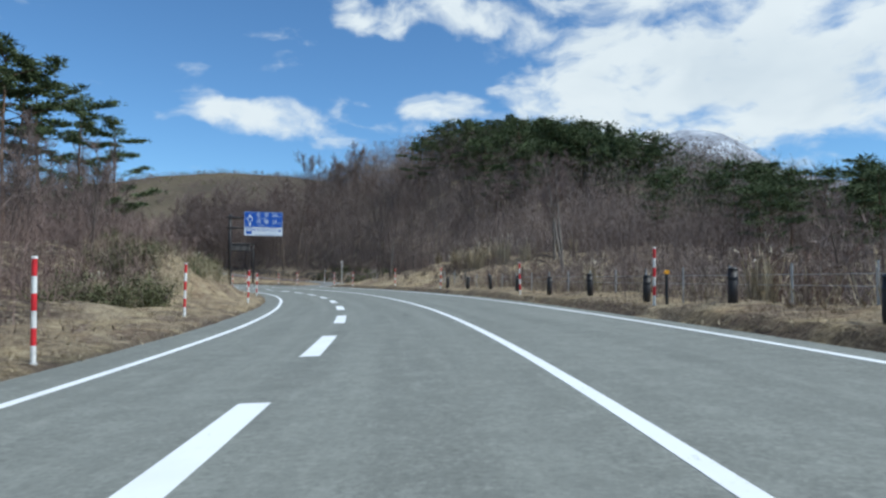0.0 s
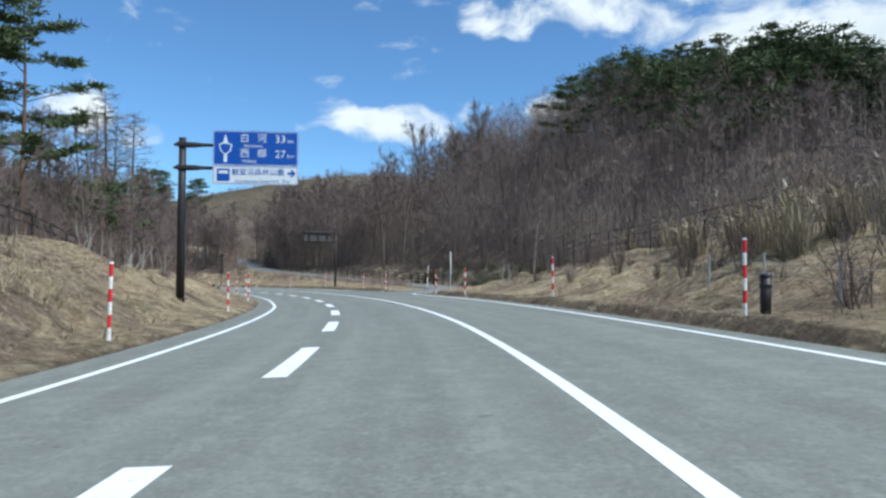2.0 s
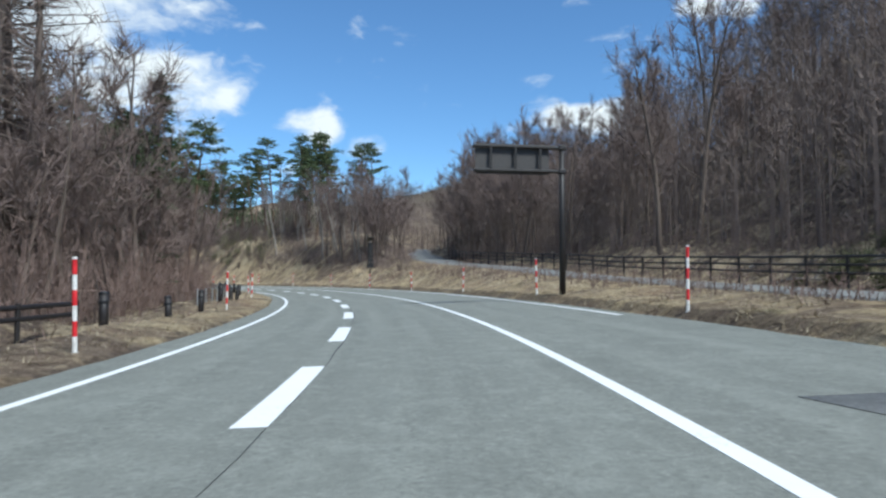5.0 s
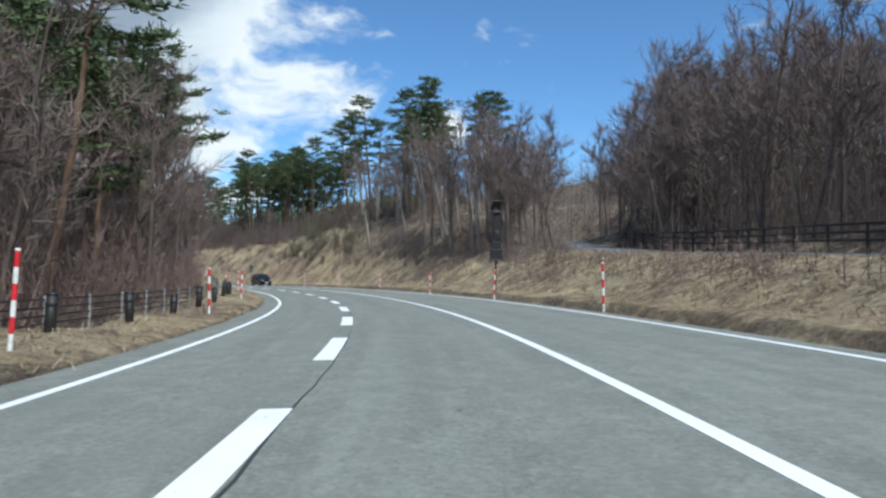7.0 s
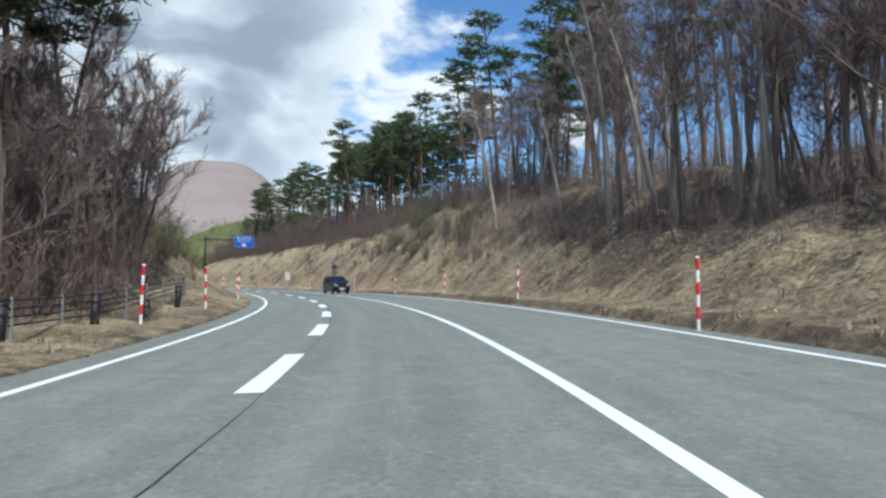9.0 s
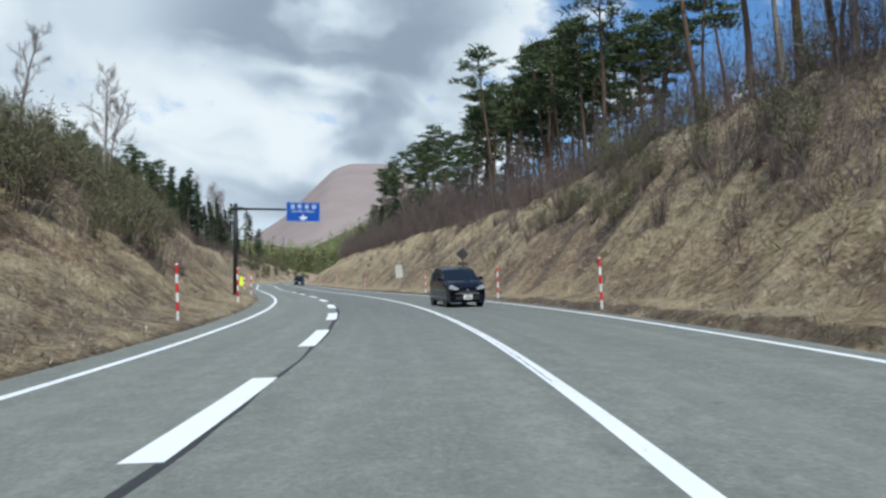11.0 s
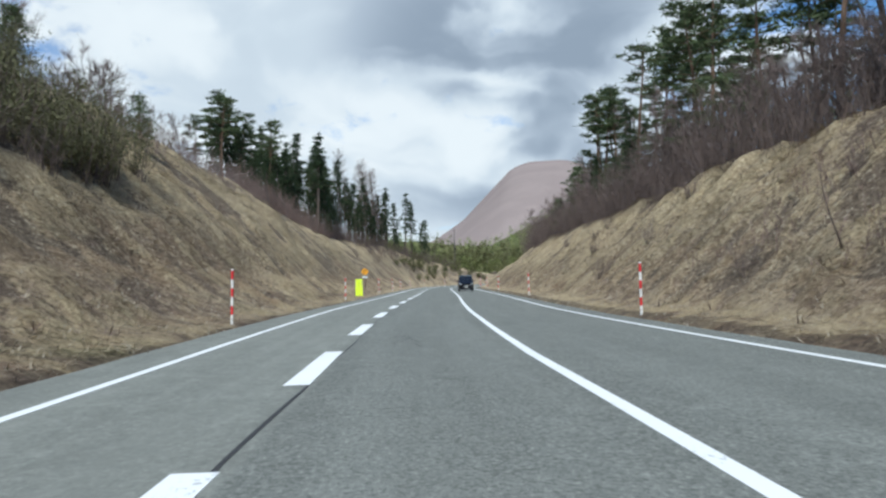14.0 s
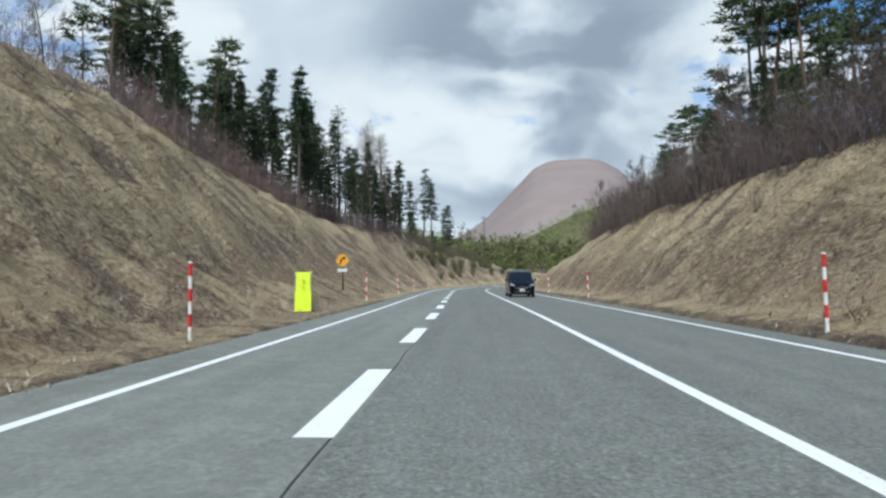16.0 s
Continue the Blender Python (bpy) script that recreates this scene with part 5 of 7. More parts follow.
# ---- cars ----
GLASS = painted("car_glass", (0.012, 0.016, 0.022), 0.06, spread=0.02)
CAR_BLACK = painted("car_paint_black", (0.008, 0.010, 0.016), 0.16, spread=0.05)
CHROME = painted("chrome", (0.75, 0.76, 0.78), 0.12, 1.0, spread=0.02)
LENS = painted("lamp_lens", (0.48, 0.51, 0.54), 0.08, 0.4, spread=0.15, scale=30)
TYRE = painted("tyre", (0.012, 0.012, 0.012), 0.85)
RIM = painted("wheel_rim", (0.25, 0.26, 0.27), 0.35, 0.7)
PLATE = painted("number_plate", (0.78, 0.77, 0.70), 0.4, spread=0.03)


def build_car(name, label, at, length, width, profile, belt, roof_half, shield, side_glass):
    """A car with its nose to -y, over the profile of its middle line (y, z)."""
    ob = thing(name, label, "car", at=at)
    w = width / 2
    py, pz = [p[0] for p in profile], [p[1] for p in profile]

    def ring(y):
        top = float(np.interp(y, py, pz))
        nose = min(1, (y + 0.04) / 0.35) ** 0.5 if y < 0.31 else 1.0
        tail = min(1, (length - y + 0.05) / 0.35) ** 0.5 if y > length - 0.3 else 1.0
        h = w * (0.87 + 0.13 * min(nose, tail))
        shoulder = min(belt, top - 0.06)
        up = max(0.0, min(1.0, (top - belt) / 0.45))
        rh = h * (1 - up) * 0.93 + roof_half * up
        return [(-h * 0.94, 0.18), (-h, 0.40), (-h, 0.5 * (0.42 + shoulder)), (-h * 0.985, shoulder), (-(h * 0.94 * 0.35 + rh * 0.65) , shoulder + (top - shoulder) * 0.62),
                (-rh, top - 0.045), (-rh * 0.86, top - 0.012), (-rh * 0.45, top + 0.012), (0, top + 0.02)]

    def full(y):
        half = ring(y)
        return [(x, y, z) for x, z in half] + [(-x, y, z) for x, z in half[-2::-1]]

    def patch(y0, y1, cols, lift, n=8):
        g = Geo()
        m = len(cols)
        rows = [[Vector(full(y0 + (y1 - y0) * i / n)[c]) for c in cols] for i in range(n + 1)]
        for i in range(n + 1):
            for j in range(m):
                u = rows[min(i + 1, n)][j] - rows[max(i - 1, 0)][j]
                v = rows[i][min(j + 1, m - 1)] - rows[i][max(j - 1, 0)]
                nrm = u.cross(v).normalized()
                p = rows[i][j]
                if nrm.dot(Vector((p.x * 0.6, 0, 0.4))) < 0:
                    nrm = -nrm
                g.v.append(tuple(p + nrm * lift))
        for i in range(n):
            for j in range(m - 1):
                a = i * m + j
                g.f.append((a, a + 1, a + m + 1, a + m))
        return g

    ys = sorted(set(list(np.linspace(0, length, 40)) + py))
    g = Geo()
    rows = [full(y) for y in ys]
    n = len(rows[0])
    for r in rows:
        g.v += r
    for i in range(len(rows) - 1):
        for j in range(n - 1):
            a = i * n + j
            g.f.append((a, a + 1, a + n + 1, a + n))
        g.f.append((i * n + n - 1, i * n, i * n + n, i * n + 2 * n - 1))
    g.f.append(tuple(range(n)))
    g.f.append(tuple(reversed(range((len(rows) - 1) * n, len(rows) * n))))
    body = part("body", g, CAR_BLACK, ob, smooth=True)
    part("windscreen", patch(shield[0], shield[1], range(5, 12), 0.006), GLASS, ob, "dark tinted windscreen")
    for cols in ((3, 4, 5), (11, 12, 13)):
        for a, b in side_glass:
            g = patch(a, b, cols, 0.008, 4)
            part("side_window", g, GLASS, ob)
    part("rear_window", patch(length - 0.42, length - 0.14, range(5, 12), 0.006, 3), GLASS, ob)
    z_nose = pz[0]
    part("grille", Geo().box((width * 0.46, 0.05, 0.10), (0, 0.0, z_nose - 0.10), bevel=0.015), BLACK, body)
    part("chrome_bar", Geo().box((width * 0.60, 0.04, 0.034), (0, -0.035, z_nose - 0.15), bevel=0.008), CHROME, body, "bright chrome bar")
    part("air_intake", Geo().box((width * 0.6, 0.05, 0.12), (0, -0.025, 0.33), bevel=0.02), BLACK, body)
    for s in (-1, 1):
        lamp = [(-0.03, -0.03), (-0.01, 0.10), (0.09, 0.11), (0.20, 0.05), (0.33, -0.01), (0.33, -0.06), (0.10, -0.085)]
        turn = pose(s * (w - 0.29), -0.012, z_nose + 0.05, 0, 0, s * 14)
        g = Geo().plate([(s * (0.22 - x), z) for x, z in lamp], 0.10, turn)
        part("headlight", g, LENS, ob, "clear headlight")
        mir = part("mirror", Geo().box((0.20, 0.10, 0.14), (s * (w + 0.09), shield[0] + 0.28, belt + 0.08), pose(0, 0, 0, 0, 0, s * -10), 0.035), CAR_BLACK, ob)
        part("door_handle", Geo().box((0.02, 0.16, 0.03), (s * (w + 0.006), shield[1] + 0.75, belt - 0.10), bevel=0.006), CHROME, ob)
        for y in (0.62, length - 0.56):
            x = s * (w - 0.125)
            wheel = part("wheel", Geo().tube([(x - 0.085, y, 0.275), (x - 0.06, y, 0.275), (x + 0.06, y, 0.275), (x + 0.085, y, 0.275)], [0.235, 0.275, 0.275, 0.235], 24), TYRE, ob, smooth=False)
            part("rim", Geo().tube([(x + s * 0.075, y, 0.275), (x + s * 0.092, y, 0.275)], [0.185, 0.165], 20), RIM, wheel)
            part("arch", Geo().tube([(x - s * 0.06, y, 0.30), (x + s * 0.104, y, 0.30)], [0.31, 0.31], 20), BLACK, body)
    plate = part("number_plate", Geo().box((0.33, 0.02, 0.165), (0, -0.055, z_nose - 0.28), bevel=0.006), PLATE, ob)
    part("plate_bar", Geo().box((0.24, 0.004, 0.05), (0.01, -0.067, z_nose - 0.30)), SIGN_BACK, plate)
    part("plate_bar", Geo().box((0.16, 0.004, 0.025), (0, -0.067, z_nose - 0.235)), SIGN_BACK, plate)
    part("badge", Geo().tube([(0, -0.02, z_nose - 0.03), (0, 0.05, z_nose - 0.03)], [0.045, 0.045], 14), CHROME, body)
    part("wiper", Geo().box((0.5, 0.02, 0.015), (0.1, shield[0] + 0.02, float(np.interp(shield[0], py, pz)) + 0.03), pose(0, 0, 0, 0, 4, 0)), BLACK, ob)
    return ob


def on_road(s, lat, turn=0.0):
    x, y = (float(v) for v in spot(s, lat))
    tilt = math.degrees(math.atan(float(bank(s))))
    return pose(x, y, float(road_z(s, lat)) + 0.004, 0, -tilt, math.degrees(float(heading(s))) + turn)


build_car("hatchback_car", "small black hatchback driving in the oncoming lane", on_road(203.5, 3.35, 4), 3.4, 1.475,
          [(0, .66), (.08, .80), (.30, .91), (.78, 1.02), (1.30, 1.40), (1.65, 1.49), (2.2, 1.52), (3.0, 1.47), (3.25, 1.15), (3.4, .72)], 0.98, 0.61, (0.80, 1.40), ((1.15, 1.85), (1.92, 2.65)))
build_car("minivan_car", "black minivan driving in the oncoming lane", on_road(305.0, 3.35, 0), 4.3, 1.74,
          [(0, .76), (.08, .94), (.30, 1.06), (.80, 1.15), (1.42, 1.70), (2.0, 1.82), (3.9, 1.80), (4.15, 1.3), (4.3, .8)], 1.08, 0.74, (0.84, 1.40), ((1.2, 2.1), (2.2, 3.2), (3.28, 3.8)))

# ---- plants ----
def sway(r, amount):
    return Vector((r.uniform(-1, 1), r.uniform(-1, 1), r.uniform(-1, 1))) * amount


def limb(wood, twigs, r, start, way, length, radius, depth, twig_count, twig_len):
    """One branch and all that grows on it."""
    n = 3
    pts, p, d = [start], start, way.normalized()
    for i in range(n):
        d = (d + sway(r, 0.18) + Vector((0, 0, 0.12))).normalized()
        p = p + d * length / n
        pts.append(p)
    if depth:
        wood.tube(pts, [radius * (1 - 0.8 * i / n) for i in range(n + 1)], 3, cap=False)
        for k in range(4):
            t = r.uniform(0.25, 1.0)
            i = min(int(t * n), n - 1)
            q = pts[i].lerp(pts[i + 1], t * n - i)
            side = d.cross(sway(r, 1)).normalized()
            limb(wood, twigs, r, q, d * 0.75 + side * r.uniform(0.5, 0.95) + Vector((0, 0, 0.2)), length * r.uniform(0.5, 0.75), radius * 0.45, depth - 1, twig_count, twig_len)
    else:
        a = d.cross(sway(r, 1)).normalized() * max(radius * 0.8, 0.012)
        twigs.quad(pts[0] - a, pts[0] + a, pts[2] + a * 0.6, pts[2] - a * 0.6)
        twigs.quad(pts[2] - a * 0.6, pts[2] + a * 0.6, pts[3])
    for k in range(twig_count):
        t = r.uniform(0.1, 1.0)
        i = min(int(t * n), n - 1)
        q = pts[i].lerp(pts[i + 1], t * n - i)
        w = (d * 0.8 + sway(r, 0.95) + Vector((0, 0, 0.3))).normalized() * twig_len * r.uniform(0.45, 1.25)
        a = w.cross(sway(r, 1)).normalized() * r.uniform(0.007, 0.013)
        twigs.quad(q - a, q + a, q + w)


def bare_tree(seed, height, spread, stems=1, twig_count=18, bark=None, twig=None, low=0.3, name="bare_tree", label="leafless deciduous tree with fine brown twigs"):
    r = random.Random(seed)
    wood, twigs = Geo(), Geo()
    for st in range(stems):
        lean = sway(r, 0.22 if stems > 1 else 0.07)
        p = Vector((r.uniform(-0.3, 0.3), r.uniform(-0.3, 0.3), -0.4)) if stems > 1 else Vector((0, 0, -0.4))
        pts, d = [p], Vector((lean.x, lean.y, 1)).normalized()
        h = height * r.uniform(0.8, 1.0)
        n = 7
        for i in range(n):
            d = (d + sway(r, 0.07) + Vector((0, 0, 0.03))).normalized()
            p = p + d * h / n
            pts.append(p)
        rad = height * 0.0125 / (stems ** 0.4)
        wood.tube(pts, [rad * (1.15 - i / n) + 0.008 for i in range(n + 1)], 6, cap=False)
        for k in range(int(13 / stems ** 0.5)):
            t = low + (0.97 - low) * (k + r.random()) / (13 / stems ** 0.5)
            i = min(int(t * n), n - 1)
            q = pts[i].lerp(pts[i + 1], t * n - i)
            a = k * 2.4 + r.uniform(-0.5, 0.5)
            w = Vector((math.cos(a), math.sin(a), r.uniform(0.5, 1.1)))
            limb(wood, twigs, r, q, w, spread * (1.15 - 0.75 * t) * r.uniform(0.8, 1.2), rad * 0.36 * (1.15 - 0.7 * t), 1, twig_count, 0.62)
    ob = thing(name, label, "tree")
    part("trunk", wood, bark or BARK, ob, smooth=True)
    part("crown", twigs, twig or TWIG, ob)
    return ob


def spray(leaves, r, at, size, count, flat, length=0.30):
    """A clump of needles or leaves: short pointed blades round a centre."""
    for k in range(count):
        o = Vector((r.gauss(0, 0.45), r.gauss(0, 0.45), r.gauss(0, 0.45 * flat))) * size
        w = (o * 0.8 + Vector((r.uniform(-1, 1), r.uniform(-1, 1), r.uniform(-0.3, 0.9))) * size * 0.5).normalized() * length * r.uniform(0.7, 1.3)
        a = w.cross(sway(r, 1)).normalized() * length * r.uniform(0.15, 0.26)
        p = at + o
        leaves.quad(p - w * 0.3 + a, p - w * 0.3 - a, p + w)


def pine_tree(seed, height, crown=0.4, wide=2.4, clumps=60, blades=34, label="tall red pine with a bare trunk and flat dark crown"):
    r = random.Random(seed)
    wood, leaves = Geo(), Geo()
    pts, p, d = [], Vector((0, 0, -0.4)), Vector((r.uniform(-.05, .05), r.uniform(-.05, .05), 1)).normalized()
    n = 9
    for i in range(n + 1):
        pts.append(p)
        d = (d + sway(r, 0.05) + Vector((0, 0, 0.05))).normalized()
        p = p + d * (height + 0.4) / n
    rad = height * 0.0115
    wood.tube(pts, [rad * (1.1 - 0.95 * i / n) + 0.01 for i in range(n + 1)], 8, cap=False)
    count = 15
    for k in range(count):
        t = 1 - crown * (1 - (k + r.random() * 0.8) / count)
        i = min(int(t * n), n - 1)
        q = pts[i].lerp(pts[i + 1], t * n - i)
        a = k * 2.4 + r.uniform(-0.6, 0.6)
        u = (t - (1 - crown)) / crown
        reach = wide * (0.55 + 0.6 * math.sin(math.pi * min(1, u * 0.8 + 0.2))) * r.uniform(0.55, 1.1) * (1.0 if u < 0.75 or crown > 0.6 else 0.65)
        w = Vector((math.cos(a), math.sin(a), r.uniform(0.0, 0.45)))
        end = q + w * reach
        mid = q.lerp(end, 0.5) + sway(r, 0.12)
        wood.tube([q, mid, end], [rad * 0.28, rad * 0.18, 0.015], 4, cap=False)
        for c in range(max(2, clumps // count)):
            at = q.lerp(end, r.uniform(0.4, 1.1)) + Vector((r.uniform(-0.5, 0.5), r.uniform(-0.5, 0.5), r.uniform(0, 0.22)))
            spray(leaves, r, at, 0.62 * r.uniform(0.7, 1.2), blades, 0.27)
    for c in range(4 if crown < 0.6 else 10):
        spray(leaves, r, pts[-1] + sway(r, 0.4 if crown < 0.6 else 0.8) - Vector((0, 0, 0.5)), 0.7, blades, 0.7)
    for k in range(5):
        t = r.uniform(0.25, 1 - crown)
        i = min(int(t * n), n - 1)
        q = pts[i].lerp(pts[i + 1], t * n - i)
        a = r.uniform(0, 6.28)
        wood.tube([q, q + Vector((math.cos(a), math.sin(a), r.uniform(-0.1, 0.3))) * r.uniform(0.4, 1.2)], [0.03, 0.008], 3, cap=False)
    ob = thing("pine_tree", label, "tree")
    part("trunk", wood, RED_BARK, ob, smooth=True)
    part("crown", leaves, NEEDLE, ob)
    return ob


def young_pine(seed, height):
    """A small pine: whorls of upturned branches set with short needles."""
    r = random.Random(seed)
    wood, leaves = Geo(), Geo()
    wood.tube([(0, 0, -0.3), (0.04, 0, height * 0.5), (0, 0.03, height)], [height * 0.014, height * 0.009, 0.01], 6, cap=False)
    for k in range(12):
        t = 0.12 + 0.84 * k / 12
        for b in range(5):
            a = b * 1.26 + k * 0.6 + r.uniform(-0.4, 0.4)
            reach = height * 0.30 * (1.05 - t) ** 0.75 * r.uniform(0.6, 1.1) + 0.1
            q = Vector((0.02, 0.01, t * height))
            end = q + Vector((math.cos(a) * reach, math.sin(a) * reach, reach * r.uniform(0.15, 0.5)))
            wood.tube([q, end], [0.018, 0.006], 3, cap=False)
            for c in range(3):
                spray(leaves, r, q.lerp(end, r.uniform(0.35, 1.05)), 0.26, 13, 0.7, 0.15)
    ob = thing("pine_tree", "young green pine on the top of the cut slope", "tree")
    part("trunk", wood, RED_BARK, ob, smooth=True)
    part("crown", leaves, NEEDLE, ob)
    return ob


def cedar_tree(seed, height, wide=1.7, bottom=0.22, label="narrow dark cedar with drooping branches"):
    r = random.Random(seed)
    wood, leaves = Geo(), Geo()
    wood.tube([(0, 0, -0.4), (0, 0, height * 0.5), (0, 0, height)], [height * 0.013, height * 0.008, 0.015], 7, cap=False)
    levels = 24
    for k in range(levels):
        t = bottom + (1 - bottom) * (k + r.uniform(-0.4, 0.4)) / levels
        reach = wide * (1 - (t - bottom) / (1 - bottom) * 0.95) * r.uniform(0.45, 1.3) + 0.2
        for b in range(4):
            a = b * 1.57 + k * 0.7 + r.uniform(-0.6, 0.6)
            if r.random() < 0.22:
                continue
            q = Vector((0, 0, t * height))
            e = reach * r.uniform(0.55, 1.25)
            end = q + Vector((math.cos(a) * e, math.sin(a) * e, -0.16 * e + r.uniform(-0.25, 0.3)))
            wood.tube([q, end], [0.03, 0.008], 3, cap=False)
            for c in range(3):
                spray(leaves, r, q.lerp(end, r.uniform(0.3, 1.05)), 0.34, 9, 0.5, 0.27)
    ob = thing("cedar_tree", label, "tree")
    part("trunk", wood, BARK, ob, smooth=True)
    part("crown", leaves, CEDAR, ob)
    return ob


def larch_tree(seed, height, label="tall leafless larch with thin level branches"):
    r = random.Random(seed)
    wood, twigs = Geo(), Geo()
    wood.tube([(0, 0, -0.4), (0.1, 0, height * 0.5), (0, 0.1, height)], [height * 0.012, height * 0.008, 0.012], 7, cap=False)
    for k in range(96):
        t = 0.20 + 0.78 * k / 96
        reach = 2.7 * (1.05 - t) ** 0.6 * r.uniform(0.6, 1.1) + 0.1
        a = k * 2.4 + r.uniform(-0.3, 0.3)
        q = Vector((0.05, 0.05, t * height))
        end = q + Vector((math.cos(a) * reach, math.sin(a) * reach, reach * r.uniform(0.05, 0.35)))
        wood.tube([q, end], [0.028, 0.006], 3, cap=False)
        for c in range(15):
            b = q.lerp(end, r.uniform(0.2, 1.0))
            w = ((end - q).normalized() * 0.6 + sway(r, 0.8)).normalized() * r.uniform(0.35, 0.9)
            s = w.cross(sway(r, 1)).normalized() * 0.014
            twigs.quad(b - s, b + s, b + w)
    ob = thing("larch_tree", label, "tree")
    part("trunk", wood, BARK, ob, smooth=True)
    part("crown", twigs, LARCH_TWIG, ob)
    return ob


def shrub(seed, height, stems=16, leafy=None, label="leafless roadside shrub with many thin stems", bark=None, twig=None, thick=1.0):
    r = random.Random(seed)
    wood, twigs = Geo(), Geo()
    for k in range(stems):
        a, out = r.uniform(0, 6.28), r.uniform(0.1, 0.55)
        p = Vector((r.uniform(-0.25, 0.25), r.uniform(-0.25, 0.25), -0.15))
        d = Vector((math.cos(a) * out, math.sin(a) * out, 1)).normalized()
        h = height * r.uniform(0.55, 1.0)
        pts = [p]
        for i in range(3):
            d = (d + sway(r, 0.15)).normalized()
            p = p + d * h / 3
            pts.append(p)
        wood.tube(pts, [0.022 * thick, 0.016 * thick, 0.010 * thick, 0.004], 3 if thick == 1 else 6, cap=False)
        for c in range(10):
            t = r.uniform(0.25, 1)
            i = min(int(t * 3), 2)
            q = pts[i].lerp(pts[i + 1], t * 3 - i)
            if leafy:
                spray(twigs, r, q, 0.26, 10, 0.8, 0.085)
            else:
                w = (d * 0.8 + sway(r, 0.9)).normalized() * r.uniform(0.3, 0.75)
                s = w.cross(sway(r, 1)).normalized() * 0.008
                twigs.quad(q - s, q + s, q + w)
    ob = thing("evergreen_shrub" if leafy else "bare_shrub", label, "shrub")
    part("stem", wood, bark or BARK, ob)
    part("foliage" if leafy else "crown", twigs, leafy or twig or TWIG, ob)
    return ob


def pampas(seed):
    r = random.Random(seed)
    blades, plumes = Geo(), Geo()
    for k in range(110):
        a, out = r.uniform(0, 6.28), r.uniform(0.05, 0.9)
        h = r.uniform(0.8, 1.9)
        p = Vector((r.uniform(-0.3, 0.3), r.uniform(-0.3, 0.3), -0.1))
        m = p + Vector((math.cos(a) * out * 0.5, math.sin(a) * out * 0.5, h * 0.75))
        e = p + Vector((math.cos(a) * out * 1.2, math.sin(a) * out * 1.2, h * r.uniform(0.75, 1.0)))
        s = Vector((-math.sin(a), math.cos(a), 0)) * 0.011
        blades.quad(p - s, p + s, m + s, m - s)
        blades.quad(m - s, m + s, e)
        if k % 5 == 0:
            for c in range(6):
                w = (e - m).normalized() * r.uniform(0.15, 0.4) + sway(r, 0.06)
                b = s * 1.6
                plumes.quad(e - b, e + b, e + w + Vector((0, 0, -0.05)))
    ob = thing("pampas_grass", "clump of tall dead pampas grass with pale plumes", "grass", "pampas clumps")
    part("blade_tuft", blades, STRAW, ob)
    part("plume_tuft", plumes, PLUME, ob)
    return ob


def bent_sapling(seed):
    """A young trunk pressed down by snow: it leaves the slope level and then turns up."""
    r = random.Random(seed)
    wood, twigs = Geo(), Geo()
    h, out = r.uniform(2.2, 3.2), r.uniform(0.9, 1.5)
    pts = []
    for i in range(9):
        a = i / 8
        pts.append(Vector((out * math.sin(min(a * 2.2, 1.57)), 0.15 * math.sin(a * 5), -0.15 + h * a ** 1.9)))
    wood.tube(pts, [0.055 - 0.045 * i / 8 for i in range(9)], 6, cap=False)
    for c in range(46):
        i = r.randrange(3, 8)
        q = pts[i].lerp(pts[i + 1], r.random())
        w = (Vector((0, 0, 0.9)) + sway(r, 0.9)).normalized() * r.uniform(0.3, 0.9)
        s = w.cross(sway(r, 1)).normalized() * 0.009
        twigs.quad(q - s, q + s, q + w)
    ob = thing("bent_sapling", "thin leafless sapling bent downhill on the cut slope", "sapling")
    part("trunk", wood, BARK, ob, smooth=True)
    part("crown", twigs, BRUSH, ob)
    return ob


def fallen_branch(seed):
    """A bleached dead bough lying on the ground with its twigs still on."""
    r = random.Random(seed)
    wood, twigs = Geo(), []
    pts = [Vector((-1.6 + 0.45 * i, r.uniform(-0.18, 0.18), 0.10 + 0.10 * math.sin(i) + 0.05 * i)) for i in range(8)]
    wood.tube(pts, [0.06 - 0.006 * i for i in range(8)], 6)
    for k in range(13):
        i = r.randrange(1, 7)
        a = r.uniform(-1.2, 1.2)
        w = Vector((0.7, math.sin(a), 0.25 + 0.75 * abs(math.cos(a)))).normalized()
        end = pts[i] + w * r.uniform(0.4, 1.2)
        twigs.append(Geo().tube([pts[i], pts[i].lerp(end, 0.5) + sway(r, 0.06), end], [0.022, 0.015, 0.005], 4))
    ob = thing("fallen_branch", "bleached fallen branch lying on the bank", "branch")
    part("bough", wood, PALE_BARK, ob)
    for g in twigs:
        part("twig", g, PALE_BARK, ob)
    return ob


def plant(models, s, lat, r, scale=(0.85, 1.15), sink=0.1, used={}):
    """Sets one of the models down; the first use of a model is the model itself."""
    ob = r.choice(models)
    k = r.uniform(*scale)
    m = stand(s, lat, sink=sink, turn=r.uniform(0, 360)) @ pose(0, 0, 0, r.uniform(-2.5, 2.5), r.uniform(-2.5, 2.5), 0)
    if ob.name not in used:
        used[ob.name] = 1
        ob.scale = (1, 1, 1)
        ob.matrix_basis = m @ Matrix.Scale(k, 4)
        return ob
    twin = copy_thing(ob, m)
    twin.matrix_basis = m @ Matrix.Scale(k, 4)
    return twin


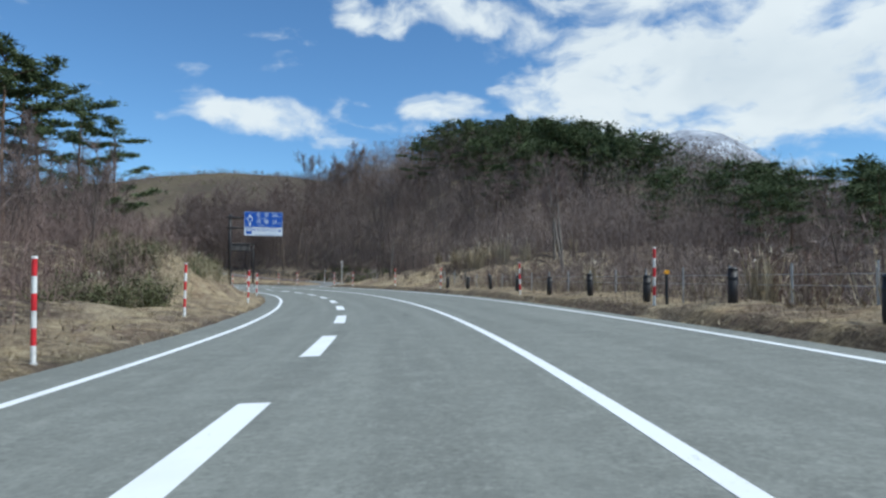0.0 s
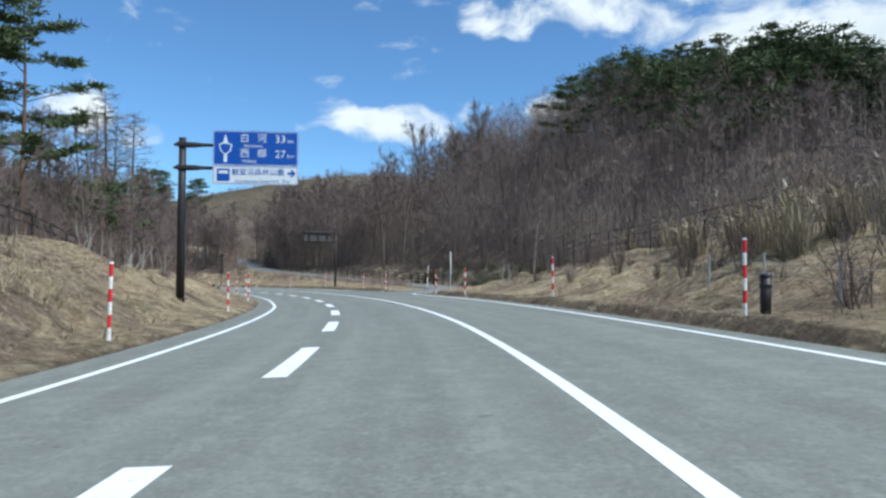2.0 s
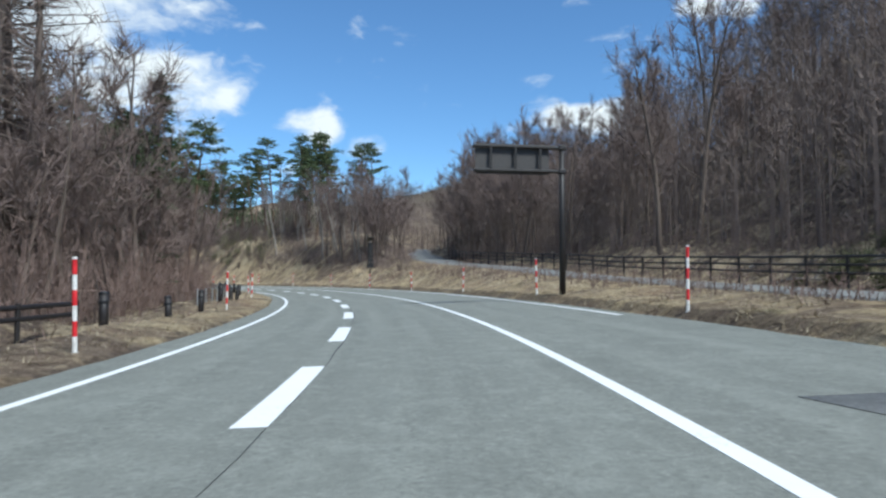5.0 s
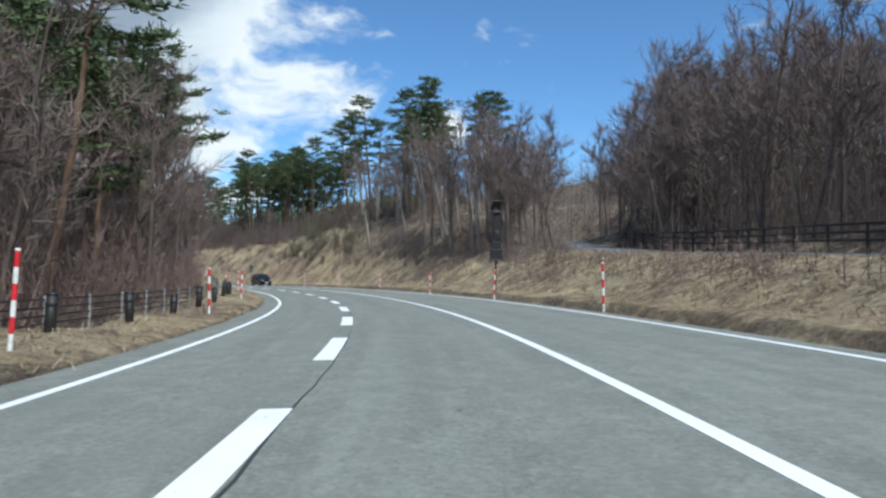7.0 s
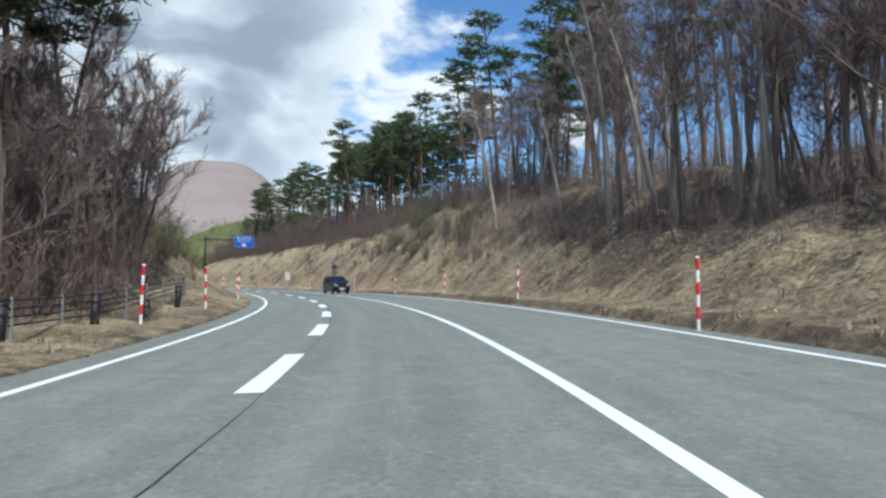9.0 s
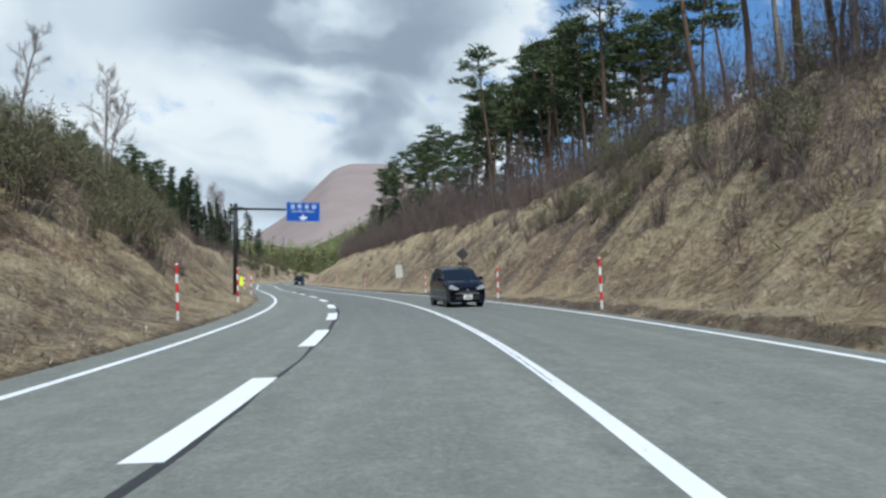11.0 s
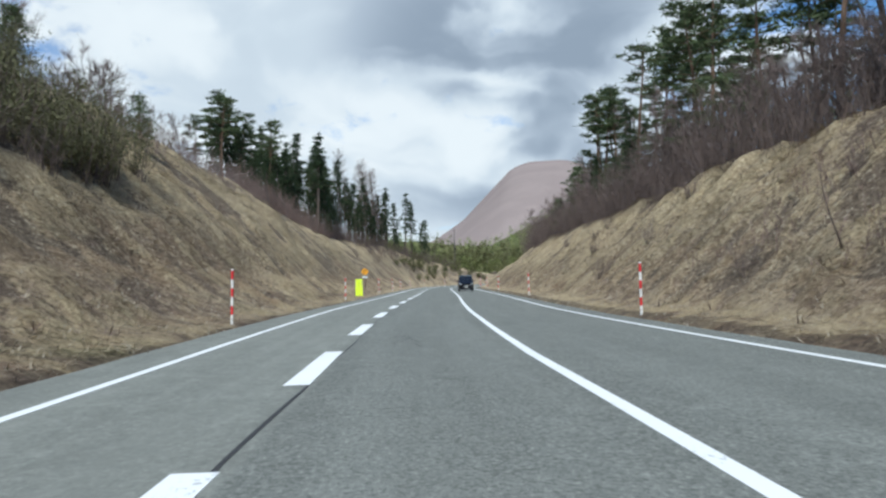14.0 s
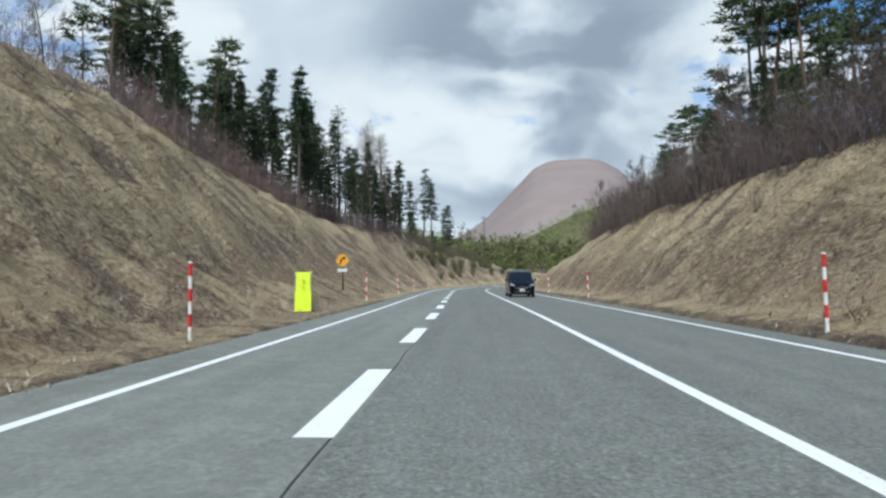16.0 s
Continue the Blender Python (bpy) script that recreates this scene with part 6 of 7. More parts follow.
BARE = [bare_tree(11 + i, (7.5, 8.5, 6.5, 9.5, 7.0)[i], (2.6, 2.4, 2.3, 2.7, 2.8)[i], (1, 2, 3, 1, 2)[i], 31, name="bare_tree" if i in (0, 3) else "multi_stemmed_tree") for i in range(5)]
PALE = [bare_tree(31 + i, (11, 12.5, 10)[i], (2.6, 2.5, 2.2)[i], (1, 1, 2)[i], 26, PALE_BARK, TWIG, 0.42, "pale_tree", "tall leafless tree with a pale grey trunk") for i in range(3)]
ROADSIDE_PINES = [pine_tree(66 + i, (14.5, 15.5)[i], (0.44, 0.38)[i], (3.6, 3.9)[i], 120, 34, "tall spreading red pine at the edge of the woods") for i in range(2)]
PINES = [pine_tree(51 + i, (12.5, 14, 15.5, 11.5)[i], (0.42, 0.36, 0.34, 0.55)[i], (2.3, 2.2, 2.4, 2.6)[i], 60, 27) for i in range(4)]
BROAD_PINES = [pine_tree(71 + i, (9, 10)[i], 0.66, 3.0, 75, 32, "broad dark pine with layered branches") for i in range(2)]
LAYERED_PINES = [pine_tree(95 + i, 15.5, 0.74, 3.9, 200, 32, "tall dark pine with level layered boughs") for i in range(1)]
YOUNG_PINES = [young_pine(76 + i, (5.0, 4.2)[i]) for i in range(2)]
CEDARS = [cedar_tree(81 + i, (12, 14, 10, 13)[i], (1.9, 2.1, 2.2, 1.7)[i], (0.24, 0.38, 0.16, 0.46)[i]) for i in range(4)]
LARCHES = [larch_tree(91 + i, (13, 14.5)[i]) for i in range(2)]
SHRUBS = [shrub(101 + i, (1.8, 2.3, 1.5)[i]) for i in range(3)]
GREENS = [shrub(111 + i, (2.4, 3.0)[i], 14, BUSH, "dull green evergreen shrub on the slope") for i in range(2)]
REDDISH = [shrub(121, 2.2, 20, None, "reddish-brown leafless shrub beside the road", RED_BARK, RED_TWIG)]
WHITE_SHRUB = [shrub(125, 2.4, 7, None, "small leafless shrub with bleached pale branches", WHITE_BARK, TWIG, 1.9)]
PAMPAS = [pampas(131), pampas(132)]
FALLEN = [fallen_branch(151), fallen_branch(152)]
BENT = [bent_sapling(141), bent_sapling(142)]
SPRING_SHRUBS = [shrub(146, 2.2, 16, SPRING, "olive shrub with its first spring leaves")]
DARK_SHRUBS = [shrub(148, 2.0, 22, None, "dense dark brown leafless scrub on the bank", None, DARK_BRUSH)]
SASA = [shrub(145, 1.1, 16, SASA_LEAF, "low clump of dull green bamboo grass")]


def scatter(models, count, s0, s1, a, b, scale, seed, gap=1.2):
    r = random.Random(seed)
    put = []
    tries = 0
    while len(put) < count and tries < count * 12:
        tries += 1
        s, lat = r.uniform(s0, s1), r.uniform(a, b)
        if any((s - q) ** 2 + (lat - w) ** 2 < gap * gap for q, w in put):
            continue
        if 70 < s < 185 and lat > 4:
            x, y = spot(s, lat)
            if (np.hypot(_side_xy[:, 0] - float(x), _side_xy[:, 1] - float(y)) - _side[:, 3]).min() < 1.2:
                continue
        put.append((s, lat))
        plant(models, s, lat, r, scale)


# woods on the inside of the bend
scatter(BARE, 24, -6, 44, -30, -11, (0.65, 0.95), 1)
scatter(LAYERED_PINES, 2, 68.0, 70.6, -18.6, -15.8, (0.82, 0.92), 2, 2.0)
scatter(ROADSIDE_PINES, 3, 78, 84, -25.5, -21.5, (1.35, 1.5), 70, 1.8)
scatter(BROAD_PINES, 2, 20, 34, -30, -22, (0.9, 1.1), 43, 2.4)
scatter(SASA, 28, 22, 46, -12, -7.6, (0.7, 1.3), 55, 0.8)
scatter(PAMPAS, 14, 24, 48, -11.5, -7.4, (0.5, 0.85), 56, 0.9)
scatter(SHRUBS, 10, 26, 48, -11.5, -7.6, (0.5, 0.8), 61, 0.9)
scatter(BARE, 26, 44, 92, -36, -14.5, (0.7, 1.05), 3)
scatter(LARCHES, 4, 79, 104, -26, -19, (1.0, 1.2), 4, 2.0)
scatter(LARCHES, 5, 109, 115, -18.5, -13.5, (1.4, 1.55), 85, 1.5)
scatter(CEDARS, 2, 121, 123.5, -13, -11, (1.0, 1.2), 86, 1.2)
scatter(BARE, 8, 76, 98, -24, -13, (1.0, 1.3), 44, 1.5)
scatter(BARE, 18, 98, 125, -21, -10.5, (1.35, 1.7), 87, 1.5)
scatter(WHITE_SHRUB, 5, 64, 80, -13, -10.4, (0.7, 1.1), 45, 1.6)
scatter(LARCHES, 4, 79, 100, -24, -17, (0.9, 1.15), 109, 1.6)
scatter(BROAD_PINES, 3, 88, 102, -19, -14, (0.9, 1.1), 5, 2.5)
scatter(BARE, 44, 92, 182, -26, -9.6, (0.95, 1.45), 6)
scatter(BARE, 6, 164, 178, -13, -9.5, (1.0, 1.3), 40)
scatter(PALE, 10, 100, 180, -24, -11, (0.7, 1.0), 7)
scatter(PINES, 13, 131, 156, -17, -10.5, (0.95, 1.1), 8, 1.9)
scatter(PINES, 10, 112, 140, -30, -16, (0.9, 1.1), 39, 2.2)
scatter(ROADSIDE_PINES, 9, 158, 175, -18.5, -12.2, (1.0, 1.15), 9, 1.9)
scatter(ROADSIDE_PINES, 2, 170, 174, -12.8, -11.6, (1.05, 1.15), 69, 1.6)
# the cut slope beyond
scatter(GREENS, 56, 184, 214, -18, -9.2, (0.8, 1.3), 10, 0.9)
scatter(GREENS, 24, 210, 228, -19, -11.0, (0.8, 1.3), 53, 1.0)
scatter(GREENS, 44, 226, 256, -20, -12.5, (1.0, 1.5), 57, 1.0)
scatter(PALE, 4, 214, 228, -24, -18, (0.6, 0.75), 58, 2.0)
scatter(SHRUBS, 26, 214, 250, -19, -12, (0.9, 1.5), 54, 0.9)
scatter(BARE, 16, 184, 232, -30, -15, (0.5, 0.8), 11)
scatter(SHRUBS, 22, 183, 235, -16, -8, (0.6, 1.1), 12)
scatter(YOUNG_PINES, 6, 246, 268, -27, -17, (0.7, 1.1), 13)
scatter(BARE, 14, 262, 306, -34, -21, (0.6, 0.9), 14)
scatter(CEDARS, 14, 306, 330, -28, -19, (0.74, 0.95), 15, 1.6)
scatter(CEDARS, 16, 330, 357, -27, -18, (1.0, 1.26), 99, 1.5)
scatter(PINES, 20, 304, 350, -30, -20, (0.66, 0.92), 16, 1.7)
scatter(LARCHES, 6, 356, 374, -21, -15.5, (1.1, 1.3), 17, 1.6)
scatter(CEDARS, 12, 342, 376, -28, -14, (0.5, 0.8), 18, 1.8)
# outside of the bend
scatter(BARE, 22, -6, 44, 13, 34, (0.4, 0.62), 20)
scatter(SHRUBS, 22, -6, 46, 8.6, 14, (0.8, 1.2), 21, 0.8)
scatter(PALE, 2, 46, 48, 15.4, 17.6, (0.8, 0.9), 73, 1.0)
scatter(REDDISH, 12, 4, 43, 8.6, 12, (0.7, 1.1), 22, 0.8)
scatter(PAMPAS, 8, 4, 46, 8.4, 12, (0.7, 1.0), 48, 0.8)
scatter(BROAD_PINES, 12, 20, 62, 38, 66, (0.75, 1.0), 23, 3.0)
scatter(CEDARS, 2, 83, 87, 57, 60, (0.8, 0.95), 49, 2.2)
scatter(BROAD_PINES, 30, 79, 101, 31, 58, (0.85, 1.1), 52, 2.0)
scatter(BROAD_PINES, 46, 76, 110, 38, 62, (0.8, 1.1), 89, 1.6)
scatter(PINES, 16, 82, 108, 40, 60, (0.62, 0.78), 90, 1.8)
scatter(BROAD_PINES, 26, 14, 72, 34, 62, (0.65, 0.9), 92, 2.2)
scatter(BROAD_PINES, 16, 8, 52, 26, 42, (0.6, 0.82), 107, 2.0)
scatter(CEDARS, 3, 75.5, 79, 45.5, 49, (0.8, 0.95), 93, 1.4)
scatter(PAMPAS, 14, 47, 68, 13, 19, (0.7, 1.1), 25, 0.8)
scatter(SHRUBS, 12, 46, 66, 9.5, 15, (0.4, 0.7), 72, 0.8)
scatter(PAMPAS, 7, 48, 58, 11.5, 14, (1.1, 1.5), 71, 0.9)
scatter(DARK_SHRUBS, 16, 50, 74, 9.0, 14, (0.35, 0.7), 100, 0.9)
scatter(DARK_SHRUBS, 26, 150, 200, 9.4, 15, (0.35, 0.75), 103, 1.0)
scatter(SHRUBS, 12, 48, 76, 11, 20, (0.6, 1.0), 26)
scatter(BARE, 22, 64, 116, 25, 48, (0.8, 1.1), 27, 1.6)
scatter(BARE, 30, 120, 152, 19, 40, (1.25, 1.7), 41, 1.4)
scatter(BARE, 46, 151, 173, 20.5, 38, (1.25, 1.75), 59, 1.2)
scatter(PINES, 12, 88, 122, 38, 58, (0.58, 0.72), 28, 2.4)
scatter(BROAD_PINES, 8, 58, 76, 46, 70, (0.8, 1.0), 29, 2.8)
scatter(PALE, 14, 165, 183, 11.5, 18, (0.85, 1.15), 30, 1.2)
scatter(PALE, 14, 183, 205, 13, 26, (0.85, 1.1), 50, 1.3)
scatter(BARE, 6, 160, 183, 11.5, 18, (0.8, 1.1), 31, 1.2)
scatter(BARE, 6, 183, 206, 13, 28, (0.9, 1.2), 51, 1.3)
scatter(PINES, 12, 186, 206, 17, 27, (1.0, 1.15), 32, 2.0)
scatter(PINES, 46, 204, 300, 19, 33, (1.0, 1.18), 33, 1.8)
scatter(SHRUBS, 26, 176, 262, 13.5, 20, (0.7, 1.2), 34, 0.9)
scatter(SHRUBS, 18, 180, 300, 8.5, 13.5, (0.4, 0.8), 35, 0.9)
scatter(BARE, 52, 236, 345, 15.5, 24, (0.55, 0.95), 36, 1.1)
scatter(YOUNG_PINES, 10, 262, 318, 16, 26, (0.8, 1.4), 47, 1.6)
scatter(PINES, 14, 280, 312, 18, 30, (0.85, 1.1), 42, 1.7)
scatter(PINES, 11, 226, 252, 20, 30, (0.95, 1.15), 88, 1.6)
scatter(SHRUBS, 18, 48, 176, -10.5, -8.4, (0.5, 0.9), 38, 0.8)
scatter(BENT, 14, 206, 252, 9.5, 17, (0.7, 1.1), 60, 1.5)
scatter(PALE, 1, 73.8, 74.3, 11.6, 12.2, (0.5, 0.55), 76, 1.0)
scatter(WHITE_SHRUB, 1, 71.2, 71.4, 9.2, 9.4, (0.75, 0.8), 77, 1.0)
scatter(FALLEN, 10, 88, 112, 15.6, 19.5, (0.9, 1.5), 74, 1.2)
scatter(SHRUBS, 12, 86, 116, 15.6, 20, (0.5, 0.9), 75, 1.0)
scatter(SASA, 30, 84, 106, 15.3, 20, (0.7, 1.3), 104, 0.7)
scatter(DARK_SHRUBS, 18, 83, 108, 15.4, 21, (0.5, 0.95), 105, 0.9)
scatter(BARE, 10, 158, 172, 12, 20, (1.05, 1.4), 106, 1.3)
scatter(GREENS, 18, 196, 222, 11, 16.5, (0.7, 1.25), 65, 1.3)
scatter(DARK_SHRUBS, 18, 194, 244, 9.5, 15.5, (0.4, 0.85), 110, 1.2)
scatter(SHRUBS, 14, 200, 232, 11, 16.5, (0.9, 1.4), 66, 1.2)
scatter(PALE, 2, 221, 228, -14.8, -12.8, (0.6, 0.7), 67, 2.0)
scatter(CEDARS, 10, 300, 348, -21, -17, (0.35, 0.6), 68, 1.8)
scatter(CEDARS, 12, 276, 318, 16.5, 23, (0.45, 0.75), 63, 1.6)
scatter(BROAD_PINES, 6, 268, 310, 17.5, 25, (0.6, 0.85), 64, 2.0)

scatter(CEDARS, 22, 350, 384, -25, -14.5, (0.75, 1.05), 80, 1.7)
scatter(PINES, 6, 350, 378, -26, -16, (0.7, 0.85), 81, 2.0)
scatter(CEDARS, 2, 394, 397.5, -19, -17.4, (0.85, 1.0), 82, 1.2)
scatter(SPRING_SHRUBS, 46, 360, 408, -14, -7.2, (0.7, 1.2), 94, 0.9)
scatter(CEDARS, 16, 352, 392, -20, -13, (0.3, 0.55), 108, 1.3)
scatter(BROAD_PINES, 12, 288, 336, 20, 33, (0.62, 0.82), 96, 1.8)
scatter(PINES, 10, 286, 334, 20, 33, (0.55, 0.7), 97, 1.6)
scatter(PINES, 18, 226, 264, 19, 28, (0.95, 1.15), 98, 1.4)
scatter(CEDARS, 8, 306, 340, -26, -20, (0.75, 0.95), 83, 2.0)
scatter(GREENS, 38, 243, 260, -19.5, -12.5, (1.0, 1.45), 84, 0.9)


# ---- far woods and ground cover, too many to count ----
def build_far_woods(name, label, count, region, kinds, mat, seed, size, fine=False):
    r = random.Random(seed)
    g = Geo()
    s_, l_ = [], []
    for k in range(count):
        s, lat = region(r)
        s_.append(s)
        l_.append(lat)
    s_, l_ = np.array(s_), np.array(l_)
    x, y = spot(s_, l_)
    z = ground_z(s_, l_)
    for px, py, pz in zip(x, y, z):
        h = r.uniform(*size)
        base = Vector((float(px), float(py), float(pz) - 0.3))
        if kinds == "bare":
            g.quad(base + Vector((-0.07, 0, 0)), base + Vector((0.07, 0, 0)), base + Vector((0.02, 0, h * 0.85)))
            g.quad(base + Vector((0, -0.07, 0)), base + Vector((0, 0.07, 0)), base + Vector((0, 0.02, h * 0.85)))
            thin = 0.5 if fine else 0.7
            for c in range(130 if fine else 96):
                t = r.uniform(0.15, 0.95)
                a = r.uniform(0, 6.28)
                out = h * 0.27 * r.random() ** 0.7 * math.sin(math.pi * min(1, t + 0.06))
                q = base + Vector((math.cos(a) * out, math.sin(a) * out, h * t))
                w = (Vector((math.cos(a), math.sin(a), r.uniform(0.1, 2.2))) + sway(r, 0.6)).normalized() * h * r.uniform(0.045, 0.11)
                v = w.cross(sway(r, 1)).normalized() * r.uniform(0.020, 0.038) * thin
                g.quad(q - v, q + v, q + w)
        else:
            for c in range(26):
                t = r.uniform(0.15, 1.0)
                reach = h * 0.24 * (1.1 - t) ** 0.6
                a = r.uniform(0, 6.28)
                q = base + Vector((math.cos(a) * reach * r.random(), math.sin(a) * reach * r.random(), h * t))
                spray(g, r, q, h * 0.11, 4, 0.6, h * 0.075)
    single(name, g, mat, label, "woods", "stuff")


def hill_right(r):
    s, lat = r.uniform(60, 168), 25 + 85 * r.random() ** 0.8
    if 77 < s < 104 and 31 < lat < 62 and r.random() < 0.7:
        s += 45
    return s, lat


def low_right(r):
    return r.uniform(-30, 60), r.uniform(28, 115)


def wood_left(r):
    return r.uniform(-30, 178), -(16 + 46 * r.random())


def beyond(r):
    return r.uniform(380, 476), r.choice((-1, 1)) * (21 + 66 * r.random() ** 1.3)


def cut_tops(r):
    return r.uniform(185, 380), r.choice((-1, 1)) * r.uniform(24, 90)


def hill_foot(r):
    return r.uniform(78, 160), 20 + 20 * r.random()


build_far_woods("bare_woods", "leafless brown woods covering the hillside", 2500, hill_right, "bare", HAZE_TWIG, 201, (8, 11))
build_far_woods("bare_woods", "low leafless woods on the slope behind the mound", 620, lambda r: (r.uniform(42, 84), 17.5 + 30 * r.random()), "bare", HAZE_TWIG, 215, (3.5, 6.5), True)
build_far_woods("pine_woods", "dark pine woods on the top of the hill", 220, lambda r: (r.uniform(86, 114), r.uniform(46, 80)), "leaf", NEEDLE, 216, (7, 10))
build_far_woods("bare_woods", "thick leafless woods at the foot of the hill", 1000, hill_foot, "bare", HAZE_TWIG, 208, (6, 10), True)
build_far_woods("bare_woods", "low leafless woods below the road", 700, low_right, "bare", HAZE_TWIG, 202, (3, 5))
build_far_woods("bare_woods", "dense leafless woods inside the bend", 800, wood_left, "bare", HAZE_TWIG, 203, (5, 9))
build_far_woods("mixed_woods", "distant woods with young green leaves", 700, beyond, "leaf", FRESH, 204, (4, 7))
build_far_woods("bare_woods", "leafless woods behind the side road", 560, lambda r: (r.uniform(166, 225), r.uniform(28, 90)), "bare", HAZE_TWIG, 205, (6, 9.5), True)
build_far_woods("pine_woods", "dark pine woods on the far hill", 260, lambda r: (r.uniform(40, 120), r.uniform(46, 110)), "leaf", NEEDLE, 206, (5, 8))
build_far_woods("pine_woods", "dark pine woods behind the top of the cut", 105, lambda r: (r.uniform(222, 300), r.uniform(31, 62)), "leaf", NEEDLE, 214, (7.5, 11.5))
build_far_woods("mixed_woods", "tall woods closing the valley beyond the road", 260, lambda r: (r.uniform(410, 478), -r.uniform(18, 75)), "leaf", SPRING, 209, (7, 11))
build_far_woods("bare_woods", "tall leafless woods closing the valley", 130, lambda r: (r.uniform(400, 478), r.choice((-1, 1)) * r.uniform(18, 70)), "bare", HAZE_TWIG, 210, (7, 11))


def build_hill_trees(label, count, mat, seed, size):
    """Crowns of the trees on the closing hill."""
    r = random.Random(seed)
    g = Geo()
    for k in range(count):
        base = Vector(hill_point(r.uniform(49, 98), r.random() ** 0.8)) - Vector((0, 0, 0.5))
        h = r.uniform(*size)
        for c in range(16):
            t = r.uniform(0.1, 1.0)
            reach = h * 0.36 * math.sin(math.pi * min(1, 0.25 + 0.75 * t))
            a = r.uniform(0, 6.28)
            spray(g, r, base + Vector((math.cos(a) * reach * r.random(), math.sin(a) * reach * r.random(), h * t)), h * 0.12, 4, 0.6, h * 0.085)
    single("mixed_woods", g, mat, label, "woods", "stuff")


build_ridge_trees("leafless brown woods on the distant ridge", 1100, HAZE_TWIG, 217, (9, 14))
build_ridge_trees("yellowish trees on the distant ridge", 160, SPRING, 218, (9, 13))
build_hill_trees("fresh green trees covering the far hill", 1000, FRESH, 212, (5, 8))
build_hill_trees("dark evergreens among the trees of the far hill", 220, NEEDLE, 213, (5, 9))
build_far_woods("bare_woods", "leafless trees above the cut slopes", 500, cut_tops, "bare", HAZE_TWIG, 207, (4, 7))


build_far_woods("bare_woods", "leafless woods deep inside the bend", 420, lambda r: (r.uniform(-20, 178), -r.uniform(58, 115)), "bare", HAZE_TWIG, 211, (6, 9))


def build_thicket(label, count, seed, s0, s1, a, b, height, mat):
    """Undergrowth: upright thin stems with side twigs, at the edge of the woods."""
    r = random.Random(seed)
    g = Geo()
    s = np.array([r.uniform(s0, s1) for _ in range(count)])
    lat = np.array([a + (b - a) * r.random() ** 1.2 for _ in range(count)])
    x, y = spot(s, lat)
    z = ground_z(s, lat)
    for px, py, pz, q in zip(x, y, z, s):
        if 70 < q < 185 and a > 0 and (np.hypot(_side_xy[::3, 0] - px, _side_xy[::3, 1] - py) - _side[::3, 3]).min() < 0.8:
            continue
        for k in range(4):
            p = Vector((float(px) + r.gauss(0, 0.3), float(py) + r.gauss(0, 0.3), float(pz) - 0.1))
            h = height * r.uniform(0.3, 1.1)
            d = Vector((r.gauss(0, 0.26), r.gauss(0, 0.26), 1)).normalized()
            v = d.cross(sway(r, 1)).normalized() * r.uniform(0.007, 0.017)
            g.quad(p - v, p + v, p + d * h)
            for c in range(8):
                e = p + d * h * r.uniform(0.15, 0.95)
                w = (d + sway(r, 1.0)).normalized() * h * r.uniform(0.12, 0.3)
                v2 = w.cross(sway(r, 1)).normalized() * r.uniform(0.007, 0.014)
                g.quad(e - v2, e + v2, e + w)
    single("thicket", g, mat, label, "undergrowth", "stuff")


build_thicket("brown leafless undergrowth at the edge of the woods", 1600, 401, 93, 182, -9.0, -19, 3.6, BRUSH)
build_thicket("brown leafless undergrowth beside the road", 700, 402, -8, 44, -8.8, -18, 2.4, BRUSH)
build_thicket("leafless undergrowth behind the grassy bank", 500, 403, 42, 90, -13.5, -20, 2.6, TWIG)
build_thicket("low brown undergrowth below the verge", 1000, 404, -8, 44, 8.6, 20, 2.0, HAZE_TWIG)
build_thicket("brown undergrowth covering the slope below the hill", 1500, 416, -8, 76, 15, 34, 3.0, HAZE_TWIG)
build_thicket("brown undergrowth at the foot of the hill", 800, 405, 76, 165, 19, 28, 2.4, TWIG)
build_thicket("leafless undergrowth on the bank under the trees", 900, 406, 150, 200, 10.5, 20, 2.2, TWIG)
build_thicket("leafless bushes along the top of the cut", 2200, 407, 196, 345, 15.0, 22, 4.2, DARK_BRUSH)
build_thicket("dense brown brush below the pines", 1200, 411, 258, 352, 14.6, 19.5, 4.6, DARK_BRUSH)
build_thicket("pale dead stalks on the grassy mound", 380, 413, 25, 50, -7.4, -12, 1.0, STRAW)
build_thicket("pale dead stalks on the verge", 260, 414, 2, 44, 8.4, 13, 1.0, STRAW)
build_thicket("low brown brush between the two roads", 380, 412, 92, 152, 8.8, 11.2, 0.9, BRUSH)
build_thicket("leafless bushes along the top of the cut", 600, 408, 255, 345, -22, -17.5, 2.2, TWIG)
build_thicket("dense dark brush between the trees on the crest", 700, 415, 298, 352, -22, -16.8, 3.2, BRUSH)
build_thicket("dense dark brush under the trees at the end of the cut", 900, 417, 344, 402, -11.5, -25, 3.0, DARK_BRUSH)
build_thicket("bramble and low shrubs on the cut slope", 420, 409, 184, 236, -16, -8, 1.3, BRUSH)
build_thicket("bramble and low shrubs on the cut slope", 420, 410, 160, 250, 9, 15, 1.1, BRUSH)


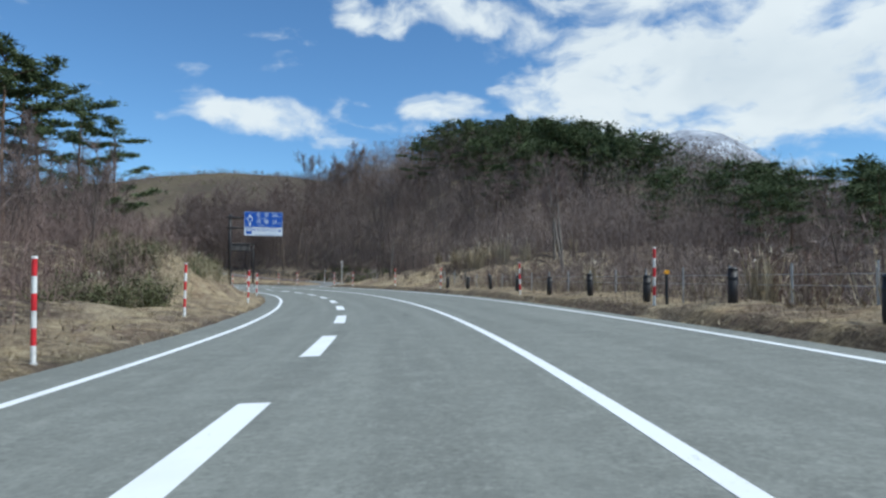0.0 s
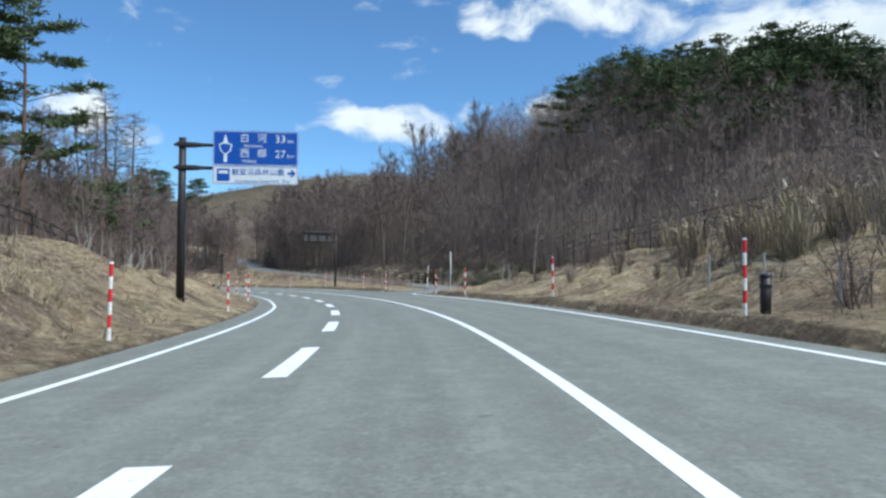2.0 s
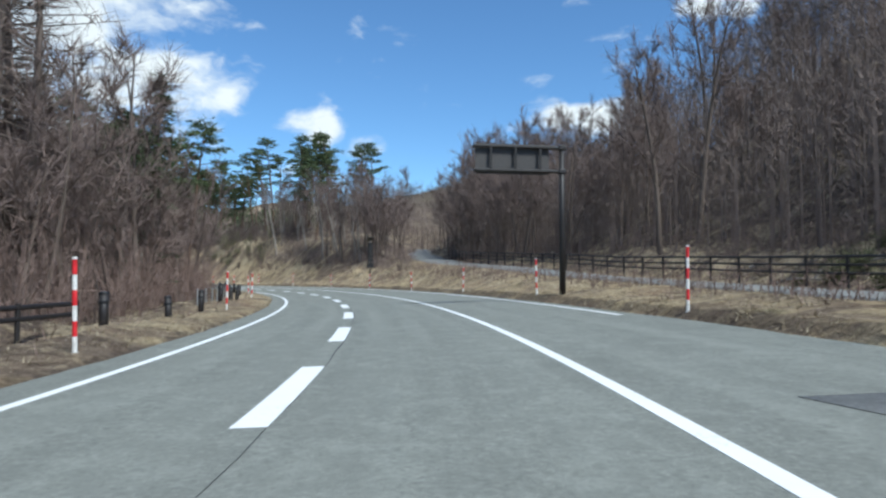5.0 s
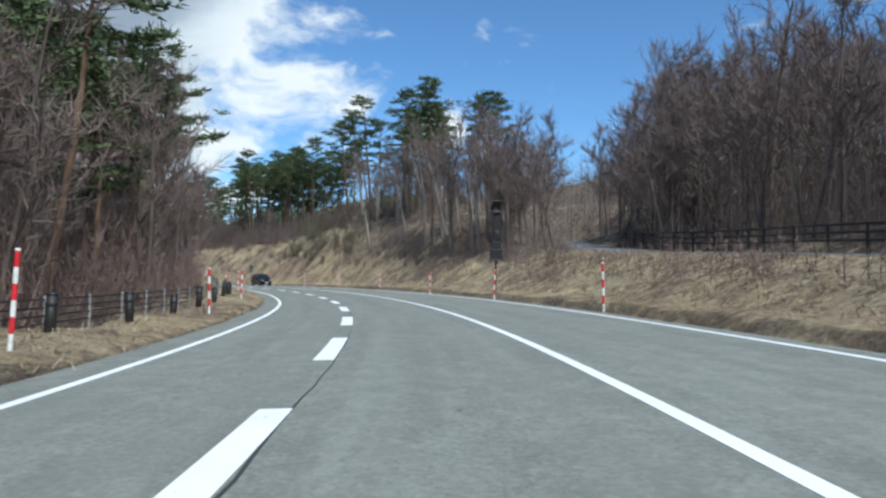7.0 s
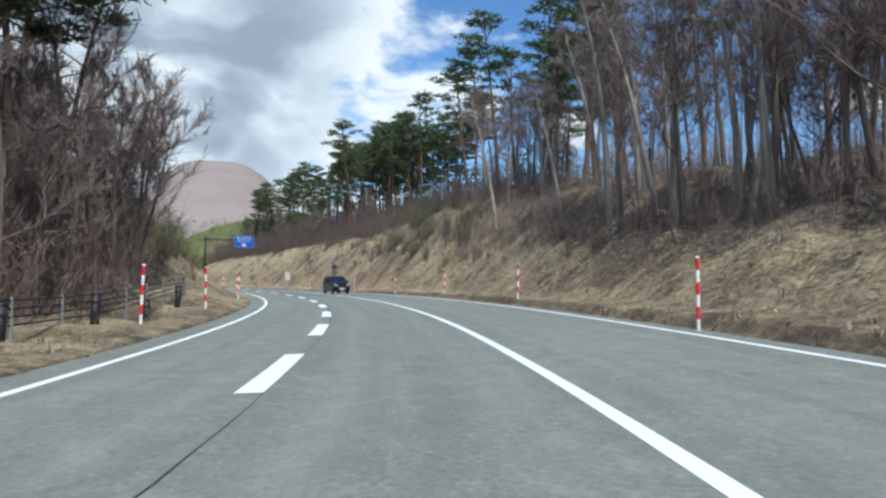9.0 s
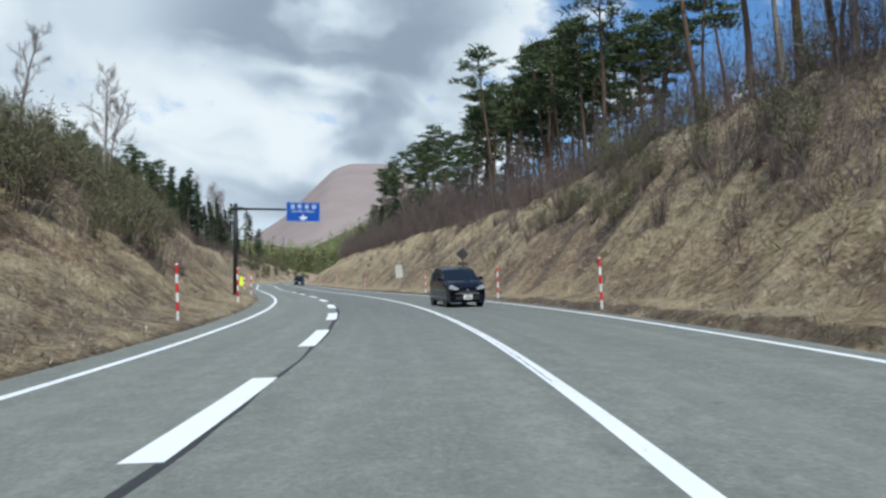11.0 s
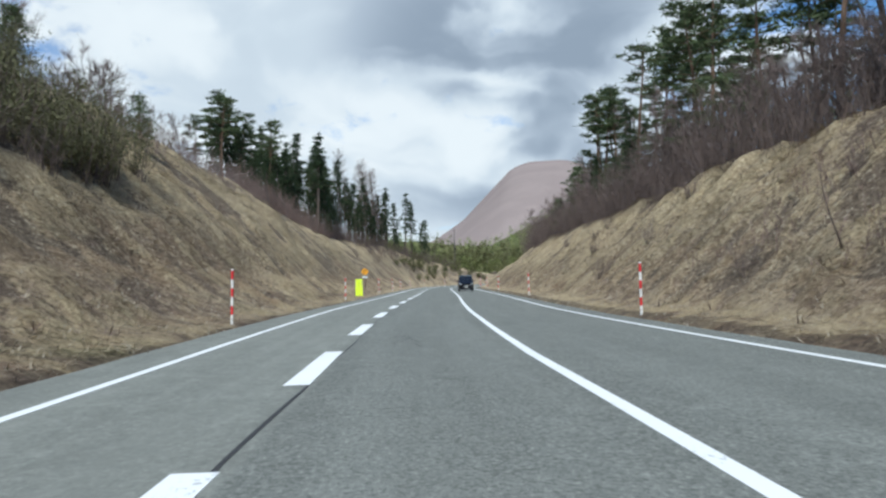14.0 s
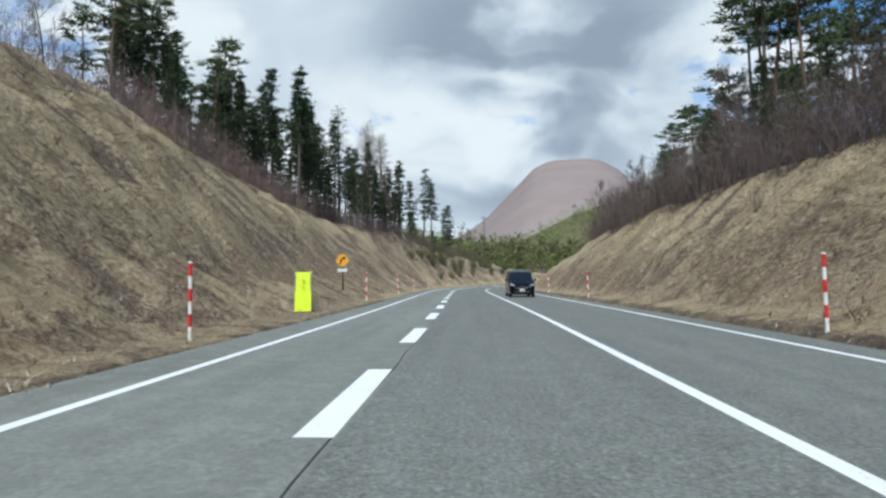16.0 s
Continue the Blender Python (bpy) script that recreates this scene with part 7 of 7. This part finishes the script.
def build_cover(name, label, count, s0, s1, side, d0, d1, mat, seed, height, blades, power=1.0, fall=0.0):
    """Grass: tufts of thin blades, combed down the slope by fall."""
    r = random.Random(seed)
    g = Geo()
    s = np.array([r.uniform(s0, s1) for _ in range(count)])
    d = np.array([d0 + (d1 - d0) * r.random() ** power for _ in range(count)])
    lat = np.where(side > 0, EDGE_R + d, EDGE_L - d)
    x, y = spot(s, lat)
    keep = lumps(x, y, 2.3, seed) + 0.6 * lumps(x, y, 0.8, seed + 1) > -0.35
    if side > 0:
        gap = np.array([np.hypot(_side_xy[::4, 0] - a, _side_xy[::4, 1] - b).min() if 70 < q < 185 else 99 for a, b, q in zip(x, y, s)])
        keep &= gap > np.where(s < 93, 5.4, 3.4)
    if s0 >= 150:
        keep &= ribs(s, d, side) + 0.25 * lumps(x, y, 0.9, seed + 2) > (-0.05 if d1 > 4 else -2)
    z = ground_z(s, lat)
    h_ = heading(s)
    for px, py, pz, hd in zip(x[keep], y[keep], z[keep], h_[keep]):
        p0 = Vector((float(px), float(py), float(pz) - 0.03))
        down = Vector((math.cos(hd), math.sin(hd), 0)) * (-1 if side > 0 else 1) * fall
        for b in range(blades):
            a = r.uniform(0, 6.28)
            p = p0 + Vector((r.gauss(0, 0.12), r.gauss(0, 0.12), 0))
            h = height * r.uniform(0.4, 1.1)
            w = Vector((math.cos(a) * h * r.uniform(0.3, 1.0), math.sin(a) * h * r.uniform(0.3, 1.0), h * r.uniform(0.3, 0.9))) + down * h * r.uniform(0.3, 1.0) + Vector((0, 0, -0.5 * fall * h))
            v = w.cross(Vector((0, 0, 1))).normalized() * r.uniform(0.007, 0.014)
            g.quad(p - v, p + v, p + w)
    single(name, g, mat, label, "grass", "stuff")


build_cover("dry_grass", "matted dry grass on the bank", 9000, -8, 190, -1, 0.15, 8.5, STRAW, 301, 0.26, 6, 1.3, 0.4)
build_cover("dry_grass", "matted dry grass on the verge", 10000, -8, 190, 1, 0.12, 9.0, STRAW, 302, 0.26, 6, 1.3, 0.4)
build_cover("dry_grass", "dead grass combed down the cut slope", 22000, 180, 320, -1, 0.12, 13.5, STRAW, 303, 0.46, 7, 0.7, 1.1)
build_cover("dry_grass", "dead grass combed down the cut slope", 22000, 180, 320, 1, 0.12, 11, STRAW, 304, 0.46, 7, 0.7, 1.1)
build_cover("dry_grass", "broken pale stalks lying along the road edge", 2200, 190, 310, -1, 0.1, 3.2, PLUME, 307, 0.22, 4, 1.0, 0.2)
build_cover("dry_grass", "broken pale stalks lying along the road edge", 1800, 180, 310, 1, 0.1, 3.2, PLUME, 308, 0.22, 4, 1.0, 0.2)
build_cover("dead_stalks", "thin brown stalks and bramble on the slope", 3000, -8, 330, -1, 1.0, 13, BRUSH, 305, 0.75, 6, 1.0, 0.6)
build_cover("dead_stalks", "thin brown stalks and bramble on the bank", 3600, -8, 330, 1, 1.0, 12, BRUSH, 306, 0.75, 6, 1.0, 0.6)
